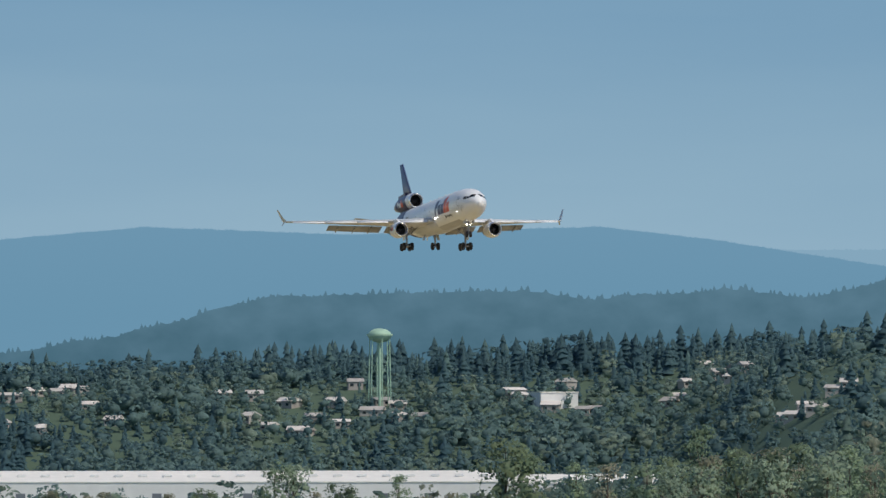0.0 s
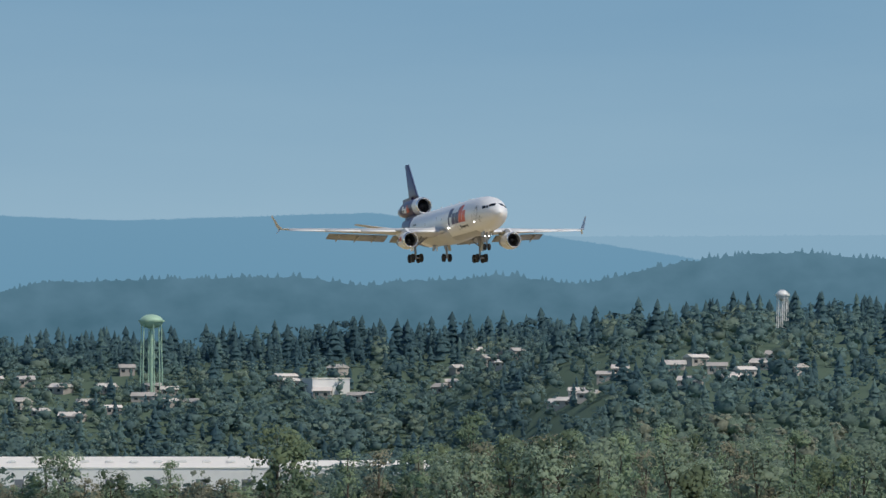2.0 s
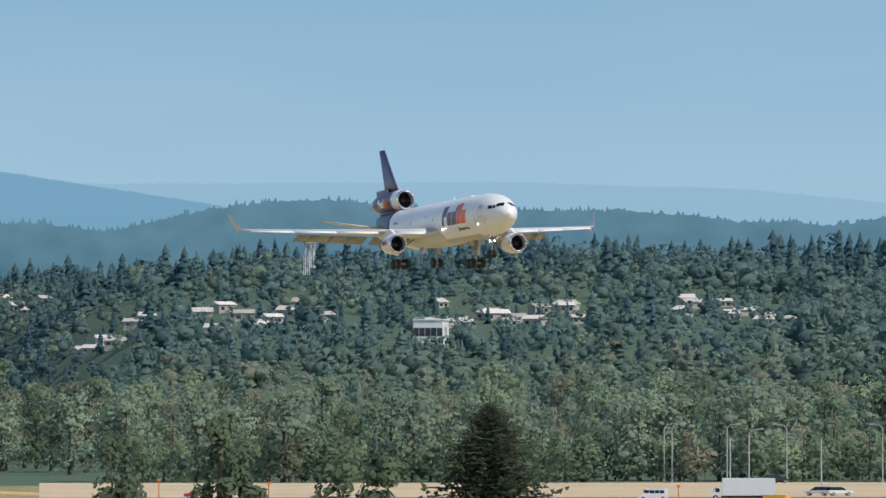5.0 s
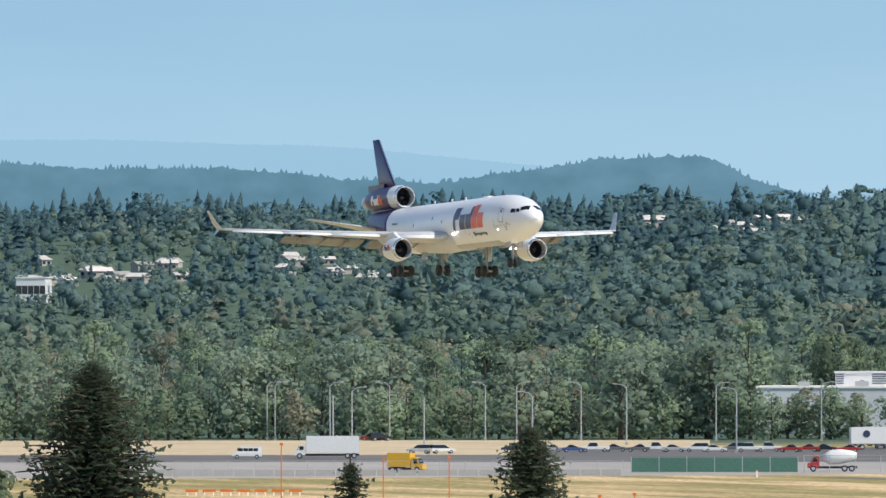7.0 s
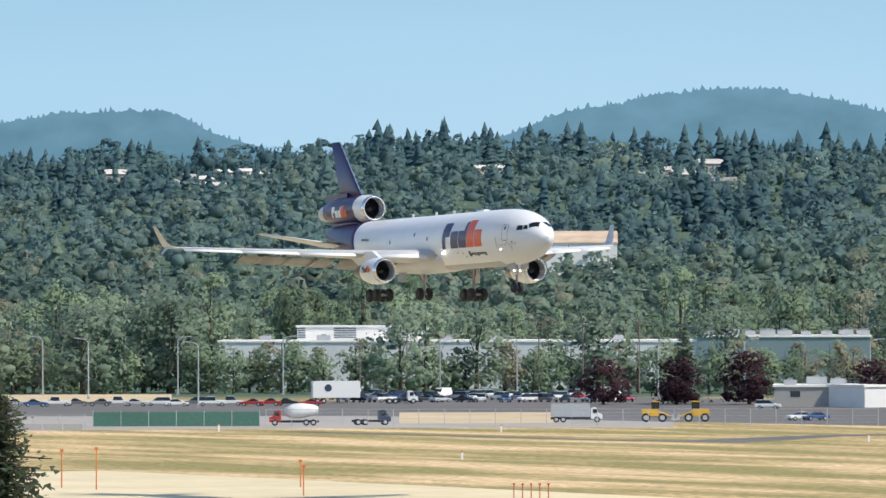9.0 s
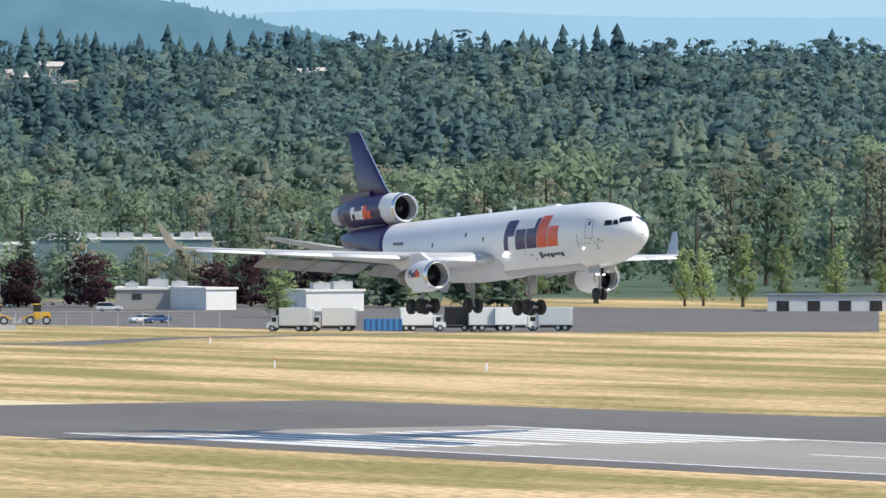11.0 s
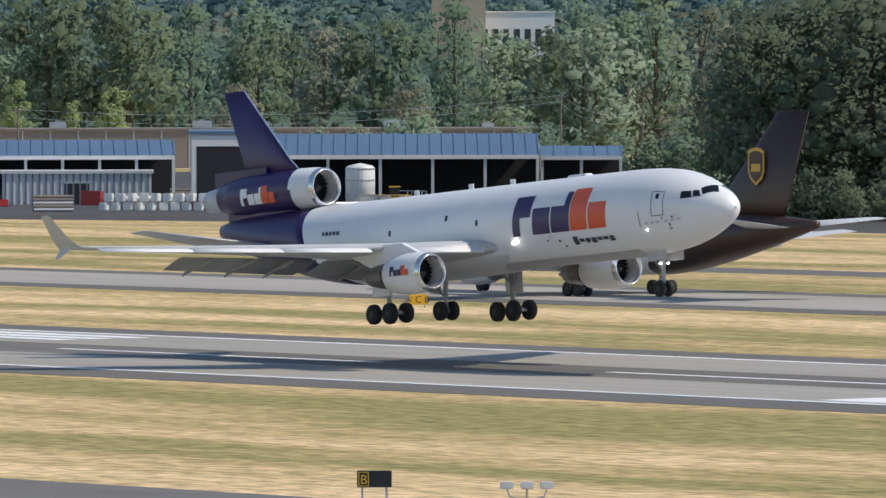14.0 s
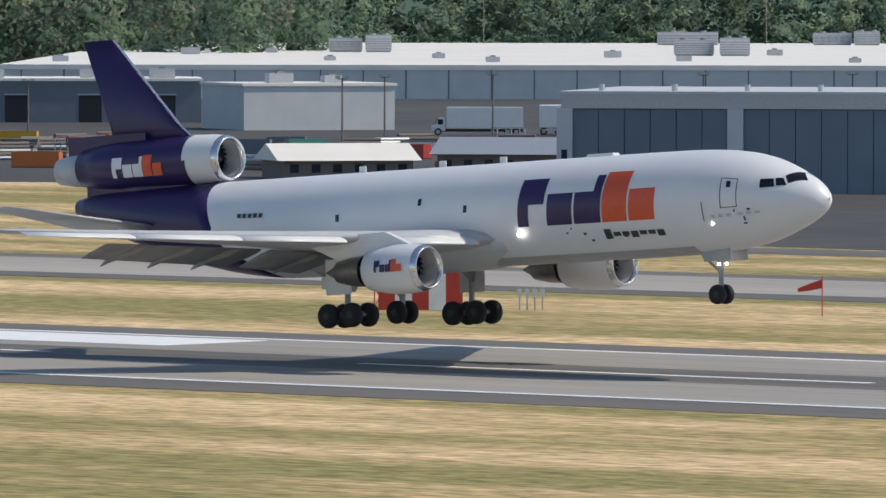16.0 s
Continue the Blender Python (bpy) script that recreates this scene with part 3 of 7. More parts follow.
def rect(x0, x1, y0, y1):
    return [(x0, y0), (x1, y0), (x1, y1), (x0, y1)]


RX0, RX1 = -835, 400
runway = sheet("runway", rect(RX0, RX1, 355.5, 416.0), 0.03, ASPHALT, "dark runway shoulders with a pale grooved surface", "runway")
sheet("surface", rect(RX0 + 100, RX1, 363.4, 408.0), 0.06, RUNWAY, "", "", parent=runway)
sheet("touchdown_strip", rect(-600, RX1, 379.5, 392.0), 0.064, RUBBER, "", "", parent=runway)


def painted():
    def mark(x0, x1, y0, y1, z=0.072):
        sheet("marking", rect(x0, x1, y0, y1), z, PAINT, "", "", parent=runway)
    mark(-735, RX1, 363.2, 364.1)
    mark(-735, RX1, 407.3, 408.2)
    for k in range(18):
        x = -640 + k * 61
        mark(x, x + 36.6, 385.3, 386.1)
    for side in (-1, 1):
        for k in range(6):
            y = 385.7 + side * (2.4 + k * 3.4)
            mark(-722, -677, min(y, y + side * 1.75), max(y, y + side * 1.75))
        for x in (-556, -104):
            for k in range(3):
                y = 385.7 + side * (10.8 + k * 3.3)
                mark(x, x + 23, min(y, y + side * 1.9), max(y, y + side * 1.9))
        a, b = sorted((385.7 + side * 10.8, 385.7 + side * 20.2))
        mark(-413, -360, a, b)


painted()
sheet("taxiway", rect(-742, 500, 489.0, 514.0), 0.05, TAXI, "pale weathered taxiway beside the runway", "taxiway")
sheet("taxiway_shoulder", rect(-750, 500, 482.0, 521.0), 0.03, ASPHALT, "dark asphalt taxiway shoulder", "taxiway")
sheet("link_taxiway", [(-835, 416), (-668, 416), (-640, 419.5), (-648, 428), (-664, 436), (-672, 446), (-676, 482), (-735, 482), (-745, 452), (-835, 443)], 0.036, ASPHALT, "dark curved taxiway joining the runway", "taxiway")
sheet("near_taxiway", rect(-1200, 300, 233, 269.5), 0.03, ASPHALT, "dark asphalt taxiway in the foreground", "taxiway")
sheet("blast_pad", rect(-1010, -835.2, 357, 416), 0.026, material("bare_straw_strip", (0.74, 0.62, 0.39), 0.95, vary=0.12, scale=0.3, per=None), "pale straw strip before the runway end", "ground")

# ---- far backdrop: sky, mountains and wooded hills, all glowing, haze in their colours ----
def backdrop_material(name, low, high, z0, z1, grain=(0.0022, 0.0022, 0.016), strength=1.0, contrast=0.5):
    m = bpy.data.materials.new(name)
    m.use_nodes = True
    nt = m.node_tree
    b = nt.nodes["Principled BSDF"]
    # Black base: the curtain's own glow carries sky colour and distance haze.
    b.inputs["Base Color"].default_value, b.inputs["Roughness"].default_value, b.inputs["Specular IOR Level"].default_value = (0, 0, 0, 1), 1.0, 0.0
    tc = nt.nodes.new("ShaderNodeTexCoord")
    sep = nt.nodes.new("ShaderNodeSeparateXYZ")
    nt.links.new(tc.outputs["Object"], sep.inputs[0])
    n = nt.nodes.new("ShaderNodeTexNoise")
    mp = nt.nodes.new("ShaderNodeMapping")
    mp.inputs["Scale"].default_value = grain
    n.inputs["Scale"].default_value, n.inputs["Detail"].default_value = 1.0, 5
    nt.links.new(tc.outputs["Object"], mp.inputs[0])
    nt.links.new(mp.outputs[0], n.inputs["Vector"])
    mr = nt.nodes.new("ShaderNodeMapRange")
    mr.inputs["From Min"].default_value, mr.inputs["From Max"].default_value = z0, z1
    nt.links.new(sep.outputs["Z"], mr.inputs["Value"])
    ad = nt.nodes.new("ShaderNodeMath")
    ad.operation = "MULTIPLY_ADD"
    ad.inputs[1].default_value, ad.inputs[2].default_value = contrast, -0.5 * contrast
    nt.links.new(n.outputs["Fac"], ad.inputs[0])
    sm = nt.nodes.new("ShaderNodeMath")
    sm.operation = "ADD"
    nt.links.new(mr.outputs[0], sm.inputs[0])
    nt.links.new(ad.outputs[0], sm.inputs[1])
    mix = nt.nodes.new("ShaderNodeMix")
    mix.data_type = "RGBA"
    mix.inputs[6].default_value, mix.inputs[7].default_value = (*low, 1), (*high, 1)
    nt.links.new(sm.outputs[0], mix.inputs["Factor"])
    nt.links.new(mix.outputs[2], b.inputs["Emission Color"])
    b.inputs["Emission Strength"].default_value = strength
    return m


def curtain(name, r, bearings, tops, z0, mat, label, depth=40, jag=0.0, seed=0):
    """A far, thick ridge or sky wall along an arc, its crest given at some bearings."""
    rnd = random.Random(seed)
    bm = bmesh.new()
    n = 4200 if jag else 120
    cols = []
    for k in range(n + 1):
        b = bearings[0] + (bearings[-1] - bearings[0]) * k / n
        z = float(np.interp(b, bearings, tops))
        z += jag * (noise.noise((b * 3.1, seed, 0)) * 0.8 + noise.noise((b * 14, seed, 1)) * 0.6 + rnd.random() ** 4 * 1.6)
        p, q = polar(b, r), polar(b, r + depth)
        cols.append([bm.verts.new(v) for v in ((p.x, p.y, z0), (p.x, p.y, z), (q.x, q.y, z), (q.x, q.y, z0))])
    for a, c in zip(cols, cols[1:]):
        for i in range(3):
            bm.faces.new((a[i], a[i + 1], c[i + 1], c[i]))
    bmesh.ops.recalc_face_normals(bm, faces=bm.faces)
    return tagged(part(name, bm, mat), label, "backdrop", kind="structure")


def el(e, r):
    return EYE[2] + r * math.tan(radians(e))


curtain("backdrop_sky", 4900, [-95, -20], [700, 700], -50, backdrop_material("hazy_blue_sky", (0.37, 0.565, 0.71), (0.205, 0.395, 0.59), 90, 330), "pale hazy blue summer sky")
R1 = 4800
# Haze is put into the emission colours of both ranges and the hills.
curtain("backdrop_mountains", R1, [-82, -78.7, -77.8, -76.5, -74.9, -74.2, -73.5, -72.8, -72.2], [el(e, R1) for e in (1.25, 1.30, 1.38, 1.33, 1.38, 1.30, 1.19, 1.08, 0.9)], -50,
        backdrop_material("haze_blue_mountains", (0.175, 0.365, 0.525), (0.195, 0.385, 0.55), 90, 150), "mountains on the horizon, blue haze put into their glow", 30, 0.6, 3)
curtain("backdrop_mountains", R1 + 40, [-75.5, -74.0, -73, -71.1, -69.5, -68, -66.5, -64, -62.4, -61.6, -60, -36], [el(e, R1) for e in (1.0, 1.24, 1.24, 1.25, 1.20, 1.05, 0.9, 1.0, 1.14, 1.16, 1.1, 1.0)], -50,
        backdrop_material("haze_paled_mountains", (0.285, 0.475, 0.63), (0.30, 0.495, 0.65), 90, 150), "very pale blue mountains, haze put into their glow", 30, 0.6, 5)
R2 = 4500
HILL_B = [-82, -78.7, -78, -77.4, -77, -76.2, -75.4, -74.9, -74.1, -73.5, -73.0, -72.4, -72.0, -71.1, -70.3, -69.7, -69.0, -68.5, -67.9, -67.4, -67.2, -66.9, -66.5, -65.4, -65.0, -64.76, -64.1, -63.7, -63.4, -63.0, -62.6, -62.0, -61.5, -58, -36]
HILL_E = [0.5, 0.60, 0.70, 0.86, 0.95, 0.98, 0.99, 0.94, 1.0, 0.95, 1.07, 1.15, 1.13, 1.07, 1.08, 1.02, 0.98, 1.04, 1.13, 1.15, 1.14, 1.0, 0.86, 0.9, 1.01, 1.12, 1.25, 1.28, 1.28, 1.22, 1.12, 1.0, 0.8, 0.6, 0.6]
curtain("backdrop_hills", R2, HILL_B, [el(e, R2) - 1.5 for e in HILL_E], -50, backdrop_material("haze_blue_wooded_hills", (0.078, 0.178, 0.245), (0.135, 0.265, 0.36), 50, 130, (0.05, 0.05, 0.085), contrast=1.3), "wooded hills, blue-green haze put into their glow", 30, 1.9, 7)

# ---- trees ----
def leaf_material(name, dark, light, rough=0.8, per="object", grain=1.1):
    m = material(name, dark, rough, vary=0.32, scale=grain, big=0.09, per=per, second=light, spec=0.12)
    nt = m.node_tree
    b = nt.nodes["Principled BSDF"]
    tr = nt.nodes.new("ShaderNodeBsdfTranslucent")
    mx = nt.nodes.new("ShaderNodeMixShader")
    mx.inputs[0].default_value = 0.5
    nt.links.new(b.inputs["Base Color"].links[0].from_socket, tr.inputs["Color"])
    nt.links.new(b.outputs[0], mx.inputs[1])
    nt.links.new(tr.outputs[0], mx.inputs[2])
    nt.links.new(mx.outputs[0], nt.nodes["Material Output"].inputs["Surface"])
    return m


BARK = material("grey_brown_bark", (0.10, 0.08, 0.06), 0.9, vary=0.3, scale=4, per=None)
# LEAF and LEAF_OLIVE: paler and bluer than real leaves, a painted haze tone.
LEAF = leaf_material("green_leaves", (0.197, 0.300, 0.205), (0.343, 0.437, 0.284))
LEAF_OLIVE = leaf_material("olive_dry_leaves", (0.247, 0.274, 0.191), (0.404, 0.391, 0.286))
LEAF_LIGHT = leaf_material("bright_green_leaves", (0.220, 0.319, 0.132), (0.418, 0.506, 0.242))
LEAF_DARK = leaf_material("dark_green_leaves", (0.139, 0.202, 0.139), (0.233, 0.296, 0.178))
LEAF_DEEP = leaf_material("deep_green_leaves", (0.127, 0.178, 0.127), (0.212, 0.263, 0.169))
LEAF_PLUM = leaf_material("dark_plum_leaves", (0.045, 0.025, 0.035), (0.095, 0.050, 0.062))
NEEDLE = leaf_material("dark_fir_needles", (0.075, 0.115, 0.085), (0.15, 0.19, 0.115))
NEEDLE_BLUE = leaf_material("blue_green_fir_needles", (0.125, 0.213, 0.175), (0.213, 0.288, 0.213))
# WOOD_MID and WOOD_MIX: blue raised in the colour to stand for haze.
WOOD_MID = leaf_material("mid_green_foliage", (0.225, 0.328, 0.265), (0.377, 0.465, 0.336))
WOOD_MIX = [leaf_material("mixed_green_foliage", (0.181, 0.275, 0.240), (0.300, 0.394, 0.300), per=None), leaf_material("dark_mixed_foliage", (0.131, 0.213, 0.203), (0.206, 0.294, 0.247), per=None),
            leaf_material("olive_mixed_foliage", (0.250, 0.300, 0.233), (0.400, 0.419, 0.323), per=None)]
# Slope and ridge foliage: distance haze is put into the base colour as blue.
WOOD_FAR = [leaf_material("hazed_slope_foliage", (0.151, 0.263, 0.276), (0.241, 0.353, 0.320), per=None), leaf_material("hazed_dark_slope_foliage", (0.112, 0.207, 0.232), (0.174, 0.280, 0.282), per=None),
            leaf_material("hazed_olive_foliage", (0.218, 0.314, 0.270), (0.330, 0.420, 0.333), per=None)]
WOOD_RIDGE = [leaf_material("hazed_fir_foliage", (0.095, 0.185, 0.218), (0.151, 0.258, 0.274), per=None), leaf_material("hazed_dark_fir_foliage", (0.076, 0.157, 0.190), (0.118, 0.213, 0.241), per=None),
              leaf_material("hazed_ridge_foliage", (0.134, 0.241, 0.252), (0.202, 0.319, 0.302), per=None)]


def mesh_of(name, verts, faces, mat, normals=None):
    me = bpy.data.meshes.new(name)
    me.from_pydata([tuple(v) for v in verts], [], faces)
    me.materials.append(mat)
    if normals:
        me.shade_smooth()
        me.normals_split_custom_set_from_vertices([tuple(n) for n in normals])
    return me


def cards(points, normals, size, rnd, middle):
    """Small leaf clumps: ragged kites that face roughly outwards, shaded as part of their rounded clump."""
    verts, faces, shade = [], [], []
    for p, out in zip(points, normals):
        nrm = (out + Vector((rnd.uniform(-1, 1), rnd.uniform(-1, 1), rnd.uniform(-0.5, 1))) * 0.45).normalized()
        t = nrm.orthogonal().normalized()
        t.rotate(Matrix.Rotation(rnd.uniform(0, 6.28), 3, nrm))
        u = nrm.cross(t)
        s = size * rnd.uniform(0.6, 1.4)
        k = len(verts)
        verts += [p + t * s, p + u * s * rnd.uniform(0.4, 0.75), p - t * s * rnd.uniform(0.6, 1), p - u * s * rnd.uniform(0.4, 0.75)]
        faces.append((k, k + 1, k + 2, k + 3))
        around = (p - middle).normalized()
        sh = (out * 0.55 + around * 0.6 + nrm * 0.12 + Vector((0, 0, 0.25))).normalized()
        shade += [sh] * 4
    return verts, faces, shade


def crown_points(h, w, base, lobes, count, rnd, upright=0.0):
    """Points over many overlapping lobes, that make an uneven crown with gaps."""
    ls = []
    for _ in range(lobes):
        z = base + (h - base) * rnd.uniform(0.04, 0.93)
        f = (z - base) / (h - base)
        reach = w / 2 * math.sqrt(max(1 - (2 * f - 0.85) ** 2 / 1.5, 0.05)) * (1 - upright * f)
        a, d = rnd.uniform(0, 6.283), reach * math.sqrt(rnd.random()) * 0.75
        r = rnd.uniform(0.13, 0.24) * w * (1.25 - 0.5 * f)
        ls.append((Vector((d * math.cos(a), d * math.sin(a), z)), r))
    pts, nrs = [], []
    while len(pts) < count:
        c, r = rnd.choice(ls)
        n = Vector((rnd.gauss(0, 1), rnd.gauss(0, 1), rnd.gauss(0.25, 1))).normalized()
        p = c + Vector((n.x * r, n.y * r, n.z * r * 0.8)) * rnd.uniform(0.75, 1.05)
        if p.z < base * 0.6:
            continue
        pts.append(p)
        nrs.append(n)
    return pts, nrs, ls


def ball_mesh(level):
    bm = bmesh.new()
    bmesh.ops.create_icosphere(bm, subdivisions=level, radius=1.0)
    v = [p.co.copy() for p in bm.verts]
    f = [tuple(q.index for q in t.verts) for t in bm.faces]
    bm.free()
    return v, f


BALLS = {1: ball_mesh(1)}


def lobe_mass(ls, rnd, level, middle, fill=0.27, rough=0.4):
    """The dense leafy heart of a crown: lumpy overlapping lobes, shaded as one rounded mass."""
    bv, bf = BALLS[level]
    verts, faces, shade = [], [], []
    for c, r in ls:
        k = len(verts)
        for p in bv:
            q = r * fill * (1 + rnd.uniform(-rough, rough))
            verts.append(c + Vector((p.x * q, p.y * q, p.z * q * 0.9)))
            out = (verts[-1] - middle).normalized()
            shade.append((p * 0.75 + out * 0.6 + Vector((0, 0, 0.2))).normalized())
        faces += [tuple(i + k for i in f) for f in bf]
    return verts, faces, shade


def broadleaf(name, h, w, mat, label, seed, count=700, leaf=0.32, base=0.07, lobes=22, upright=0.0):
    rnd = random.Random(seed)
    tree = tagged(empty(name), label, "tree")
    pts, nrs, ls = crown_points(h, w, h * base, lobes, count, rnd, upright)
    bm = bmesh.new()
    tube(bm, (0, 0, -0.3), (0.1, 0, h * 0.45), h * 0.02 + 0.1, h * 0.012, 8)
    tube(bm, (0.1, 0, h * 0.45), (0, 0.1, h * 0.85), h * 0.012, 0.05, 6)
    for c, r in ls[:9]:
        tube(bm, (0.05, 0, max(h * 0.12, c.z * 0.55)), tuple(c), h * 0.006, 0.03, 5)
    part("trunk", bm, BARK, tree)
    middle = Vector((0, 0, h * 0.4))
    v, f, sh = lobe_mass(ls, rnd, 1, middle)
    cv, cf, cs = cards(pts, nrs, leaf, rnd, middle)
    off = len(v)
    c = new("crown", mesh_of("crown", v + cv, f + [tuple(i + off for i in q) for q in cf], mat, sh + cs))
    c.parent = tree
    return tree


def fir(name, h, w, mat, label, seed, tiers=26, arms=9, sprays=5, power=0.85, fat=0.0, fine=1.0, loose=0.0):
    """A conifer: whorls of drooping boughs hung with needle sprays round a straight stem."""
    rnd = random.Random(seed)
    tree = tagged(empty(name), label, "tree")
    bm = bmesh.new()
    tube(bm, (0, 0, -0.3), (0, 0, h), h * 0.014 + 0.05, 0.03, 8)
    pts, nrs = [], []
    verts, faces = [], []
    for k in range(tiers):
        f = 1 - (1 - k / tiers) ** (2 if power < 0.7 else 1)
        z = h * (0.08 + 0.9 * f)
        reach = w / 2 * (1 - f) ** power * rnd.uniform(0.75, 1.15) + 0.15
        n = max(int(arms * (1 - 0.5 * f)), 4)
        for i in range(n):
            a = 6.283 * (i + rnd.uniform(-0.35, 0.35)) / n + k
            L = reach * (rnd.uniform(0.45, 1.3) if fine == 1 else rnd.uniform(0.45, 1.05))
            o = Vector((math.cos(a), math.sin(a), 0))
            side = Vector((-o.y, o.x, 0))
            tip = Vector((0, 0, z)) + o * L + Vector((0, 0, -L * rnd.uniform(0.1, 0.35) + 0.25 * L * f))
            if i % 2 == 0:
                tube(bm, (0, 0, z), tuple(tip), 0.04 + 0.012 * L, 0.02, 4)
            for j in range(sprays):
                s = (j + 0.6 + rnd.uniform(-0.3, 0.3)) / sprays
                p = Vector((0, 0, z)).lerp(tip, s) + Vector((rnd.gauss(0, 1), rnd.gauss(0, 1), rnd.gauss(0, 1))) * (loose + 0.06 * L)
                wd = ((0.26 + 0.24 * (1 - s)) * L * fine + fat) * rnd.uniform(0.5, 1.3)
                wd = min(wd, 0.27) if fine < 1 else wd
                q = len(verts)
                d = Vector((0, 0, -rnd.uniform(-0.3, 1.1) * wd))
                e = (o + side * rnd.uniform(-0.7, 0.7) + Vector((0, 0, rnd.uniform(-0.6, 0.5)))) * (min(L / sprays, 0.42) if fine < 1 else L / sprays) * rnd.uniform(0.8, 1.7)
                verts += [p + e, p + side * wd + d, p - e * 0.6, p - side * wd + d]
                faces += [(q, q + 1, q + 2), (q, q + 2, q + 3)]
    part("trunk", bm, BARK, tree)
    c = new("crown", mesh_of("crown", verts, faces, mat))
    c.parent = tree
    return tree


def plant(proto, b, r, s=1.0, z=None, group=None, wide=1.0, used=set()):
    if -65.45 < b < -64.1 and 1950 < r < 2500 and s > 0.8:
        s *= 0.78
    p = polar(b, r)
    m = Matrix.Translation((p.x, p.y, height(p.x, p.y) if z is None else z)) @ Matrix.Rotation(random.uniform(0, 6.28), 4, "Z") @ Matrix.Diagonal((s * wide, s * wide, s, 1))
    if proto.name not in used:
        used.add(proto.name)
        proto.matrix_basis = m
        ob = proto
    else:
        ob = copy_thing(proto, m)
        if ob.matrix_basis != m:
            ob.matrix_basis = m
    if group:
        ob["group"] = group
    return ob


random.seed(11)
BROAD = [broadleaf("broadleaf_tree", 22, 15, LEAF, "tall green broadleaf tree in the airfield belt", 1, 900, 0.5, lobes=34),
         broadleaf("broadleaf_tree", 24, 12, LEAF, "tall narrow green broadleaf tree in the belt", 2, 850, 0.46, lobes=32, upright=0.3),
         broadleaf("broadleaf_tree", 20, 17, LEAF_DARK, "wide dark green broadleaf tree in the belt", 3, 900, 0.52, lobes=34),
         broadleaf("broadleaf_tree", 23, 13, LEAF_OLIVE, "dry olive-tinged broadleaf tree in the belt", 4, 850, 0.47, lobes=32, upright=0.2),
         broadleaf("broadleaf_tree", 18, 15, WOOD_MID, "round mid-green broadleaf tree in the belt", 5, 850, 0.47, lobes=32)]
POPLAR = broadleaf("poplar_tree", 24, 6.5, LEAF, "slender green poplar in a row", 6, 1000, 0.36, 0.08, 34, 0.45)
BIGDARK = broadleaf("oak_tree", 21, 17, LEAF_DARK, "large dark round-crowned tree behind the sheds", 16, 1900, 0.46, 0.06, 44)
LIGHT_TREE = broadleaf("young_tree", 13, 7, LEAF_LIGHT, "young bright green tree behind the sheds", 7, 1200, 0.29, 0.1, 32, 0.35)
WILLOW = broadleaf("willow_tree", 16, 15, LEAF_OLIVE, "broad drooping olive willow behind the sheds", 8, 1700, 0.4, 0.12, 36)
SHRUB = broadleaf("hedge_tree", 10.5, 9, LEAF, "low bushy green tree in the lot hedge", 9, 700, 0.35, 0.04, 24)
SHRUB2 = broadleaf("hedge_tree", 9.5, 8, LEAF_OLIVE, "low olive bushy tree in the lot hedge", 10, 650, 0.35, 0.04, 22)
DENSE = broadleaf("oak_tree", 22, 15, LEAF_DEEP, "tall dense dark tree behind the parked jet", 18, 4200, 0.32, 0.04, 90)
DARKBUSH = broadleaf("dark_bush", 6, 7.5, LEAF_DEEP, "low dark green bush behind the parked jet", 14, 900, 0.27, 0.02, 24)
PLUM = broadleaf("plum_tree", 9.5, 10, LEAF_PLUM, "round dark plum-leaved tree by the fence", 12, 1300, 0.32, 0.08, 30)
FIR = fir("fir_tree", 26, 9.5, NEEDLE_BLUE, "tall blue-green fir in the belt", 13, 30, 11, 4)


def belt(protos, b0, b1, r0, r1, n, smin, smax, group, wide=1.0):
    for k in range(n):
        b = b0 + (b1 - b0) * (k + random.random()) / n
        plant(random.choice(protos), b, random.uniform(r0, r1), random.uniform(smin, smax), None, group, wide * random.uniform(0.9, 1.15))


# low front hedge, then tall belt behind it, from the far end to the near
belt([SHRUB, SHRUB, SHRUB2, BROAD[4]], -73.5, -60.5, 1880, 1925, 120, 0.95, 1.2, "hedge behind the car lot", 1.15)
belt(BROAD + [BROAD[0]], -74.5, -66.5, 1960, 2280, 62, 0.8, 1.15, "tree belt behind the lot")
belt(BROAD + [POPLAR], -66.5, -60.5, 2020, 2300, 48, 0.85, 1.2, "tree belt behind the lot")
belt([POPLAR], -66.9, -64.2, 2010, 2060, 18, 0.72, 0.85, "poplar row behind the lot")
belt([SHRUB, SHRUB2], -79.5, -74.3, 2300, 2400, 46, 0.75, 1.05, "bushes beyond the runway end", 1.3)
for b, k, sz in ((-76.97, 0, 0.85), (-76.85, 4, 0.95), (-76.56, 2, 0.62), (-77.42, 2, 0.55), (-76.18, 1, 0.62), (-75.5, 2, 1.22), (-75.4, 0, 1.0), (-75.05, 1, 0.75), (-74.85, 3, 0.8), (-74.6, 0, 0.85), (-78.0, 4, 0.54), (-78.4, 2, 0.5)):
    plant(BROAD[k], b, 2350, sz, None, "trees beyond the runway end", 1.1)
belt(BROAD, -74.6, -72.5, 2080, 2400, 24, 0.75, 1.05, "trees beyond the runway end")
belt(BROAD[:3] + [BROAD[3]], -62.3, -46.5, 1880, 2150, 76, 1.1, 1.5, "tall trees behind the sheds")
for b, sz in ((-58.0, 1.5), (-57.65, 1.6), (-56.75, 1.65), (-56.45, 1.55), (-56.0, 1.7), (-55.65, 1.6), (-53.4, 1.6), (-52.9, 1.5)):
    plant(BIGDARK, b, random.uniform(1770, 1830), sz, None, "large dark trees behind the sheds")
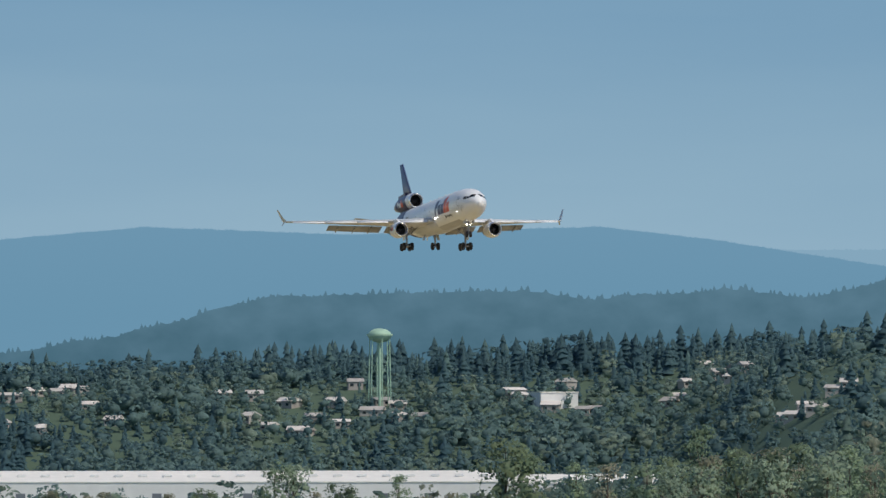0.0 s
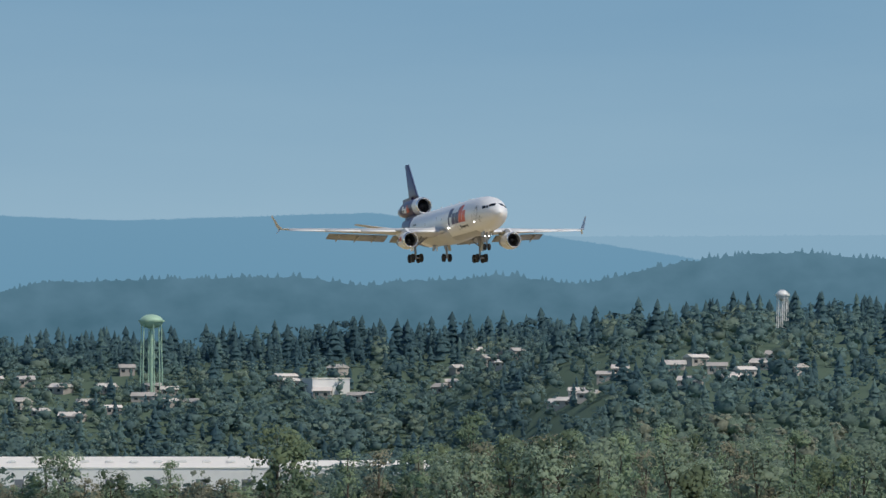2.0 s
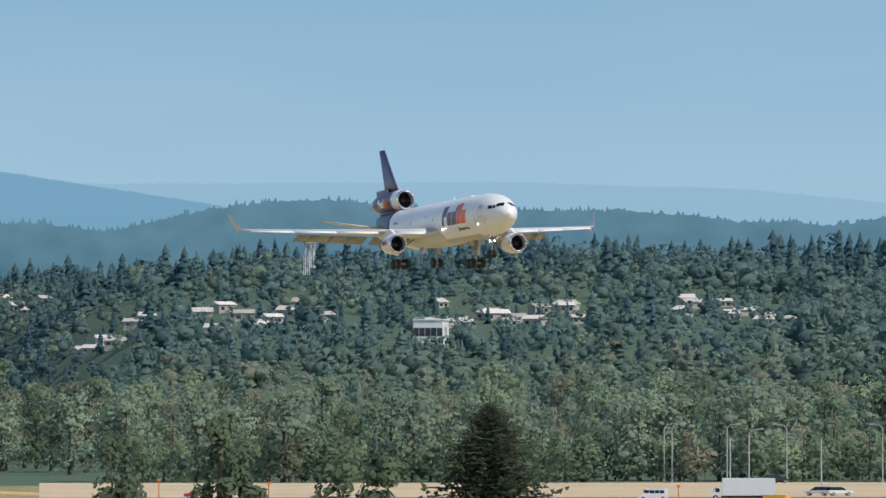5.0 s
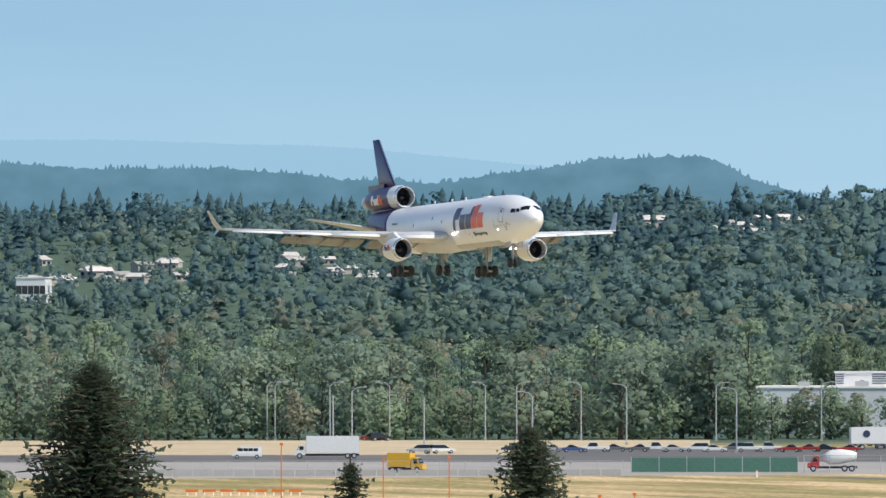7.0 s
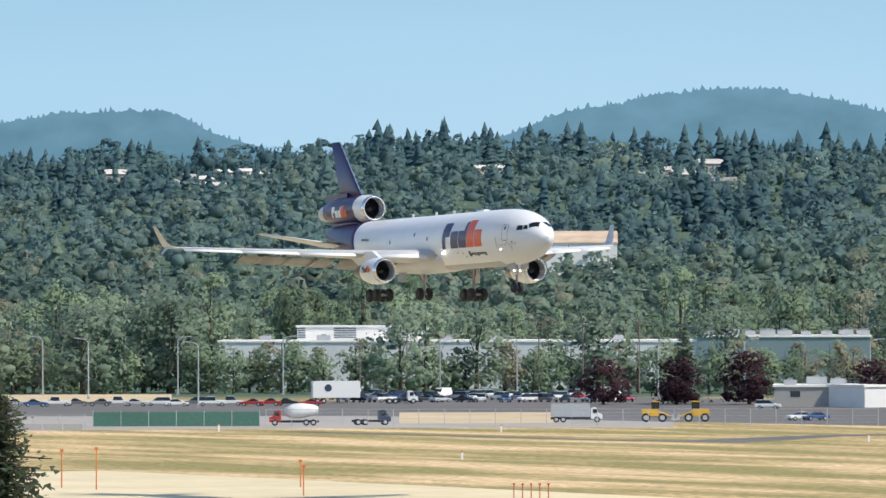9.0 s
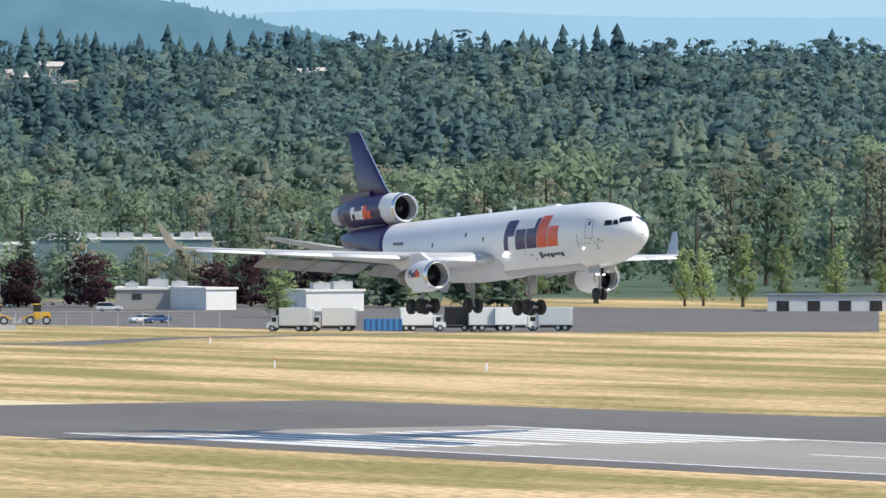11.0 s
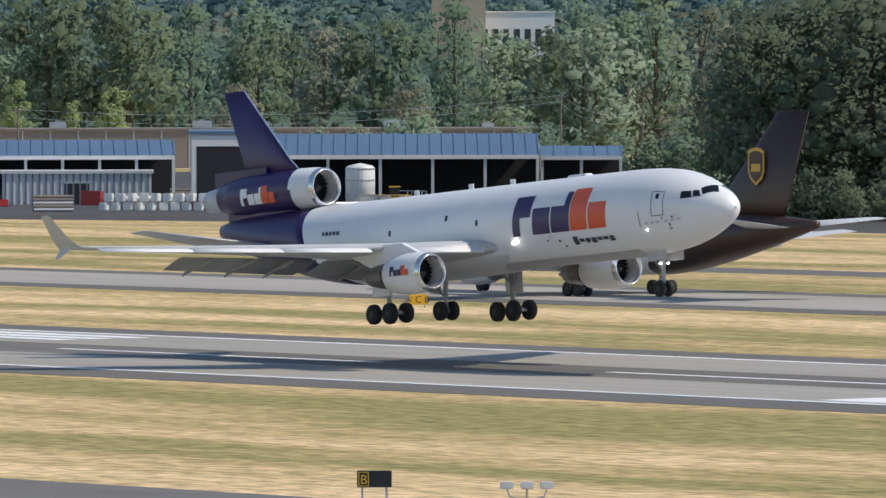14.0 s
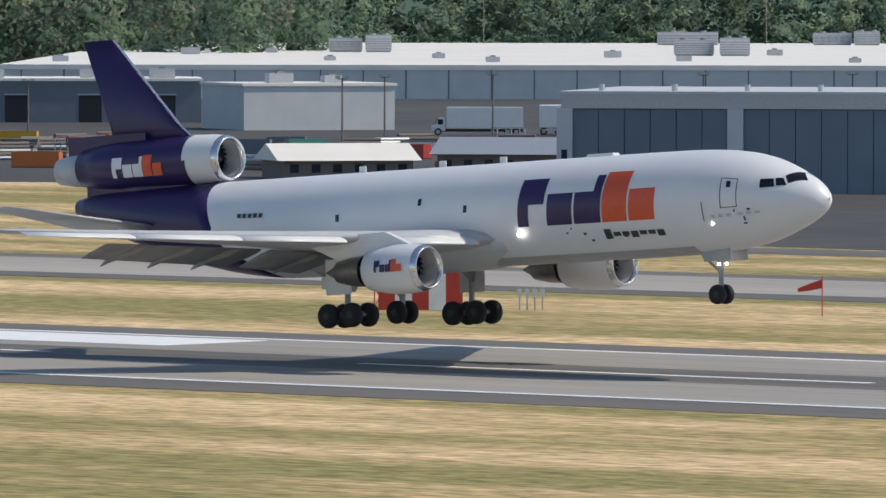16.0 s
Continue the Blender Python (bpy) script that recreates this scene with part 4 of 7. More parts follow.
belt([DENSE], -48.92, -46.5, 1115, 1190, 20, 1.1, 1.4, "dark trees behind the parked jet", 1.15)
belt([DARKBUSH], -49.0, -46.6, 1085, 1105, 22, 0.7, 1.2, "dark bushes behind the parked jet")
belt([SHRUB, DARKBUSH], -52.0, -48.8, 1290, 1330, 34, 0.8, 1.25, "bushes behind the yard", 1.2)
belt(BROAD, -50.6, -46.6, 1640, 1760, 12, 1.1, 1.4, "tall trees behind the sheds", 1.1)
belt([LIGHT_TREE], -60.0, -57.6, 1660, 1720, 9, 0.8, 1.2, "bright young trees behind the sheds")
belt([LIGHT_TREE], -56.9, -52.8, 1640, 1700, 12, 0.85, 1.25, "bright young trees behind the sheds")
for b in (-52.2, -51.1, -49.6, -49.2):
    plant(WILLOW, b, 1690, random.uniform(0.85, 1.1))
for b, r, s in ((-61.87, 1700, 0.95), (-61.6, 1690, 0.75), (-61.12, 1720, 1.05), (-60.9, 1690, 0.8), (-67.8, 1945, 0.75), (-67.6, 1950, 0.8), (-67.3, 1948, 0.72), (-63.93, 1715, 0.72), (-55.3, 1690, 0.5), (-54.9, 1700, 0.45)):
    plant(FIR, b, r, s)
for b, r, s in ((-62.33, 1560, 0.78), (-61.55, 1760, 1.0), (-60.75, 1740, 1.1), (-61.0, 1760, 0.9), (-60.3, 1740, 1.0)):
    plant(LIGHT_TREE, b, r, s, wide=1.5)
for b, s in ((-64.45, 0.9), (-63.98, 0.95), (-63.52, 1.05), (-62.75, 0.9), (-62.5, 1.0), (-62.1, 0.85)):
    plant(PLUM, b, 1705, s, wide=1.4)
# near firs on this side of the runway
near1 = fir("fir_tree", 21.4, 14.5, NEEDLE, "large dark fir standing before the airfield", 21, 74, 26, 26, 0.6, 0.06, 0.22, 0.13)
near1.matrix_basis = Matrix.Translation(polar(-71.13, 330))
near2 = fir("fir_tree", 19.2, 10.5, NEEDLE, "dark young fir standing before the airfield", 22, 70, 19, 18, 0.6, 0.06, 0.3, 0.1)
near2.matrix_basis = Matrix.Translation(polar(-68.34, 310))
near3 = fir("fir_tree", 18.0, 7.0, NEEDLE, "thin straggly fir top before the airfield", 23, 62, 11, 12, 0.6, 0.05, 0.4, 0.08)
near3.matrix_basis = Matrix.Translation(polar(-69.49, 310))
for b, h, w, sd in ((-73.5, 20.6, 4.4, 31), (-72.87, 21.8, 4.2, 32), (-72.68, 20.2, 3.8, 33), (-72.13, 19.4, 4.2, 34), (-71.81, 19.6, 4.0, 35), (-66.05, 13.2, 3.0, 36)):
    t = broadleaf("poplar_tree", h, w, LEAF_DARK, "dark slender poplar standing before the airfield", sd, 5200, 0.16, 0.1, 60, 0.3)
    t.matrix_basis = Matrix.Translation(polar(b, 400))


# ---- woods on the far slopes: nobody could count them ----
def conifer_shape(rnd, tiers=7, pts=7):
    v, f = [(0, 0, 1.0)], []
    for k in range(tiers):
        z = 0.98 - 0.93 * (k + 1) / tiers
        r = 0.035 + 0.19 * ((k + 1) / tiers) ** 0.85
        top = (0, 0, z + 1.6 / tiers)
        i0 = len(v)
        v.append(top)
        for i in range(pts):
            a = 6.283 * (i + rnd.uniform(-0.3, 0.3)) / pts
            q = r * rnd.uniform(0.5, 1.35)
            v.append((q * math.cos(a), q * math.sin(a), z + rnd.uniform(-0.03, 0.03)))
        for i in range(pts):
            f.append((i0, i0 + 1 + i, i0 + 1 + (i + 1) % pts))
    v = np.array(v)
    n = v * (1.0, 1.0, 0.0)
    n = n / np.maximum(np.linalg.norm(n, axis=1, keepdims=True), 0.02) + (0, 0, 0.45)
    return v, np.array(f), n / np.linalg.norm(n, axis=1, keepdims=True)


def as_arrays(v, f, sh):
    return (np.array([tuple(p) for p in v]), np.array([t for q in f for t in ((q[0], q[1], q[2]), (q[0], q[2], q[3]))]), np.array([tuple(n) for n in sh]))


def broad_shape(rnd, lobes=11, count=50):
    """A far crown: lumpy leaf lobes with ragged clumps along their edges."""
    pts, nrs, ls = crown_points(1.0, 0.8, 0.05, lobes, count, rnd)
    v, f, n = lobe_mass(ls[:2] + [(Vector((0, 0, 0.42)), 0.36)], rnd, 1, Vector((0, 0, 0.4)), 0.6, 0.3)
    cv, cf, cn = as_arrays(*cards(pts, nrs, 0.08, rnd, Vector((0, 0, 0.4))))
    v, f, n = np.array([tuple(p) for p in v]), np.array(f), np.array([tuple(p) for p in n])
    return np.concatenate([v, cv]), np.concatenate([f, cf + len(v)]), np.concatenate([n, cn])


def woods(name, mats, label, spots, shapes):
    """All the trees of one far wood in one mesh; spots: x, y, z, height, width factor, foliage."""
    V, Fc, Nr, Mi, off = [], [], [], [], 0
    for x, y, z, h, w, kind in spots:
        v, f, n = random.choice(shapes)
        a = random.uniform(0, 6.28)
        rot = np.array(((math.cos(a), -math.sin(a), 0), (math.sin(a), math.cos(a), 0), (0, 0, 1)))
        V.append((v @ rot.T) * (h * w, h * w, h) + (x, y, z - 0.3))
        Nr.append(n @ rot.T)
        Fc.append(f + off)
        Mi += [kind] * len(f)
        off += len(v)
    me = bpy.data.meshes.new(name)
    me.from_pydata(np.concatenate(V).tolist(), [], np.concatenate(Fc).tolist())
    for m in mats:
        me.materials.append(m)
    me.polygons.foreach_set("material_index", Mi)
    me.shade_smooth()
    me.normals_split_custom_set_from_vertices(np.concatenate(Nr).tolist())
    return tagged(new(name, me), label, "trees", kind="stuff")


HOUSE_ZONES = [(-78.9, -78.0), (-77.3, -76.0), (-75.5, -74.9), (-74.5, -73.3), (-73.0, -72.2), (-71.6, -70.5), (-70.0, -69.2), (-67.2, -66.6), (-65.3, -65.0), (-64.2, -63.6), (-62.3, -62.0)]


def house_zone(b):
    return any(a <= b <= c for a, c in HOUSE_ZONES)


def house_near(b):
    """The range at which the houses of that bearing begin."""
    return 3575 if b < -73.8 else 3160 if b < -68.0 else 3430


# clearings kept low before a building or tower: bearings, range, and the lowest height seen there
CLEARINGS = [(-75.32, -75.0, 3545, 36.5), (-71.66, -71.40, 2980, 36.0), (-65.3, -64.3, 2850, 36.2), (-76.38, -76.22, 3560, 56.0), (-72.33, -72.23, 3640, 65.0)]


def room(b, r):
    """How high the land and its trees may reach at a place, so that the clearings stay open."""
    top = 999.0
    for b0, b1, rc, z in CLEARINGS:
        if b0 <= b <= b1 and r < rc:
            top = min(top, EYE[2] + (z - EYE[2]) * r / rc)
    return top


def far_woods():
    rnd = random.Random(5)
    con = [conifer_shape(rnd) for _ in range(8)]
    bro = [broad_shape(rnd) for _ in range(8)]
    mid, far, ridge = [], [], []
    spans = [(2360 + 38 * k, -74.0, -47.0) for k in range(38)] + [(3275 + 16 * k, -80.5, -73.7) for k in range(34)] + [(2360 + 38 * k, -75.3, -74.0) for k in range(24)] + [(2500, -80.5, -75.3), (2700, -80.5, -75.3), (2950, -80.5, -75.3)]
    for r, b0, b1 in spans:
        step = (6.2 if r > 3270 and b1 < -73 else 7.6) / r * 57.3
        b = b0
        while b < b1:
            bb, rr = b + rnd.uniform(-0.6, 0.6) * step, r + rnd.uniform(-0.6, 0.6) * (16 if b < -74 else 38)
            b += step
            p = polar(bb, rr)
            z = height(p.x, p.y)
            k = float(np.interp(bb, [-80, -72, -67, -60, -40], [0.74, 0.74, 0.9, 1.0, 1.0]))
            grove = noise.noise((p.x / 75, p.y / 75, 2.0))
            h = (rnd.uniform(9, 17) + 6.5 * grove) * k
            if house_zone(bb) and house_near(bb) - (70 if bb < -73.8 else 170) < rr < house_near(bb) + (50 if bb < -73.8 else 110):
                if rr > house_near(bb) and rnd.random() < 0.12:
                    continue
                h = rnd.uniform(4, 9)
            if bb > -46.3 and rr < 2800:
                continue
            if bb < -75.2 and 2500 < rr < 3260:
                h *= 0.7
            stand = noise.noise((p.x / 120, p.y / 120, 4.0)) + 0.25 * noise.noise((p.x / 30, p.y / 30, 6.0))
            top = rr > (3600 if bb < -73.8 else 3380)
            share = 0.04 if rr < 2750 or bb > -60 else 0.62 + stand if top else 0.1 + 0.9 * stand
            conif = rnd.random() < share
            if conif:
                h = min(h * (rnd.uniform(0.75, 1.0) + 0.55 * rnd.random() ** 3), 19 * k + 2)
            free = room(bb, rr) - z
            if free < 24 and not conif:
                h = max(h, min(free, 14) * rnd.uniform(0.8, 1.0))
            h = min(h, free)
            if h < 2:
                continue
            tone = 1 if stand + rnd.uniform(-0.25, 0.25) > 0.22 else 2 if rnd.random() < 0.22 - 0.3 * grove else 0
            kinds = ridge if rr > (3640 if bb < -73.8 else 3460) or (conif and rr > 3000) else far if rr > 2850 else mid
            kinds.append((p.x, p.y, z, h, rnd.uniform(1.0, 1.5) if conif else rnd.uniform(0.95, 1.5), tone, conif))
    for spots, mats, nm, lb in ((mid, WOOD_MIX, "mixed_woods", "mixed green woods behind the airfield"), (far, WOOD_FAR, "slope_woods", "woods on the far slope, tinted blue-green with haze"), (ridge, WOOD_RIDGE, "ridge_woods", "dark firs along the ridge, tinted blue-green with haze")):
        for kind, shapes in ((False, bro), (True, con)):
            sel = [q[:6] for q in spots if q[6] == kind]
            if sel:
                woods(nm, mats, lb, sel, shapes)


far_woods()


def wood_edge(b0, b1, r0, r1, n_trees, h0, h1, mat, label):
    """A closed stand of tall trees, joined: past the count that one could tell apart."""
    rnd = random.Random(int(-b0 * 10))
    shapes = []
    for _ in range(5):
        pts, nrs, ls = crown_points(1.0, rnd.uniform(0.5, 0.75), 0.04, 26, 640, rnd, 0.2)
        v, f, n = lobe_mass(ls, rnd, 1, Vector((0, 0, 0.45)))
        cv, cf, cn = as_arrays(*cards(pts, nrs, 0.025, rnd, Vector((0, 0, 0.45))))
        v, f, n = np.array([tuple(p) for p in v]), np.array(f), np.array([tuple(p) for p in n])
        shapes.append((np.concatenate([v, cv]), np.concatenate([f, cf + len(v)]), np.concatenate([n, cn])))
    spots = []
    for k in range(n_trees):
        p = polar(b0 + (b1 - b0) * (k + rnd.random()) / n_trees, rnd.uniform(r0, r1))
        spots.append((p.x, p.y, height(p.x, p.y), rnd.uniform(h0, h1), rnd.uniform(0.9, 1.3), 0))
    woods("tall_wood", [mat], label, spots, shapes)


wood_edge(-46.6, -41.2, 1840, 1960, 44, 22, 31, LEAF, "tall green trees behind the flats")
wood_edge(-46.4, -41.4, 1850, 1960, 22, 24, 33, LEAF_OLIVE, "tall olive trees behind the flats")
wood_edge(-43.8, -36.0, 2190, 2330, 58, 22, 33, LEAF_DARK, "tall dark trees behind the long warehouse")
wood_edge(-43.8, -36.0, 2180, 2300, 40, 18, 28, LEAF, "tall green trees behind the long warehouse")

# ---- buildings ----
GREYWALL = material("blue_grey_metal_cladding", (0.17, 0.19, 0.215), 0.6, vary=0.12, scale=0.3, per=None)
PALEWALL = material("pale_grey_cladding", (0.62, 0.63, 0.63), 0.6, vary=0.08, scale=0.3, per=None)
WHITEROOF = material("white_flat_roofing", (0.86, 0.82, 0.75), 0.8, vary=0.06, scale=0.2, per=None)
WHITEWALL = material("white_painted_wall", (0.78, 0.77, 0.75), 0.7, vary=0.06, scale=0.3, per=None)
TANROOF = material("rusty_tan_metal_roof", (0.62, 0.43, 0.27), 0.7, vary=0.2, scale=0.2, per=None, second=(0.75, 0.60, 0.45))
DARKMETAL = material("dark_metal_cladding", (0.055, 0.058, 0.064), 0.6, vary=0.15, scale=0.3, per=None)
EARTH = material("dry_brown_earth", (0.16, 0.125, 0.085), 0.95, vary=0.3, scale=0.5, per=None, second=(0.27, 0.22, 0.14))
TANWALL = material("tan_stucco_wall", (0.48, 0.38, 0.27), 0.8, vary=0.1, scale=0.3, per=None)
BROWNROOF = material("brown_grey_roofing", (0.20, 0.17, 0.15), 0.8, vary=0.15, scale=0.3, per="object")
BLUEROOF = material("blue_ribbed_metal_roof", (0.115, 0.185, 0.29), 0.45, 0.2, vary=0.1, scale=0.5, per=None)
# Near-black: shade inside openings put into colour; also paints doors, vents, skips.
NEARBLACK = material("near_black_shade_and_paint", (0.03, 0.03, 0.035), 0.9, per=None)
CONCRETE = material("rough_concrete", (0.36, 0.35, 0.33), 0.85, vary=0.12, per=None)
GALV = material("galvanised_steel", (0.50, 0.51, 0.52), 0.45, 0.5, vary=0.1, per=None)
WOODPOLE = material("weathered_wood_pole", (0.24, 0.19, 0.15), 0.9, vary=0.2, per=None)
PANE = material("dark_window_glass", (0.03, 0.04, 0.05), 0.12, per=None)
GREENTANK = material("pale_green_tank_paint", (0.38, 0.56, 0.42), 0.5, vary=0.1, per=None)
TANKWHITE = material("white_tank_paint", (0.74, 0.74, 0.72), 0.5, vary=0.08, per=None)
HOUSEWALL = material("pale_house_siding", (0.38, 0.35, 0.32), 0.8, vary=0.25, scale=0.2, per="object")
HOUSEROOF = material("grey_shingle_roof", (0.36, 0.34, 0.32), 0.8, vary=0.3, scale=0.2, per="object", second=(0.74, 0.68, 0.62))


def place_at(b, r, z=0.0, turn=0.0):
    """A pose on the bearing b at range r, its x axis across the line of sight, its y axis away from the eye."""
    p = polar(b, r)
    return Matrix.Translation((p.x, p.y, z)) @ Matrix.Rotation(radians(-b + turn), 4, "Z")


def span(b0, b1, r):
    return 2 * r * math.tan(radians(abs(b1 - b0)) / 2)


def piece(parent, name, mat, x0, y0, z0, x1, y1, z1, label="", bevel=0.0):
    bm = bmesh.new()
    box(bm, x0, y0, z0, x1, y1, z1, bevel)
    return part(name, bm, mat, parent, label)


def shed(name, label, b0, b1, r, top, depth, wall=GREYWALL, roof=WHITEROOF, base=0.0, doors=0, door_mat=NEARBLACK, windows=0, units=0, turn=0.0, lip=0.4, seams=0, category="building", rise=0.0):
    """A flat-roofed building: walls, roof slab with a lip, doors, windows, roof units."""
    w = span(b0, b1, r)
    ob = tagged(empty(name, place_at((b0 + b1) / 2, r, base, turn)), label, category)
    h = top - base
    piece(ob, "wall", wall, -w / 2, 0, -0.5, w / 2, depth, h - lip)
    piece(ob, "roof", roof, -w / 2 - 0.3, -0.3, h - lip, w / 2 + 0.3, depth + 0.3, h)
    if rise:
        bm = bmesh.new()
        gable(bm, w, depth, h + 0.004, h + rise, 0.2)
        rf = part("pitched_roof", bm, roof, ob)
        for k in range(units):
            x = -w / 2 + w * (k + 0.5) / units
            piece(rf, "skylight", TANKWHITE, x - 1.6, depth * 0.2, h + rise * 0.4, x + 1.6, depth * 0.2 + 3, h + rise * 0.4 + 1.0, "", 0.3)
        units = 0
    for k in range(doors):
        x = -w / 2 + w * (k + 0.5) / doors
        dw = min(w / doors * 0.4, 3.4)
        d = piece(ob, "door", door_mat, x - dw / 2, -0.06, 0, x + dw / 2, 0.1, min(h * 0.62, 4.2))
        piece(d, "door_frame", GALV, x - dw / 2 - 0.15, -0.1, min(h * 0.62, 4.2), x + dw / 2 + 0.15, 0.1, min(h * 0.62, 4.2) + 0.2)
    for k in range(windows):
        x = -w / 2 + w * (k + 0.5) / windows
        piece(ob, "window", PANE, x - 0.9, -0.05, h * 0.45, x + 0.9, 0.1, h * 0.72)
    for k in range(seams):
        x = -w / 2 + w * (k + 0.5) / seams
        piece(ob, "wall_rib", GALV if wall is not PALEWALL else GREYWALL, x - 0.12, -0.09, 0, x + 0.12, 0.05, h - lip)
    rnd = random.Random(int(abs(b0) * 100))
    for k in range(units):
        x = -w / 2 + w * (k + rnd.uniform(0.2, 0.8)) / units
        y, s = rnd.uniform(0.1, 0.5) * depth, rnd.uniform(0.7, 1.3)
        u = piece(ob, "roof_unit", GALV, x - 1.5 * s, y, h, x + 1.5 * s, y + 2, h + 1.1 * s, "grey rooftop air unit", 0.1)
        piece(u, "fan_cowl", CONCRETE, x - 0.5, y + 0.4, h + 1.1 * s, x + 0.5, y + 1.4, h + 1.1 * s + 0.25)
    return ob


def gable(bm, w, d, h0, h1, over=0.5):
    """A pitched roof whose ridge runs along x."""
    a = [(-w / 2 - over, -over, h0), (-w / 2 - over, d + over, h0), (-w / 2 - over, d / 2, h1)]
    loft(bm, [a, [(-x, y, z) for x, y, z in a]])


def open_shed(label, b0, b1, r, eave, ridge, depth, posts, turn=0.0):
    w = span(b0, b1, r)
    ob = tagged(empty("open_shed", place_at((b0 + b1) / 2, r, 0, turn)), label, "shed")
    bm = bmesh.new()
    loft(bm, [[(-w / 2, 0, eave), (-w / 2, depth, ridge), (-w / 2, depth, ridge + 0.25), (-w / 2, 0, eave + 0.25)], [(w / 2, 0, eave), (w / 2, depth, ridge), (w / 2, depth, ridge + 0.25), (w / 2, 0, eave + 0.25)]])
    rf = part("roof", bm, BLUEROOF, ob, "blue ribbed metal roof")
    n = int(w / 1.6)
    for k in range(n + 1):
        x = -w / 2 + w * k / n
        bm = bmesh.new()
        loft(bm, [[(x - 0.09, 0, eave + 0.25), (x + 0.09, 0, eave + 0.25), (x + 0.09, 0, eave + 0.4), (x - 0.09, 0, eave + 0.4)], [(x - 0.09, depth, ridge + 0.25), (x + 0.09, depth, ridge + 0.25), (x + 0.09, depth, ridge + 0.4), (x - 0.09, depth, ridge + 0.4)]])
        part("roof_rib", bm, BLUEROOF, rf)
    piece(ob, "fascia", WHITEWALL, -w / 2, -0.12, eave - 0.25, w / 2, 0, eave + 0.3, "pale eave fascia")
    # Back wall coloured near-black for the shade under the roof.
    piece(ob, "back_wall", NEARBLACK, -w / 2, depth - 0.2, 0, w / 2, depth, ridge)
    for k in range(posts + 1):
        x = -w / 2 + 0.2 + (w - 0.4) * k / posts
        piece(ob, "post", PALEWALL, x - 0.2, 0.1, -0.2, x + 0.2, 0.5, eave)
    return ob


def house(b, r, w, d, h, turn, base=None, wall=HOUSEWALL, roof=HOUSEROOF):
    p = polar(b, r)
    ob = tagged(empty("house", place_at(b, r, height(p.x, p.y) - 0.2 if base is None else base, turn)), "small pale house with a pitched roof among trees", "house", "houses on the slope")
    piece(ob, "wall", wall, -w / 2, 0, -1.5, w / 2, d, h)
    bm = bmesh.new()
    gable(bm, w, d, h, h + d * 0.24)
    part("roof", bm, roof, ob)
    for x in (-w * 0.28, w * 0.22):
        piece(ob, "window", PANE, x - 0.7, -0.05, h * 0.35, x + 0.7, 0.1, h * 0.75)
    return ob


def houses():
    rnd = random.Random(17)
    for a, c in HOUSE_ZONES:
        n = max(int((c - a) * 13), 2)
        for k in range(n):
            b = a + (c - a) * (k + rnd.uniform(0.1, 0.9)) / n
            house(b, house_near(b) + rnd.uniform(-90, 60), rnd.uniform(4.5, 9), rnd.uniform(4.5, 7), rnd.uniform(2.0, 3.0), rnd.uniform(-45, 45))
    for b, r in ((-56.4, 1900), (-67.55, 3420), (-65.9, 3600), (-63.75, 3560), (-64.9, 3600), (-63.0, 3590), (-62.3, 3600)):
        house(b, r, 10, 8, 5, 10)


houses()
shed("long_warehouse", "long white flat-roofed warehouse beyond the trees", -79.6, -75.55, 3240, 8.6, 70, WHITEWALL, WHITEROOF, 0.0, 14, GREYWALL, 0, 26, rise=3.8)
shed("warehouse", "white warehouse with grey doors beyond the trees", -75.5, -74.4, 3260, 8.0, 50, WHITEWALL, WHITEROOF, 0, 4, GREYWALL, 0, 7, rise=3.0)
shed("office_block", "plain white block on the wooded slope", -75.28, -75.03, 3545, 42.6, 14, WHITEWALL, WHITEROOF, 34, 0, NEARBLACK, 0, 0, 18)
shed("office_block", "white three-storey block on the wooded slope", -71.62, -71.43, 2980, 41.2, 12, WHITEWALL, WHITEROOF, 31, 0, NEARBLACK, 5, 0, -10)
shed("warehouse", "white warehouse with a rusty tan pitched roof on the wooded slope", -65.28, -64.36, 2850, 36.6, 34, WHITEWALL, TANROOF, 26, 0, NEARBLACK, 0, 0, rise=3.7)
shed("office_block", "pale concrete block above the trees", -50.96, -50.62, 2600, 35.5, 16, TANWALL, WHITEROOF, 12, 0, NEARBLACK, 0, 1)
shed("office_block", "white concrete block above the trees", -50.66, -50.18, 2610, 30.5, 18, WHITEWALL, WHITEROOF, 12, 0, NEARBLACK, 7, 0)
shed("flat_roofed_plant", "long flat-roofed plant behind the hedge", -66.9, -63.6, 1985, 10.6, 40, PALEWALL, WHITEROOF, 0, 8, GREYWALL, 0, 6)
wb = shed("upper_storey", "white upper storey with louvred windows on the plant roof", -66.40, -65.56, 1995, 13.9, 10, WHITEWALL, WHITEWALL, 10.6, 0, NEARBLACK, 0, 0)
for x0, x1 in ((-14.5, -12.8), (-6.5, -1.5), (5.5, 10.0)):
    for k in range(5):
        piece(wb, "louvre", GREYWALL, x0, -0.08, 0.5 + k * 0.5, x1, 0.1, 0.78 + k * 0.5)
shed("flat_roofed_plant", "green-grey plant with rooftop vents behind the hedge", -63.85, -62.75, 1985, 11.6, 40, material("green_grey_cladding", (0.20, 0.28, 0.29), 0.6, per=None), WHITEROOF, 0, 0, NEARBLACK, 0, 9)
shed("low_office", "low grey office with a white end wall by the fence", -63.36, -62.83, 1670, 4.1, 22, CONCRETE, WHITEROOF, 0, 0, NEARBLACK, 2, 3)
shed("low_office", "white sunlit end block of the low office", -62.80, -62.58, 1660, 4.2, 14, WHITEWALL, WHITEROOF, turn=30)
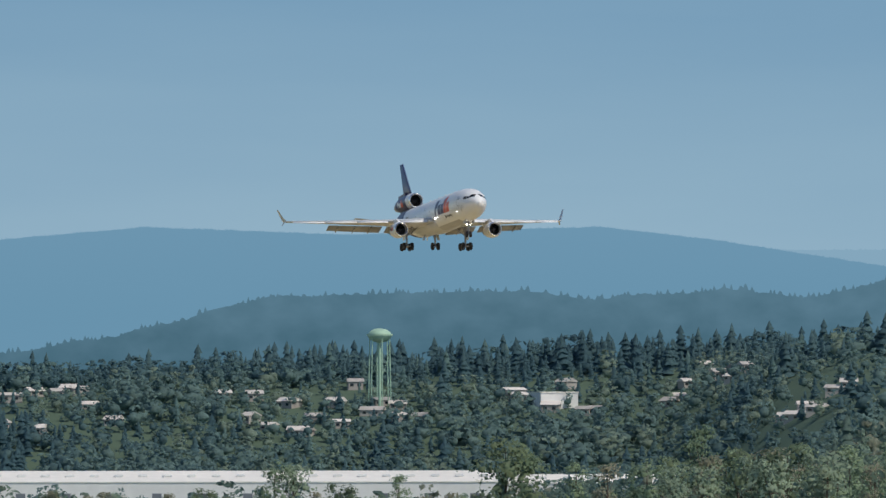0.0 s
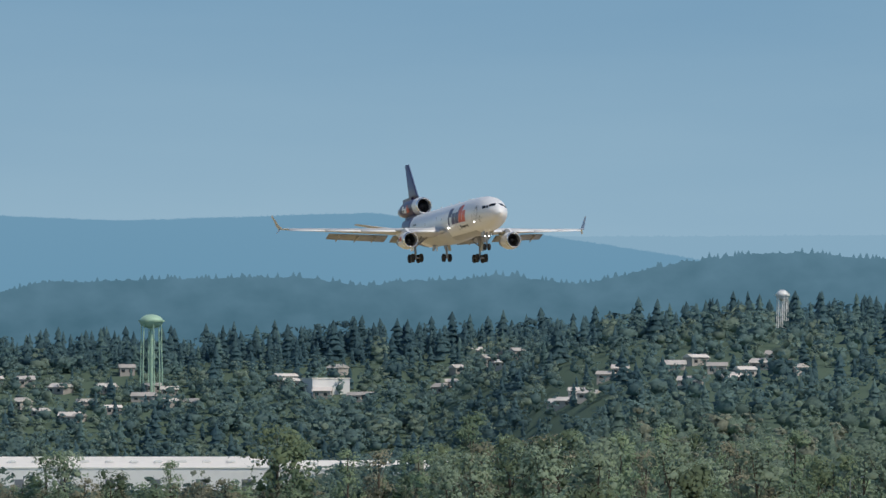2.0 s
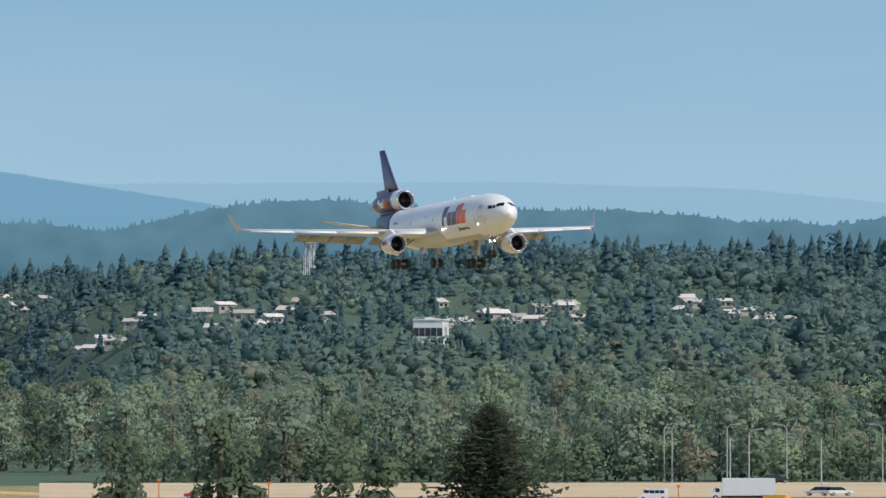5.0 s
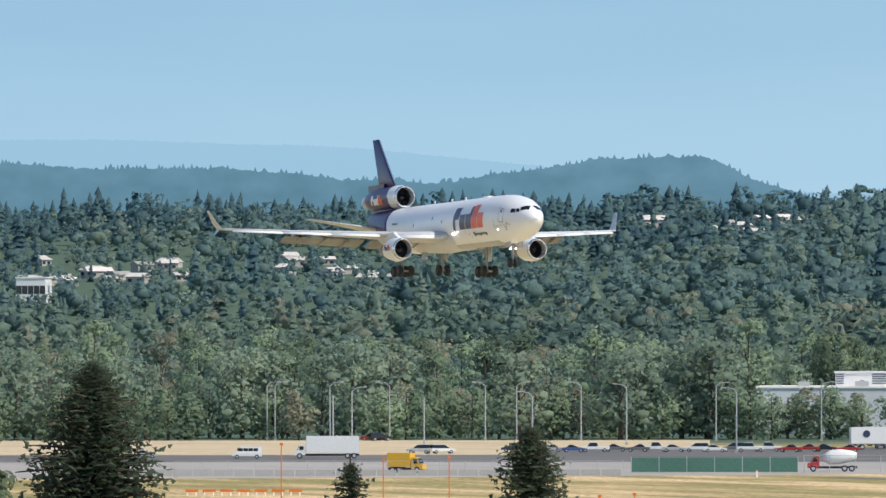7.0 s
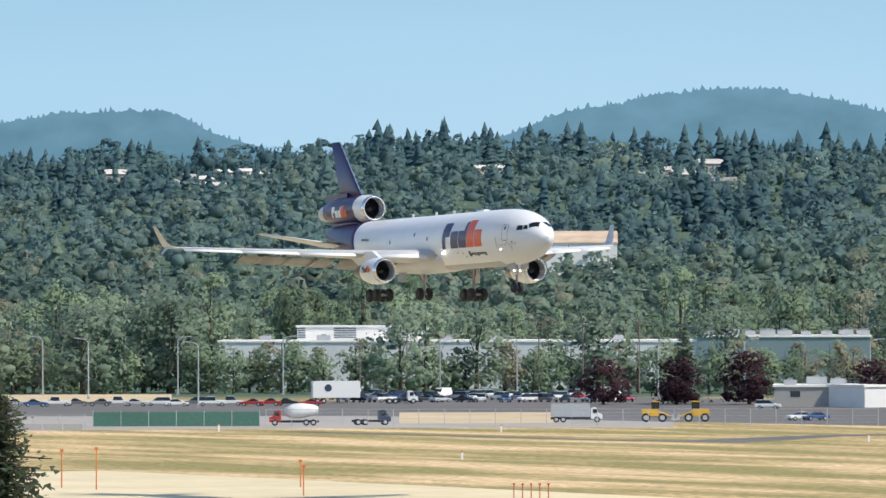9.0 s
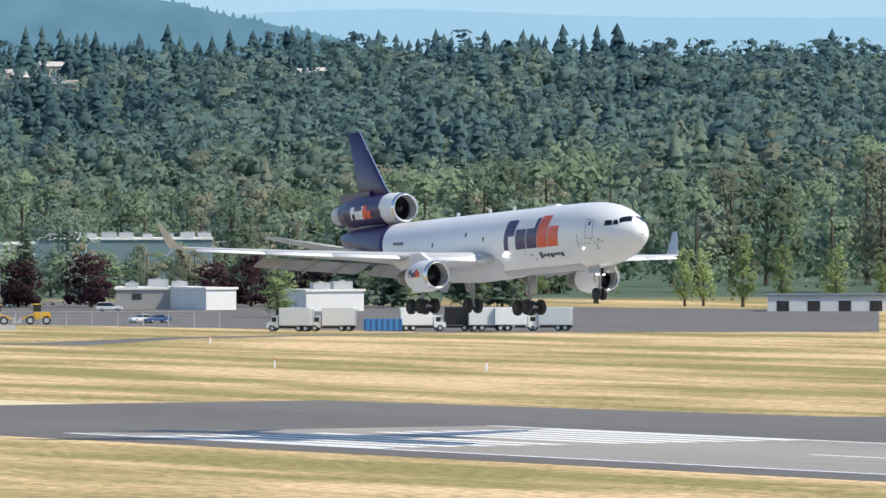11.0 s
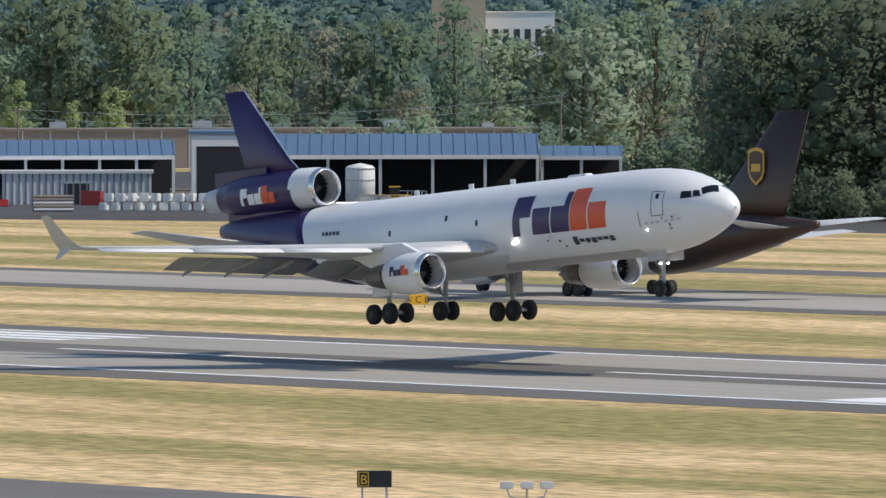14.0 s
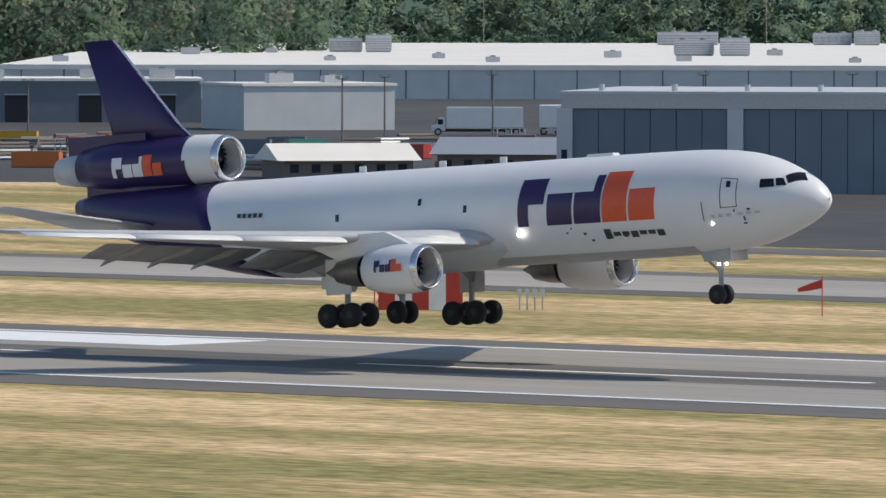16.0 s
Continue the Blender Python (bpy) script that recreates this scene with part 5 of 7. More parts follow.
shed("low_office", "white windowless depot building by the fence", -62.16, -61.77, 1640, 4.0, 12, WHITEWALL, WHITEROOF, 0, 0, GREYWALL, 0, 2, turn=20)
shed("low_shed", "long low grey shed beyond the dry grass", -59.21, -58.42, 1622, 3.1, 12, PALEWALL, GREYWALL, 0, 4, NEARBLACK)
shed("metal_shed", "dark blue-grey metal shed beyond the grass", -56.94, -56.02, 1540, 5.7, 24, DARKMETAL, GREYWALL, 0, 0, NEARBLACK, 0, 0, -8, seams=9)
shed("long_workshop", "long brown-grey flat-roofed workshop behind the sheds", -55.6, -50.3, 1560, 6.9, 18, material("brown_block_wall", (0.25, 0.22, 0.20), 0.8, per=None), BROWNROOF, 0, 0, NEARBLACK, 0, 8, seams=30)
open_shed("open shed with a blue ribbed roof beyond the taxiway", -56.0, -54.55, 1400, 5.2, 7.0, 14, 6)
open_shed("open shed with a blue ribbed roof beyond the taxiway", -54.5, -52.6, 1225, 6.2, 8.2, 16, 8)
open_shed("wide open shed with a blue ribbed roof", -51.97, -50.28, 1195, 6.6, 9.3, 18, 5)
open_shed("low open annex with a blue ribbed roof", -50.27, -49.75, 1200, 6.4, 7.6, 14, 2)
hg = shed("white_hangar", "white-framed hangar, its dark interior painted on the front", -52.50, -51.98, 1185, 10.2, 22, PALEWALL, BLUEROOF, 0, 0)
# Near-black plate on the solid front, standing for shade inside the doorway.
piece(hg, "doorway_shade", NEARBLACK, -4.6, -0.05, 0, 4.6, 0.1, 8.2, "dark plate drawn as the doorway's inner shade")
piece(hg, "door_header", WHITEWALL, -5.2, -0.12, 8.2, 5.2, 0.05, 9.6)
for s in (-1, 1):
    piece(hg, "jamb", WHITEWALL, s * 5.0 - 0.25, -0.14, 0, s * 5.0 + 0.25, 0.05, 9.6)
sd = shed("corrugated_store", "pale corrugated store under the shed roof", -53.7, -52.75, 1216, 4.6, 8, PALEWALL, PALEWALL, 0, 1, NEARBLACK, 0, 0, seams=22)
sd = shed("brick_store", "grey store with a wide dark door by the tank", -55.25, -54.75, 1260, 6.2, 10, CONCRETE, BROWNROOF, 0, 1)
ht = tagged(empty("hut", place_at(-56.7, 1212, 0, -20)), "small grey hut with blue-grey pitched roof", "hut")
piece(ht, "wall", CONCRETE, -4.2, 0, -0.2, 4.2, 6, 3.0)
bm = bmesh.new()
gable(bm, 8.4, 6, 3.0, 4.7)
part("roof", bm, BLUEROOF, ht, "blue-grey metal roof")
piece(ht, "door", GREYWALL, 1.5, -0.06, 0, 2.5, 0.1, 2.1)
piece(ht, "window", PANE, -2.2, -0.06, 1.0, -0.9, 0.1, 2.0)
for x in (-2.6, 2.8):
    bm = bmesh.new()
    tube(bm, (x, 3, 3.5), (x, 3, 6.4), 0.12)
    part("vent_pipe", bm, GALV, ht)


def tank(label, b, r, radius, h, mat, base=0.0):
    ob = tagged(empty("storage_tank", place_at(b, r, base)), label, "tank")
    bm = bmesh.new()
    prof = [(0, radius), (h * 0.93, radius), (h, radius * 0.85), (h * 1.06, 0.2)]
    loft(bm, [[(q * math.cos(k * math.pi / 12), q * math.sin(k * math.pi / 12), z) for k in range(24)] for z, q in prof])
    part("shell", bm, mat, ob, smooth=True)
    bm = bmesh.new()
    for z in (h * 0.33, h * 0.66, h * 0.93):
        lathe = [[((radius + o) * math.cos(k * math.pi / 12), (radius + o) * math.sin(k * math.pi / 12), z + dz) for k in range(24)] for o, dz in ((0.0, -0.06), (0.07, -0.06), (0.07, 0.06), (0.0, 0.06))]
        loft(bm, lathe, caps=False)
    part("hoops", bm, GALV, ob)
    bm = bmesh.new()
    for x in (-0.2, 0.2):
        tube(bm, (x, -radius - 0.15, 0), (x, -radius - 0.15, h), 0.03, n=5)
    for k in range(int(h / 0.4)):
        tube(bm, (-0.2, -radius - 0.15, 0.3 + k * 0.4), (0.2, -radius - 0.15, 0.3 + k * 0.4), 0.02, n=4)
    part("ladder", bm, GALV, ob)
    return ob


tank("weathered pale green tank with a flat top", -54.58, 1196, 3.7, 4.6, material("streaked_green_tank", (0.42, 0.50, 0.44), 0.6, vary=0.25, scale=0.6, per=None))
tank("white round-topped tank by the open shed", -51.42, 1186, 1.95, 5.6, TANKWHITE)
rnd = random.Random(3)
for k in range(9):
    for lv in range(2):
        p = polar(-53.05 + k * 0.075 + lv * 0.03, 1168)
        bm = bmesh.new()
        box(bm, -0.6, -0.5, 0, 0.6, 0.5, 1.1, 0.12)
        t = tagged(part("white_tote", bm, TANKWHITE), "white plastic liquid tote stacked by the hangar", "container", "totes by the hangar")
        t.matrix_basis = Matrix.Translation((p.x, p.y, lv * 1.16 + 0.05)) @ Matrix.Rotation(rnd.uniform(0, 1), 4, "Z")


def water_tower(label, b, r, top, ball, mat, squash):
    p = polar(b, r)
    z0 = height(p.x, p.y)
    ob = tagged(empty("water_tower", Matrix.Translation((p.x, p.y, z0))), label, "water tower")
    H = top - z0
    bm = bmesh.new()
    bmesh.ops.create_uvsphere(bm, u_segments=24, v_segments=14, radius=ball, matrix=Matrix.Translation((0, 0, H - ball * squash)) @ Matrix.Diagonal((1, 1, squash, 1)))
    part("tank", bm, mat, ob, smooth=True)
    bm = bmesh.new()
    lathe = [[((ball + o) * math.cos(k * math.pi / 12), (ball + o) * math.sin(k * math.pi / 12), H - ball * squash + dz) for k in range(24)] for o, dz in ((0, -0.1), (0.5, -0.1), (0.5, 0.6), (0.42, 0.6), (0.42, 0.05), (0, 0.05))]
    loft(bm, lathe, caps=False)
    part("walkway", bm, mat, ob)
    bm = bmesh.new()
    tube(bm, (0, 0, -0.5), (0, 0, H - ball * 1.5 * squash), ball * 0.13, n=12)
    part("riser", bm, mat, ob)
    for k in range(6):
        a = k * math.pi / 3
        bm = bmesh.new()
        tube(bm, (ball * 1.0 * math.cos(a), ball * 1.0 * math.sin(a), -0.5), (ball * 0.86 * math.cos(a), ball * 0.86 * math.sin(a), H - ball * squash * 1.2), 0.22, 0.2, 8)
        a2 = a + math.pi / 3
        for f0, f1 in ((0.1, 0.4), (0.4, 0.7)):
            tube(bm, (ball * 0.97 * math.cos(a), ball * 0.97 * math.sin(a), H * f0), (ball * 0.93 * math.cos(a2), ball * 0.93 * math.sin(a2), H * f1), 0.06, n=5)
        part("leg", bm, mat, ob)


water_tower("pale green water tower on legs above the trees", -76.30, 3560, el(0.735, 3560), 4.7, GREENTANK, 0.6)
water_tower("white water tower on legs above the trees", -72.28, 3640, el(0.89, 3640), 2.5, TANKWHITE, 0.9)


def earth_mound():
    rnd = random.Random(9)
    bm = bmesh.new()
    nx, ny, L, D = 40, 14, 46.0, 18.0
    g = []
    for i in range(nx + 1):
        row = []
        for j in range(ny + 1):
            u, v = i / nx * 2 - 1, j / ny * 2 - 1
            f = max(1 - abs(u) ** 3.5, 0) * max(1 - v * v, 0) ** 0.8
            x, y = u * L / 2, (v + 1) * D / 2
            row.append(bm.verts.new((x, y, -0.1 + f * (4.6 + 1.2 * noise.noise((x * 0.12, y * 0.12, 3.0)) - 0.4 * u + 0.12 * rnd.random()))))
        g.append(row)
    for i in range(nx):
        for j in range(ny):
            bm.faces.new((g[i][j], g[i + 1][j], g[i + 1][j + 1], g[i][j + 1]))
    ob = part("earth_mound", bm, EARTH, smooth=True)
    ob.matrix_basis = place_at(-45.05, 1172, 0)
    tagged(ob, "long mound of dry brown earth before the warehouse", "mound")


earth_mound()


def roof_plant(b, r, z, w, h, d=4.0):
    """A large louvred air handler on a roof."""
    ob = tagged(empty("air_handler", place_at(b, r, z)), "large grey louvred air handler on the warehouse roof", "air handler", "roof plant")
    piece(ob, "casing", GALV, -w / 2, 0, 0.3, w / 2, d, h, "", 0.08)
    piece(ob, "kerb", CONCRETE, -w / 2 + 0.2, 0.2, -0.1, w / 2 - 0.2, d - 0.2, 0.3)
    n = max(int(w / 1.3), 2)
    for k in range(n):
        x = -w / 2 + w * (k + 0.5) / n
        pn = piece(ob, "louvre_panel", PALEWALL, x - w / n * 0.42, -0.06, 0.6, x + w / n * 0.42, 0.02, h - 0.3)
        for q in range(5):
            z0 = 0.75 + (h - 1.2) * q / 5
            piece(pn, "slat", GREYWALL, x - w / n * 0.38, -0.1, z0, x + w / n * 0.38, -0.05, z0 + 0.12)
    for x in (-w * 0.25, w * 0.25):
        bm = bmesh.new()
        tube(bm, (x, d / 2, h), (x, d / 2, h + 0.35), 0.8, 0.75, 16)
        part("fan_cowl", bm, CONCRETE, ob)


for a in ((-41.08, 1868, 6.1, 7.0, 2.9), (-40.87, 1862, 6.1, 5.4, 3.6), (-38.9, 2060, 6.1, 14.0, 3.0), (-38.86, 1790, 6.1, 8.0, 3.2), (-38.6, 1786, 6.1, 6.0, 3.6), (-37.98, 2070, 6.1, 9.0, 2.8), (-37.76, 2066, 6.1, 6.0, 3.2), (-43.93, 1353, 6.6, 7.0, 2.4)):
    roof_plant(*a)

# ---- flats, warehouses and hangar at the near end ----
def flats():
    r = 1775
    ob = tagged(empty("apartment_house", place_at(-45.92, r, 0, 22)), "beige four-storey apartment house with gabled fronts", "apartment house")
    BE = material("beige_siding", (0.50, 0.44, 0.37), 0.8, vary=0.06, per=None)
    w, d, h = 22.0, 13.0, 12.4
    piece(ob, "wall", BE, -w / 2, 0, -1, w / 2, d, h)
    bm = bmesh.new()
    gable(bm, w, d, h, h + 3.2, 0.7)
    part("roof", bm, BROWNROOF, ob, "brown-grey pitched roof")
    for x in (-7.0, 4.0):
        bay = piece(ob, "bay", BE, x - 3.0, -1.2, -1, x + 3.0, 0, h)
        bm = bmesh.new()
        loft(bm, [[(x - 3.4, -1.6, h), (x + 3.4, -1.6, h), (x, -1.6, h + 2.8)], [(x - 3.4, 4.5, h), (x + 3.4, 4.5, h), (x, 4.5, h + 2.8)]])
        part("gable", bm, WHITEWALL, bay, "white-edged gable")
        for f in range(4):
            for dx in (-1.3, 1.3):
                wn = piece(bay, "window", PANE, x + dx - 0.6, -1.26, 1.0 + f * 3.0, x + dx + 0.6, -1.1, 2.4 + f * 3.0)
    for f in range(4):
        for x in (-10.2, -2.4, -0.8, 8.2, 9.8):
            wn = piece(ob, "window", PANE, x - 0.55, -0.06, 1.0 + f * 3.0, x + 0.55, 0.1, 2.4 + f * 3.0)
            piece(wn, "sill", WHITEWALL, x - 0.65, -0.14, 0.85 + f * 3.0, x + 0.65, 0.02, 0.98 + f * 3.0)
        for y in (2.5, 6.0, 9.5):
            piece(ob, "side_window", PANE, w / 2 - 0.1, y - 0.6, 1.0 + f * 3.0, w / 2 + 0.06, y + 0.6, 2.4 + f * 3.0)
    piece(ob, "side_wall", WHITEWALL, w / 2, 0, -1, w / 2 + 0.03, d, h, "white sunlit end wall")


flats()
shed("grey_warehouse", "blue-grey flat-roofed warehouse with loading doors", -44.82, -42.00, 1345, 6.6, 26, GREYWALL, WHITEROOF, 0, 6, NEARBLACK, 0, 5)
shed("pale_warehouse", "pale grey warehouse wing with a blank end wall", -41.75, -40.74, 1280, 6.7, 20, PALEWALL, WHITEROOF, 0, 0, GREYWALL, 0, 2, turn=18)
shed("low_annex", "low white-roofed annex beside the warehouse", -45.6, -44.86, 1480, 3.6, 20, GREYWALL, WHITEROOF, 0, 2)
shed("long_warehouse", "long warehouse with a wide pale roof and ribbed walls", -43.28, -36.2, 1600, 6.1, 520, PALEWALL, WHITEROOF, 0, 0, GREYWALL, 0, 12, seams=26, lip=0.9)


def hangar():
    skin_mat = material("slate_hangar_cladding", (0.17, 0.21, 0.26), 0.6, vary=0.12, scale=0.2, per=None)
    a, b = polar(-39.68, 915), polar(-36.4, 908)
    d = (b - a).normalized()
    L = (b - a).length
    ob = tagged(empty("grey_hangar", Matrix(((d.x, -d.y, 0, a.x), (d.y, d.x, 0, a.y), (0, 0, 1, 0), (0, 0, 0, 1)))), "blue-grey hangar with tall sliding doors and pale columns", "hangar")
    piece(ob, "wall", GREYWALL, 0, 0.3, -0.3, L, 40, 9.4)
    piece(ob, "header", GALV, -0.4, -0.3, 8.6, L, 0.3, 10.1, "pale steel header")
    piece(ob, "roof", PALEWALL, -0.6, -0.4, 10.1, L, 40.4, 10.35)
    n = 3
    for k in range(n):
        x0, x1 = k * L / n + 0.8, (k + 1) * L / n - 0.8
        m = 6
        for i in range(m):
            piece(ob, "door_leaf", skin_mat, x0 + (x1 - x0) * i / m + 0.04, -0.02 - 0.06 * (i % 2), 0, x0 + (x1 - x0) * (i + 1) / m - 0.04, 0.25, 8.5, "tall blue-grey sliding door leaf")
    for k in range(n + 1):
        c = piece(ob, "column", PALEWALL, k * L / n - 0.8, -0.5, -0.2, k * L / n + 0.8, 0.3, 8.6, "pale steel column")
        piece(c, "vent", NEARBLACK, k * L / n - 0.3, -0.54, 2.8, k * L / n + 0.3, -0.48, 4.4)
    for k in range(7):
        bm = bmesh.new()
        tube(bm, (k * L / 7 + 3, 5, 10.3), (k * L / 7 + 3, 5, 11.0), 0.3)
        part("roof_vent", bm, GALV, ob)


hangar()
for b, w, d, h, t, rf in ((-41.06, 14.5, 10, 2.0, 14, WHITEROOF), (-40.1, 14, 12, 2.2, -10, GALV)):
    st = tagged(empty("low_hut", place_at(b, 975 if b < -41 else 1000, 0, t)), "low dark hut with a pale pitched roof", "hut")
    piece(st, "wall", BROWNROOF, -w / 2, 0, -0.2, w / 2, d, h)
    bm = bmesh.new()
    gable(bm, w, d, h, h + 1.8, 0.8)
    part("roof", bm, rf, st, "pale metal pitched roof")
    for k in range(6):
        piece(st, "window", PANE, -w / 2 + w * (k + 0.3) / 6, -0.05, 0.7, -w / 2 + w * (k + 0.7) / 6, 0.1, 1.6)

# ---- the parked brown-tailed freighter on the taxiway ----
BROWN = material("dark_brown_paint", (0.055, 0.030, 0.020), 0.4, vary=0.08, per=None)
GOLD = material("gold_yellow_paint", (0.62, 0.36, 0.05), 0.4, vary=0.05, per=None)
HULL2 = [(0.0, -0.5, 0.06, 0.06), (-0.3, -0.48, 0.6, 0.58), (-1.0, -0.42, 1.12, 1.1), (-2.2, -0.3, 1.75, 1.7), (-4.0, -0.14, 2.35, 2.32), (-6.5, 0.0, 2.75, 2.75), (-9.0, 0.0, 2.82, 2.82), (-22.0, 0.0, 2.82, 2.82),
         (-34.0, 0.0, 2.82, 2.82), (-38.0, 0.15, 2.68, 2.6), (-43.0, 0.6, 2.2, 2.05), (-48.0, 1.15, 1.45, 1.35), (-52.0, 1.6, 0.7, 0.7), (-54.0, 1.8, 0.25, 0.3)]


def lettering(text, size):
    """The outline of a text as flat verts and faces."""
    cu = bpy.data.curves.new("lettering", "FONT")
    cu.body, cu.size, cu.resolution_u = text, size, 3
    tmp = new("lettering", cu)
    me = bpy.data.meshes.new_from_object(tmp)
    vs, fs = [v.co.copy() for v in me.vertices], [tuple(p.vertices) for p in me.polygons]
    bpy.data.objects.remove(tmp)
    bpy.data.meshes.remove(me)
    return vs, fs


def parked_freighter():
    ob = tagged(empty("parked_freighter", pose(-622.6, 503.0, 4.75, 0, 0, 180)), "white and brown twin-engined freighter waiting on the taxiway", "airplane")
    N = 40
    angs = [360 * i / N for i in range(N)]
    xs = [0, -0.1, -0.3, -0.6, -1, -1.6, -2.2, -3, -4, -5.2, -6.5, -8] + list(range(-10, -35, -3))
    bm = bmesh.new()
    loft(bm, [[skin(x, a, 0, HULL2) for a in angs] for x in xs] + [[skin(-36 - 2.5 * math.sin(radians(a)), a, 0, HULL2) for a in angs]], caps=False)
    part("fuselage", bm, WHITE, ob, "greyish white fuselage", smooth=True)
    bm = bmesh.new()
    loft(bm, [[skin((-36 - 2.5 * math.sin(radians(a))) * (1 - s) - 54 * s, a, 0, HULL2) for a in angs] for s in [k / 10 for k in range(11)]])
    part("tail_cone", bm, BROWN, ob, "dark brown rear fuselage", smooth=True)
    bm = bmesh.new()
    vs, fs = lettering("Worldwide Services", 1.35)
    nv = [bm.verts.new(skin(-7.0 - v.x, 180 - 12 - math.degrees(v.y / 2.82), 0.03, HULL2)) for v in vs]
    for f in fs:
        bm.faces.new([nv[i] for i in f])
    part("lettering", bm, DARKTEXT, ob, "charcoal lettering along the hull")
    for side in (0, 1):
        for c in (((-1.5, 34), (-1.0, 55), (-1.35, 66), (-1.9, 46)), ((-2.5, 24), (-1.95, 30), (-2.2, 42), (-2.7, 36))):
            bm = bmesh.new()
            skin_patch(bm, [(x, a if not side else 180 - a) for x, a in c], 0.02, 3, 3, HULL2)
            part("cockpit_window", bm, GLASSDARK, ob)
    for s in (-1, 1):
        secs = [(2.3, -17.5, 10.5, 0.12, -1.6), (7.5, -21.5, 7.0, 0.11, -1.1), (22.0, -31.5, 2.8, 0.1, 0.6)]
        bm = bmesh.new()
        loft(bm, [airfoil((x, s * y, z), c, t) for y, x, c, t, z in secs])
        w = part("wing", bm, WINGGREY, ob, "light grey swept wing", smooth=True)
        for y in (6.0, 10.5, 14.5):
            x, z, c = (float(np.interp(y, [q[0] for q in secs], [q[i] for q in secs])) for i in (1, 4, 2))
            bm = bmesh.new()
            loft(bm, [[(x - c + 1.8 - u, s * y + rr * math.cos(a), z - 0.25 + rr * math.sin(a)) for a in [k * math.pi / 4 for k in range(8)]] for u, rr in ((0, 0.05), (0.8, 0.25), (2.0, 0.25), (3.4, 0.04))])
            part("flap_fairing", bm, WINGGREY, w, smooth=True)
        eng = nacelle(ob, -16.4, s * 7.9, -2.35, 1.32, 5, False)
        bm = bmesh.new()
        loft(bm, [[(-17.6, s * 7.9 + d, -0.95) for d in (-0.2, 0.2)] + [(-23, s * 7.9 + d, -1.6) for d in (0.15, -0.15)], [(-19.5, s * 7.9 + d, -0.6) for d in (-0.2, 0.2)] + [(-26, s * 7.9 + d, -0.9) for d in (0.12, -0.12)]])
        part("pylon", bm, WHITE, eng)
        bm = bmesh.new()
        loft(bm, [airfoil((-45.5, s * 1.0, 1.5), 6.0, 0.1), airfoil((-51.5, s * 8.1, 2.2), 2.4, 0.09)])
        part("tailplane", bm, WINGGREY, ob, smooth=True)
        bm = bmesh.new()
        tube(bm, (-28.0, s * 4.8, -1.4), (-28.1, s * 4.8, -4.0), 0.25)
        tube(bm, (-27.2, s * 4.8, -4.05), (-29.0, s * 4.8, -4.05), 0.13)
        g = part("main_gear", bm, GEARGREY, ob)
        for x in (-27.4, -28.8):
            for o in (-0.48, 0.48):
                wheel(g, x, s * 4.8 + o, -4.08, 0.64, 0.42)
    bm = bmesh.new()
    tube(bm, (-9.4, 0, -2.5), (-9.4, 0, -4.1), 0.15)
    g = part("nose_gear", bm, GEARGREY, ob)
    for o in (-0.3, 0.3):
        wheel(g, -9.4, o, -4.2, 0.52, 0.3)
    bm = bmesh.new()
    fin = [(-39.2, 2.3, 10.5, 0.09), (-41.4, 3.6, 8.9, 0.09), (-49.0, 11.4, 3.9, 0.09)]
    loft(bm, [[(x, p[2] - z, z) for p, (x) in [(q, q[0]) for q in airfoil((le, 0, z), c, t)]] for le, z, c, t in fin])
    fn = part("fin", bm, BROWN, ob, "tall dark brown tail fin", smooth=True)
    for s in (-1, 1):
        for name, mat, gr, off in (("emblem_rim", GOLD, 1.0, 0.50), ("emblem", BROWN, 0.82, 0.52), ("emblem_bar", GOLD, 0.55, 0.54)):
            bm = bmesh.new()
            cx, cz = -46.6, 6.6
            o = [(-1.05, 1.35), (-0.5, 1.6), (0, 1.65), (0.5, 1.6), (1.05, 1.35), (1.05, -0.4), (0.75, -1.05), (0, -1.6), (-0.75, -1.05), (-1.05, -0.4)]
            if name == "emblem_bar":
                o = [(-1.05, 0.45), (1.05, 0.45), (1.05, -0.75), (-1.05, -0.75)]
            a = [(cx + x * gr, s * off, cz + z * gr) for x, z in o]
            loft(bm, [[(x, y - s * 0.03, z) for x, y, z in a], a])
            part(name, bm, mat, fn)
    return ob


parked_freighter()


# ---- vehicles ----
COLOURS = [("white", (0.78, 0.78, 0.77)), ("silver", (0.48, 0.49, 0.50)), ("black", (0.02, 0.02, 0.022)), ("grey", (0.14, 0.145, 0.15)), ("blue", (0.04, 0.09, 0.24)), ("red", (0.42, 0.03, 0.03)),
           ("dark_blue", (0.03, 0.045, 0.09)), ("yellow", (0.75, 0.42, 0.03)), ("orange", (0.65, 0.16, 0.03)), ("green", (0.08, 0.30, 0.22)), ("tan", (0.42, 0.36, 0.26))]
PAINTS = {n: material(n + "_car_paint", c, 0.3, vary=0.05, per=None) for n, c in COLOURS}
CARGLASS = material("tinted_car_glass", (0.02, 0.025, 0.03), 0.08, per=None)


def road_wheel(parent, x, y, r=0.34, w=0.24):
    bm = bmesh.new()
    tube(bm, (x, y - w / 2, r), (x, y + w / 2, r), r, r, 14)
    t = part("wheel", bm, TYRE, parent)
    bm = bmesh.new()
    tube(bm, (x, y - w / 2 - 0.015, r), (x, y + w / 2 + 0.015, r), r * 0.58, r * 0.58, 10)
    part("rim", bm, GALV, t)


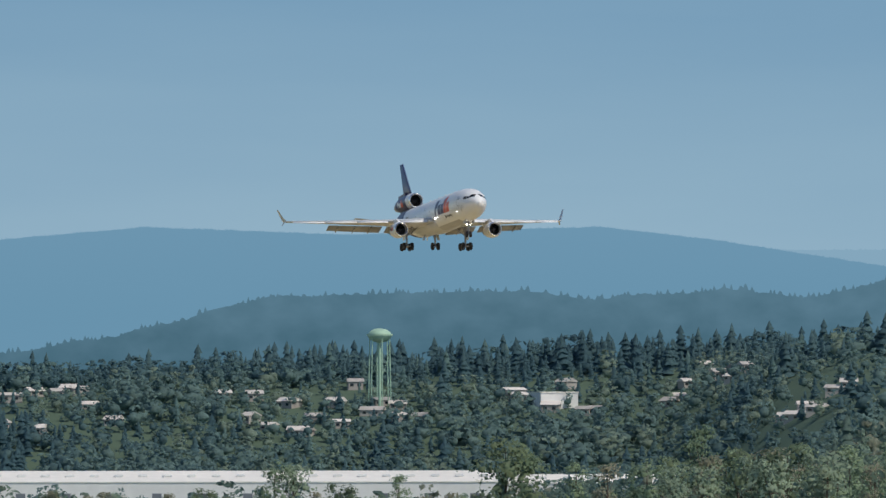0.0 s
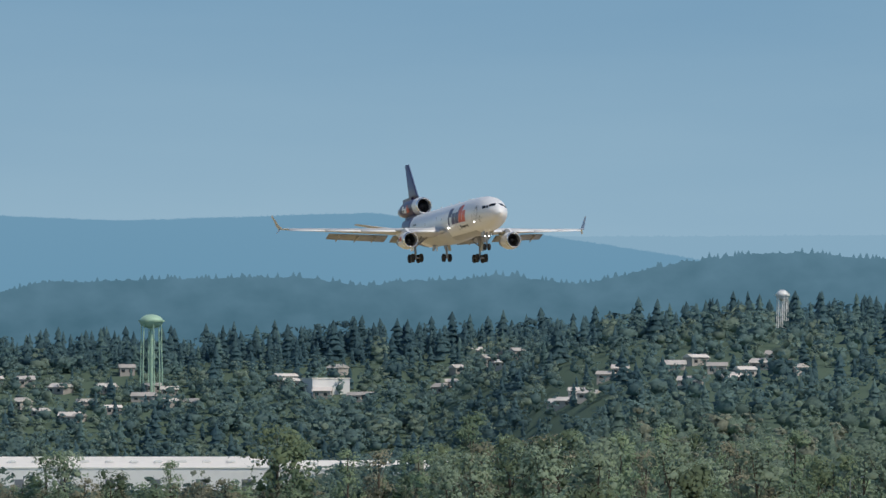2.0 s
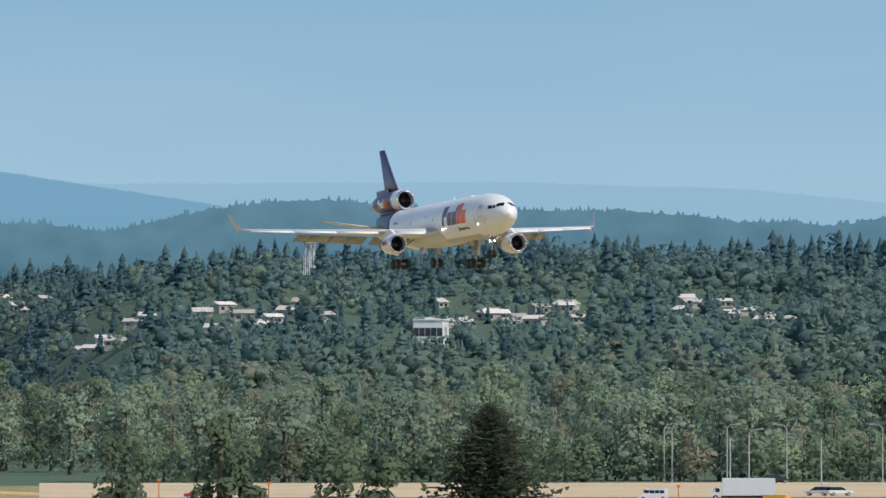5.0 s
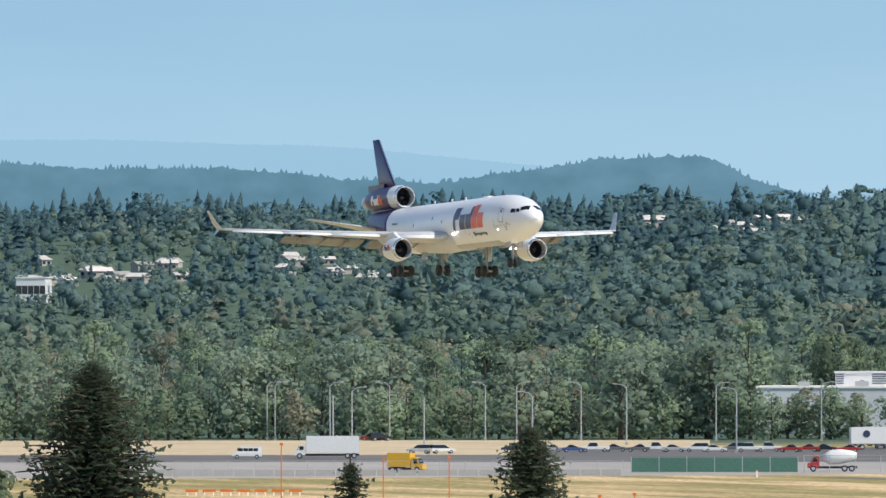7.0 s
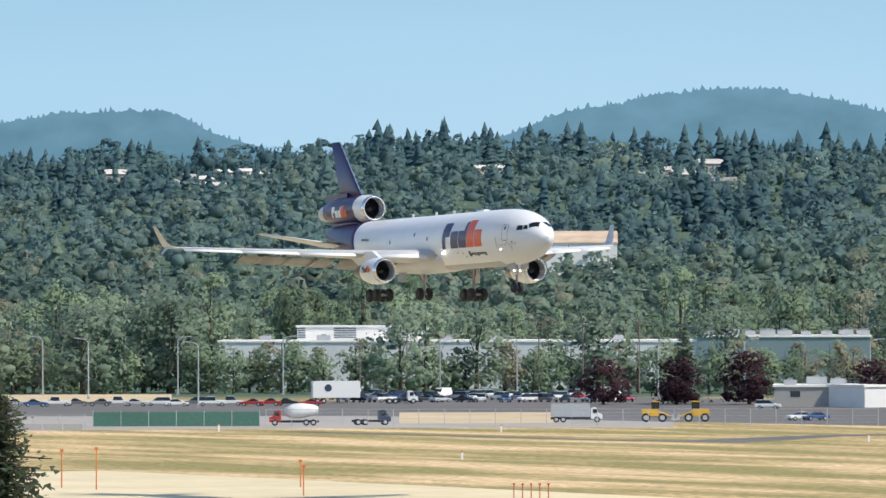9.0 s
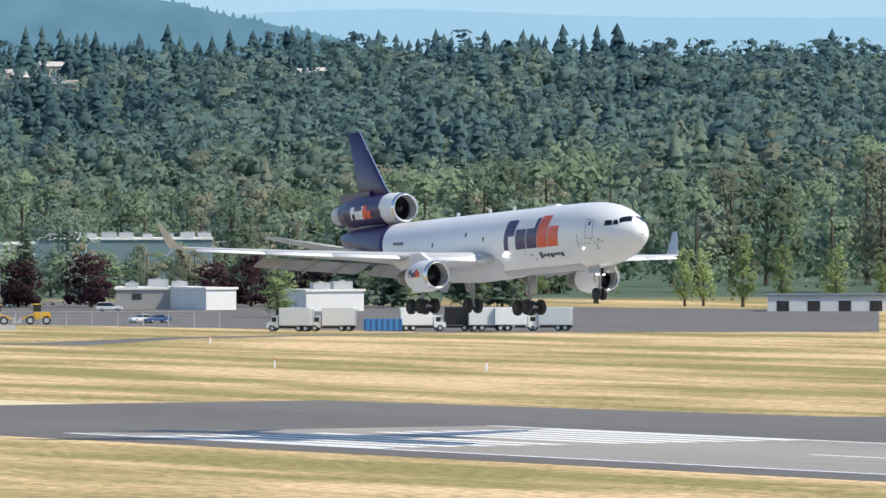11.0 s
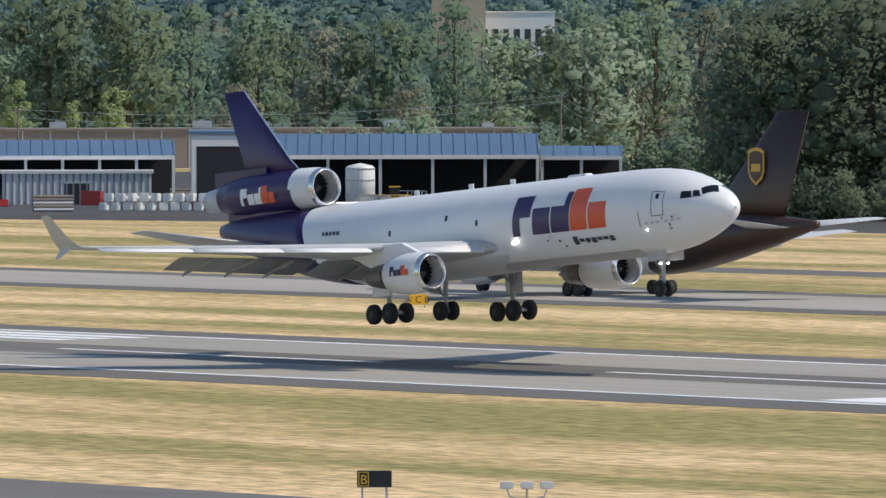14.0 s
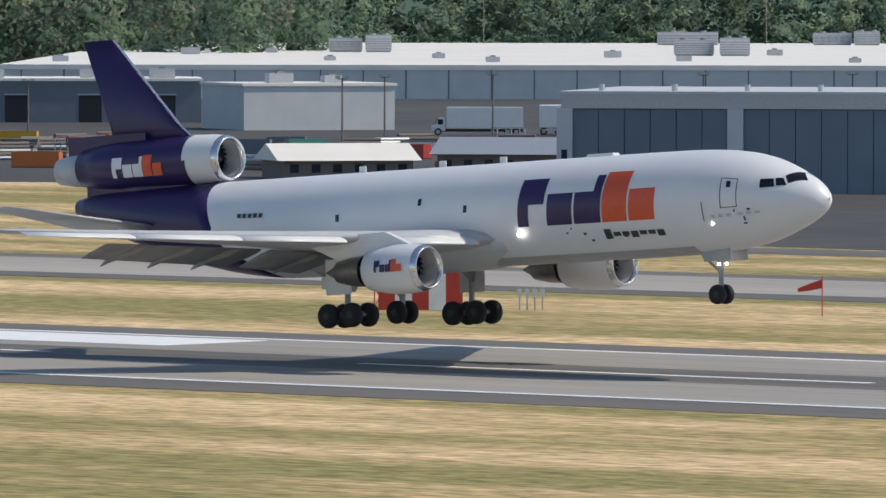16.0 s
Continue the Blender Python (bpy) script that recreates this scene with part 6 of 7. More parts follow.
def car(paint, kind="sedan"):
    """A road car on four wheels: body, glasshouse with a painted roof, lamps."""
    ob = tagged(empty("parked_car"), paint.replace("_", " ") + " " + kind + " parked on the asphalt lot", "car", "cars on the lot")
    L, Hb, Ht = {"sedan": (4.6, 0.92, 1.44), "wagon": (4.7, 1.0, 1.70), "pickup": (5.5, 1.05, 1.82), "van": (5.4, 1.15, 2.15)}[kind]
    h = L / 2
    prof = {"sedan": [(-h, 0.35), (-h, 0.85), (-h + 0.5, Hb), (h - 1.2, Hb), (h - 0.1, 0.75), (h, 0.4)], "wagon": [(-h, 0.4), (-h, 1.0), (h - 1.1, Hb), (h - 0.1, 0.85), (h, 0.45)],
            "pickup": [(-h, 0.5), (-h, Hb), (h - 1.3, Hb), (h - 0.1, 0.98), (h, 0.5)], "van": [(-h, 0.4), (-h, Hb), (h - 1.0, Hb), (h - 0.05, 0.9), (h, 0.45)]}[kind]
    bm = bmesh.new()
    loft(bm, [[(x, y * s, z) for x, z in prof] for y, s in ((-0.9, 1), (-0.82, 1.0), (0.82, 1), (0.9, 1))])
    bmesh.ops.bevel(bm, geom=[e for e in bm.edges if e.calc_length() > 1], offset=0.05, segments=1, affect="EDGES")
    part("body", bm, PAINTS[paint], ob)
    top = {"sedan": (-h + 0.9, -h + 1.5, h - 2.4, h - 1.35), "wagon": (-h + 0.05, -h + 0.3, h - 2.2, h - 1.2), "pickup": (-0.6, -0.4, 0.9, h - 1.35), "van": (-h + 0.02, -h + 0.1, h - 1.7, h - 0.85)}[kind]
    bm = bmesh.new()
    loft(bm, [[(top[0], s * 0.84, Hb - 0.02) for s in (-1, 1)] + [(top[3], s * 0.84, Hb - 0.02) for s in (1, -1)], [(top[1], s * 0.68, Ht - 0.06) for s in (-1, 1)] + [(top[2], s * 0.68, Ht - 0.06) for s in (1, -1)]])
    g = part("glasshouse", bm, PAINTS[paint] if kind == "van" else CARGLASS, ob)
    piece(ob, "roof", PAINTS[paint], top[1] - 0.05, -0.71, Ht - 0.07, top[2] + 0.05, 0.71, Ht, "", 0.03)
    if kind == "van":
        piece(ob, "windscreen", CARGLASS, h - 1.55, -0.75, Hb + 0.15, h - 1.0, 0.75, Ht - 0.25)
    for s in (-1, 1):
        piece(ob, "headlight", GALV, h - 0.12, s * 0.62 - 0.18, 0.6, h + 0.01, s * 0.62 + 0.18, 0.76)
        for x in (-h + 0.9, h - 0.95):
            road_wheel(ob, x, s * 0.80, 0.36 if kind in ("pickup", "van") else 0.33)
    return ob


def truck(paint, box_mat, label, name="box_truck", box=True, length=7.2, top=3.7, wheels=3):
    ob = tagged(empty(name), label, "truck")
    h = length / 2
    bm = bmesh.new()
    loft(bm, [[(x, y, z) for x, z in ((h - 1.9, 0.6), (h - 1.9, 2.35), (h - 1.5, 2.5), (h - 0.95, 2.4), (h - 0.55, 1.5), (h, 1.35), (h + 0.02, 0.6))] for y in (-1.05, -0.95, 0.95, 1.05)])
    cab = part("cab", bm, PAINTS[paint], ob)
    for s in (-1, 1):
        piece(cab, "side_window", CARGLASS, h - 1.6, s * 1.055 - 0.02, 1.5, h - 0.85, s * 1.055 + 0.02, 2.2)
    bm = bmesh.new()
    loft(bm, [[(h - 0.88, -0.9, 2.32), (h - 0.50, -0.9, 1.52), (h - 0.46, -0.9, 1.54), (h - 0.84, -0.9, 2.34)], [(h - 0.88, 0.9, 2.32), (h - 0.50, 0.9, 1.52), (h - 0.46, 0.9, 1.54), (h - 0.84, 0.9, 2.34)]])
    part("windscreen", bm, CARGLASS, cab)
    piece(ob, "chassis", BLACK, -h, -0.5, 0.5, h - 0.3, 0.5, 0.85)
    if box:
        b = piece(ob, "cargo_box", box_mat, -h, -1.2, 0.95, h - 2.05, 1.2, top, "", 0.06)
        piece(b, "rear_door", GALV, -h - 0.03, -1.0, 1.05, -h + 0.02, 1.0, top - 0.2)
    for s in (-1, 1):
        for k in range(wheels):
            road_wheel(ob, h - 0.9 if k == 0 else -h + 0.9 + (k - 1) * 1.15, s * 0.92, 0.5, 0.3)
    return ob


def park(ob, b, r, heading, z=0.0):
    """Set a vehicle on the ground at a bearing and range; heading: its turn from the line across the sight."""
    ob.matrix_basis = place_at(b, r, z + 0.03, heading)
    return ob


sheet("car_lot", [tuple(polar(b, r).xy) for b, r in ((-74, 1560), (-70, 1560), (-66, 1560), (-61, 1390), (-58.5, 1390), (-58.5, 1640), (-61, 1700), (-64.5, 1830), (-66.3, 1760), (-68.3, 1730), (-68.5, 1652), (-74, 1652))], 0.02, ASPHALT, "asphalt car lot and access road", "car lot")
sheet("perimeter_road", [tuple(polar(b, r).xy) for b, r in ((-74, 1385), (-70, 1385), (-66, 1425), (-64, 1430), (-64, 1560), (-70, 1600), (-74, 1600))], 0.012, TAXI, "pale concrete perimeter road", "road")
STRAW = material("bare_straw_soil", (0.58, 0.44, 0.26), 0.95, vary=0.15, scale=0.3, big=0.04, per=None, second=(0.72, 0.57, 0.36))
sheet("straw_verge", [tuple(polar(b, r).xy) for b, r in ((-74, 1653), (-68.52, 1653), (-68.32, 1735), (-67.2, 1760), (-67.2, 1880), (-74, 1880))], 0.03, STRAW, "dry straw verge between road and trees", "ground")
sheet("dirt_lot", [tuple(polar(b, r).xy) for b, r in ((-65.75, 1470), (-64.75, 1475), (-64.75, 1600), (-65.75, 1600))], 0.03, STRAW, "bare tan dirt beside the lot", "ground")
sheet("service_road", [(-1274, 553), (-1176, 563), (-1150, 572), (-1193, 610), (-1221, 676), (-1228, 684), (-1205, 612), (-1172, 573), (-1182, 567), (-1276, 558)], 0.02, ASPHALT, "narrow dark service road across the grass", "road")
sheet("yard", [tuple(polar(b, r).xy) for b, r in ((-58, 1290), (-54, 1120), (-50, 1080), (-47, 1000), (-44.6, 960), (-42.5, 960), (-42.2, 790), (-36, 705), (-36, 1640), (-44, 1640), (-50, 1500), (-57, 1560))], 0.02, material("oily_dark_yard_asphalt", (0.075, 0.07, 0.066), 0.9, vary=0.35, scale=0.15, big=0.02, per=None), "dark asphalt works yard behind the taxiway", "yard")
sheet("apron_edge", rect(-700, 500, 560, 572), 0.02, ASPHALT, "dark asphalt strip beyond the taxiway", "road")


def lot():
    rnd = random.Random(8)
    protos = {}
    kinds = [("white", "sedan"), ("silver", "sedan"), ("black", "wagon"), ("grey", "sedan"), ("white", "pickup"), ("black", "sedan"), ("white", "wagon"), ("dark_blue", "wagon"), ("silver", "wagon"), ("red", "sedan"), ("white", "van"), ("grey", "wagon"), ("blue", "sedan")]
    def add(key, b, r, heading):
        if key in protos:
            ob = copy_thing(protos[key], place_at(b, r, 0.03, heading))
        else:
            ob = protos[key] = park(car(*key), b, r, heading)
    kinds += [("white", "sedan"), ("white", "wagon"), ("silver", "sedan"), ("white", "pickup")]
    b = -68.45
    while b < -66.3:
        add(rnd.choice(kinds), b, 1690 + rnd.uniform(-6, 6), rnd.choice((0, 180)) + rnd.uniform(-8, 8))
        b += rnd.uniform(0.10, 0.15)
    for r0 in (1742, 1775, 1806):
        b = -66.2 + rnd.uniform(0, 0.2)
        while b < -64.3:
            add(rnd.choice(kinds), b, r0 + rnd.uniform(-4, 4), rnd.uniform(-60, 60) + 90 * rnd.randrange(4))
            b += rnd.uniform(0.09, 0.17)
    for b, r, k in ((-69.05, 1668, ("silver", "wagon")), (-68.9, 1668, ("white", "wagon")), (-69.3, 1870, ("black", "wagon")), (-69.35, 1872, ("red", "sedan")), (-70.8, 1610, ("silver", "sedan")), (-71.9, 1640, ("grey", "sedan")), (-73.0, 1640, ("red", "sedan")),
                    (-63.4, 1640, ("white", "wagon")), (-63.2, 1500, ("white", "sedan")), (-63.1, 1500, ("blue", "sedan")), (-63.95, 1780, ("white", "wagon")),
                    (-46.2, 1640, ("white", "sedan")), (-45.95, 1650, ("silver", "wagon")), (-45.75, 1645, ("black", "sedan")), (-45.55, 1650, ("white", "wagon")), (-46.35, 1250, ("white", "wagon")), (-51.0, 1120, ("white", "wagon")), (-49.85, 1130, ("silver", "sedan"))):
        add(k, b, r, rnd.uniform(-30, 30) + 180 * rnd.randrange(2))


lot()
BOXWHITE = material("white_box_body", (0.78, 0.78, 0.76), 0.5, vary=0.06, per=None)
WT = truck("white", BOXWHITE, "white box truck parked beside the fence")
park(WT, -62.25, 1405, 165)
for b, hd in ((-61.98, 170), (-61.41, 8), (-60.97, 5), (-60.81, 10), (-60.6, 170)):
    copy_thing(WT, place_at(b, 1405, 0.03, hd))
park(truck("white", BLACK, "white truck with a dark open box body"), -61.2, 1406, 175)
dump = tagged(empty("rubbish_container", place_at(-61.66, 1400, 0.03)), "blue steel rubbish container on the lot", "container")
piece(dump, "body", material("blue_container_paint", (0.05, 0.22, 0.50), 0.5, vary=0.12, per=None), -3.0, 0, 0.1, 3.0, 2.2, 2.0, "", 0.08)
for k in range(7):
    piece(dump, "rib", PAINTS["blue"], -2.7 + k * 0.9 - 0.08, -0.1, 0.1, -2.7 + k * 0.9 + 0.08, 0, 2.0)
park(truck("white", GALV, "white tipper truck with a ribbed grey body", "tipper_truck", True, 8.5, 3.1), -64.62, 1478, 0)
# articulated lorry in the lot
tr = tagged(empty("semi_trailer", place_at(-66.15, 1722, 0.05, 8)), "white semi-trailer with a round dark emblem", "trailer")
piece(tr, "box", BOXWHITE, -4.6, 0, 1.1, 4.6, 2.5, 4.3, "", 0.06)
bm = bmesh.new()
tube(bm, (-1.6, -0.06, 3.0), (-1.6, 0.02, 3.0), 0.7, 0.7, 20)
part("emblem", bm, PAINTS["dark_blue"], tr)
for x in (-3.6, -2.4):
    for y in (0.3, 2.2):
        road_wheel(tr, x, y, 0.5, 0.3)
piece(tr, "landing_leg", GALV, 2.4, 0.5, 0, 2.6, 2.0, 1.1)
park(truck("white", GALV, "white road tractor coupled at the lot", "road_tractor", False, 6.4), -65.74, 1722, 8)
park(truck("dark_blue", GALV, "dark blue road tractor by the fence", "road_tractor", False, 6.2), -65.93, 1452, 8)
mx = truck("red", GALV, "red concrete mixer truck with a white drum", "mixer_truck", False, 8.0)
park(mx, -66.42, 1448, 180)
bm = bmesh.new()
prof = [(-3.9, 0.5), (-3.0, 0.9), (-1.2, 1.25), (0.4, 1.15), (1.5, 0.6)]
loft(bm, [[(x, q * math.cos(k * math.pi / 9), 2.2 + 0.12 * (1.5 - x) * 0.6 + q * math.sin(k * math.pi / 9)) for k in range(18)] for x, q in prof])
part("drum", bm, TANKWHITE, mx, "white mixing drum", smooth=True)


park(truck("white", BOXWHITE, "long white box truck at the warehouse dock", "box_truck", True, 12.6, 3.9), -40.24, 1240, 180)
dt = tagged(empty("semi_trailer", place_at(-39.77, 1240, 0.05)), "white semi-trailer backed to the warehouse dock", "trailer")
piece(dt, "box", BOXWHITE, -1.6, 0, 1.1, 1.6, 9.0, 4.1, "", 0.06)
piece(dt, "bumper", GALV, -1.3, -0.08, 0.6, 1.3, 0.1, 0.8)
for x in (-1.0, 1.0):
    for y in (1.0, 2.2):
        road_wheel(dt, x, y, 0.5, 0.3)
bt = tagged(empty("equipment_trailer", place_at(-57.25, 1138, 0.03)), "small white box trailer on the grass edge", "trailer")
piece(bt, "box", BOXWHITE, -1.9, 0, 0.5, 1.4, 1.8, 2.2, "", 0.08)
piece(bt, "drawbar", GALV, 1.4, 0.8, 0.5, 2.7, 1.0, 0.62)
for y in (0.0, 1.8):
    road_wheel(bt, -0.4, y, 0.34, 0.2)
for b, r, w, h, mat, what in ((-47.72, 1015, 2.5, 2.1, GALV, "grey"), (-47.58, 1013, 2.4, 2.1, BOXWHITE, "white"), (-47.45, 1014, 2.2, 2.2, PAINTS["yellow"], "yellow"), (-47.3, 1012, 2.6, 2.4, BOXWHITE, "white"), (-47.14, 1013, 2.6, 2.4, BOXWHITE, "white"),
                              (-46.99, 1014, 2.4, 2.0, PAINTS["blue"], "blue"), (-46.84, 1013, 2.2, 1.8, GREYWALL, "grey"), (-45.38, 1090, 4.0, 2.2, PAINTS["red"], "red"), (-45.37, 1105, 3.0, 3.4, BOXWHITE, "white"), (-45.95, 1085, 4.6, 2.4, PAINTS["orange"], "faded orange")):
    cb = tagged(empty("storage_container", place_at(b, r, 0.03, 6)), what + " steel storage container in the works yard", "container", "yard containers")
    body = piece(cb, "body", mat, -w / 2, 0, 0.1, w / 2, 2.2, h, "", 0.05)
    for k in range(5):
        x = -w / 2 + w * (k + 0.5) / 5
        piece(body, "rib", mat, x - 0.07, -0.06, 0.2, x + 0.07, 0.01, h - 0.1)
    piece(cb, "door", GREYWALL, -w * 0.18, -0.09, 0.15, w * 0.18, 0.0, h * 0.8)
    piece(cb, "skid", BLACK, -w / 2, 0.2, 0, w / 2, 0.5, 0.1)
bs = tagged(empty("old_bus", place_at(-47.6, 1060, 0.03)), "faded yellow bus body in the works yard", "bus")
body = piece(bs, "body", PAINTS["yellow"], -4.8, 0, 0.6, 4.2, 2.4, 3.4, "", 0.18)
piece(bs, "bonnet", PAINTS["yellow"], 4.2, 0.3, 0.6, 5.6, 2.1, 1.9, "", 0.15)
for k in range(8):
    piece(body, "window", CARGLASS, -4.4 + k * 1.05, -0.03, 2.1, -3.55 + k * 1.05, 0.02, 2.9)
for x in (-3.0, 4.4):
    for y in (0.1, 2.3):
        road_wheel(bs, x, y, 0.5, 0.3)


for b, hd in ((-51.62, 172), (-51.33, 8)):
    sv = park(truck("white", BOXWHITE, "white service truck with a teal side panel", "service_truck", True, 6.2, 3.1, 2), b, 1048, hd)
    for y in (-1.23, 1.21):
        piece(sv, "side_panel", PAINTS["green"], -2.4, y, 1.2, 0.6, y + 0.02, 2.0, "teal panel")
rs = tagged(empty("skip", place_at(-55.41, 1140, 0.03, 4)), "long red open steel skip by the yard edge", "skip")
for x0, y0, x1, y1 in ((-3.2, 0, 3.2, 0.12), (-3.2, 2.2, 3.2, 2.32), (-3.2, 0.12, -3.08, 2.2), (3.08, 0.12, 3.2, 2.2)):
    piece(rs, "side", PAINTS["red"], x0, y0, 0.15, x1, y1, 2.5)
piece(rs, "base", BLACK, -3.2, 0, 0, 3.2, 2.32, 0.15)
for k in range(7):
    piece(rs, "rib", PAINTS["red"], -3.0 + k - 0.07, -0.08, 0.15, -3.0 + k + 0.07, 0, 2.45)
cp = tagged(empty("canopy", place_at(-55.1, 1190, 0, 4)), "flat white canopy on steel posts in the yard", "canopy")
piece(cp, "roof", WHITEWALL, -5.2, 0, 5.6, 5.2, 5, 6.2, "white fascia roof", 0.04)
for x in (-4.6, 0, 4.6):
    for y in (0.4, 4.6):
        piece(cp, "post", GREYWALL, x - 0.14, y - 0.14, 0, x + 0.14, y + 0.14, 5.6)


def loader(b, r, hd):
    ob = tagged(empty("wheel_loader", place_at(b, r, 0.03, hd)), "yellow wheel loader beside the fence", "loader", "yellow plant by the fence")
    piece(ob, "body", PAINTS["yellow"], -2.2, -0.9, 0.9, 0.6, 0.9, 2.1, "", 0.12)
    c = piece(ob, "cab", CARGLASS, -0.6, -0.7, 2.1, 0.7, 0.7, 3.3, "", 0.05)
    piece(c, "cab_roof", PAINTS["yellow"], -0.7, -0.8, 3.3, 0.8, 0.8, 3.45)
    bm = bmesh.new()
    for s in (-0.7, 0.7):
        tube(bm, (0.6, s, 1.7), (2.6, s, 0.9), 0.13)
    part("lift_arm", bm, PAINTS["yellow"], ob)
    bm = bmesh.new()
    loft(bm, [[(2.6, -1.2, 0.3), (3.5, -1.2, 0.25), (2.75, -1.2, 1.4)], [(2.6, 1.2, 0.3), (3.5, 1.2, 0.25), (2.75, 1.2, 1.4)]])
    part("bucket", bm, GALV, ob)
    for x in (-1.5, 1.2):
        for s in (-1, 1):
            road_wheel(ob, x, s * 0.95, 0.72, 0.5)


for a in ((-64.12, 1482, 0), (-63.86, 1484, 180), (-54.28, 1188, 0), (-51.2, 1150, 180), (-56.1, 1250, 0), (-53.95, 1150, 180), (-55.85, 1148, 0), (-56.0, 1152, 180)):
    loader(*a)
# moving traffic on the perimeter road
moving_truck = truck("white", BOXWHITE, "large white box truck driving along the road", "box_truck", True, 11.5, 4.0)
moving_van = tagged(car("white", "van"), "white passenger van driving along the road", "van")
moving_van["group"] = "traffic on the road"
for x in (-2.0, -1.1, -0.2, 0.7):
    piece(moving_van, "window", CARGLASS, x, -0.82, 1.3, x + 0.8, 0.82, 1.85)
yellow_truck = truck("yellow", PAINTS["yellow"], "yellow box truck driving along the road", "box_truck", True, 6.0, 3.2)
# scattered plant, crates and pipe stacks in the works yard
CR = [PAINTS["red"], PAINTS["green"], GALV, CONCRETE, PAINTS["orange"], PAINTS["yellow"], PAINTS["white"], BROWNROOF, BROWNROOF, BLACK, NEARBLACK, GREYWALL]


def clutter():
    rnd = random.Random(44)
    for k in range(212):
        b = rnd.uniform(-57.2, -49.5) if k < 60 else rnd.uniform(-47.6, -39.4) if k < 190 else rnd.uniform(-52.2, -49.3)
        r = float(np.interp(b, [-58, -50, -46, -41], [1240, 1150, 1080, 1030])) + rnd.uniform(-25, 130)
        if k >= 190:
            r = rnd.uniform(1112, 1172) if k < 225 else rnd.uniform(1198, 1208)
        m = place_at(b, r, 0.02, rnd.uniform(-40, 40))
        t = rnd.random()
        if t < 0.35:
            ob = tagged(empty("pipe_stack", m), "stack of dark steel pipes in the works yard", "pipes", "yard stacks")
            n = rnd.randrange(3, 6)
            for i in range(n):
                for j in range(n - i if n - i < 4 else 3):
                    bm = bmesh.new()
                    tube(bm, (-2.6, (j + i * 0.5) * 0.5, 0.25 + i * 0.42), (2.6, (j + i * 0.5) * 0.5, 0.25 + i * 0.42), 0.24, n=8)
                    part("pipe", bm, rnd.choice((GALV, BROWNROOF, BROWNROOF)), ob)
        elif t < 0.75:
            ob = tagged(empty("skip", m), "open steel skip in the works yard", "skip", "yard skips")
            mat = rnd.choice(CR)
            w, h = rnd.uniform(1.2, 3.0), rnd.uniform(0.9, 2.0)
            for x0, y0, x1, y1 in ((-w, 0, w, 0.12), (-w, 1.8, w, 1.92), (-w, 0.12, -w + 0.12, 1.8), (w - 0.12, 0.12, w, 1.8)):
                piece(ob, "side", mat, x0, y0, 0.1, x1, y1, h)
            piece(ob, "base", BLACK, -w, 0, 0, w, 1.92, 0.1)
        elif t < 0.9:
            ob = tagged(empty("steel_rack", m), "steel storage rack in the works yard", "rack", "yard racks")
            for x in (-2, 0, 2):
                for y in (0, 1.5):
                    piece(ob, "upright", GALV, x - 0.06, y - 0.06, 0, x + 0.06, y + 0.06, 2.6)
            for z in (0.8, 1.7, 2.5):
                piece(ob, "shelf", rnd.choice(CR), -2.1, -0.1, z, 2.1, 1.6, z + 0.1)
        else:
            ob = tagged(empty("flatbed_trailer", m), "low flatbed trailer in the works yard", "trailer", "yard trailers")
            piece(ob, "deck", rnd.choice((BROWNROOF, PAINTS["green"], GALV)), -4, -1.1, 0.85, 4, 1.1, 1.05)
            for x in (-3.2, -2.2, -1.2):
                for s in (-1, 1):
                    road_wheel(ob, x, s * 0.85, 0.42, 0.25)


clutter()


# ---- lamps, poles, fence ----
def street_lamp(b, r, h, arm=2.2):
    ob = tagged(empty("street_lamp", place_at(b, r, 0, 180 if arm < 0 else 0)), "tall grey steel street lamp with curved arm", "street lamp", "lamps along the lot")
    a = abs(arm)
    bm = bmesh.new()
    tube(bm, (0, 0, 0), (0, 0, h - 0.8), 0.16, 0.11, 8)
    part("pole", bm, GALV, ob)
    bm = bmesh.new()
    tube(bm, (0, 0, h - 0.85), (a * 0.35, 0, h - 0.2), 0.09, 0.08, 7)
    tube(bm, (a * 0.33, 0, h - 0.22), (a, 0, h), 0.08, 0.07, 7)
    part("arm", bm, GALV, ob)
    piece(ob, "lamp_head", GALV, a - 0.1, -0.22, h - 0.1, a + 0.85, 0.22, h + 0.12, "", 0.04)
    piece(ob, "base", CONCRETE, -0.3, -0.3, -0.1, 0.3, 0.3, 0.5)


for b, r, a in ((-70.02, 1890, 2), (-69.97, 1885, 2), (-69.62, 1880, 2), (-69.48, 1700, 2), (-69.24, 1875, -2), (-68.63, 1873, -2), (-68.43, 1876, 2), (-68.02, 1870, -2), (-67.73, 1800, -2), (-67.16, 1860, 2), (-67.03, 1670, -2), (-66.49, 1870, 2),
                (-65.49, 1880, 2), (-65.0, 1860, -2), (-64.1, 1750, 2), (-63.55, 1760, 2), (-62.75, 1740, 2), (-71.85, 1890, 2), (-68.33, 1560, -2)):
    street_lamp(b, r, 12.2, a)


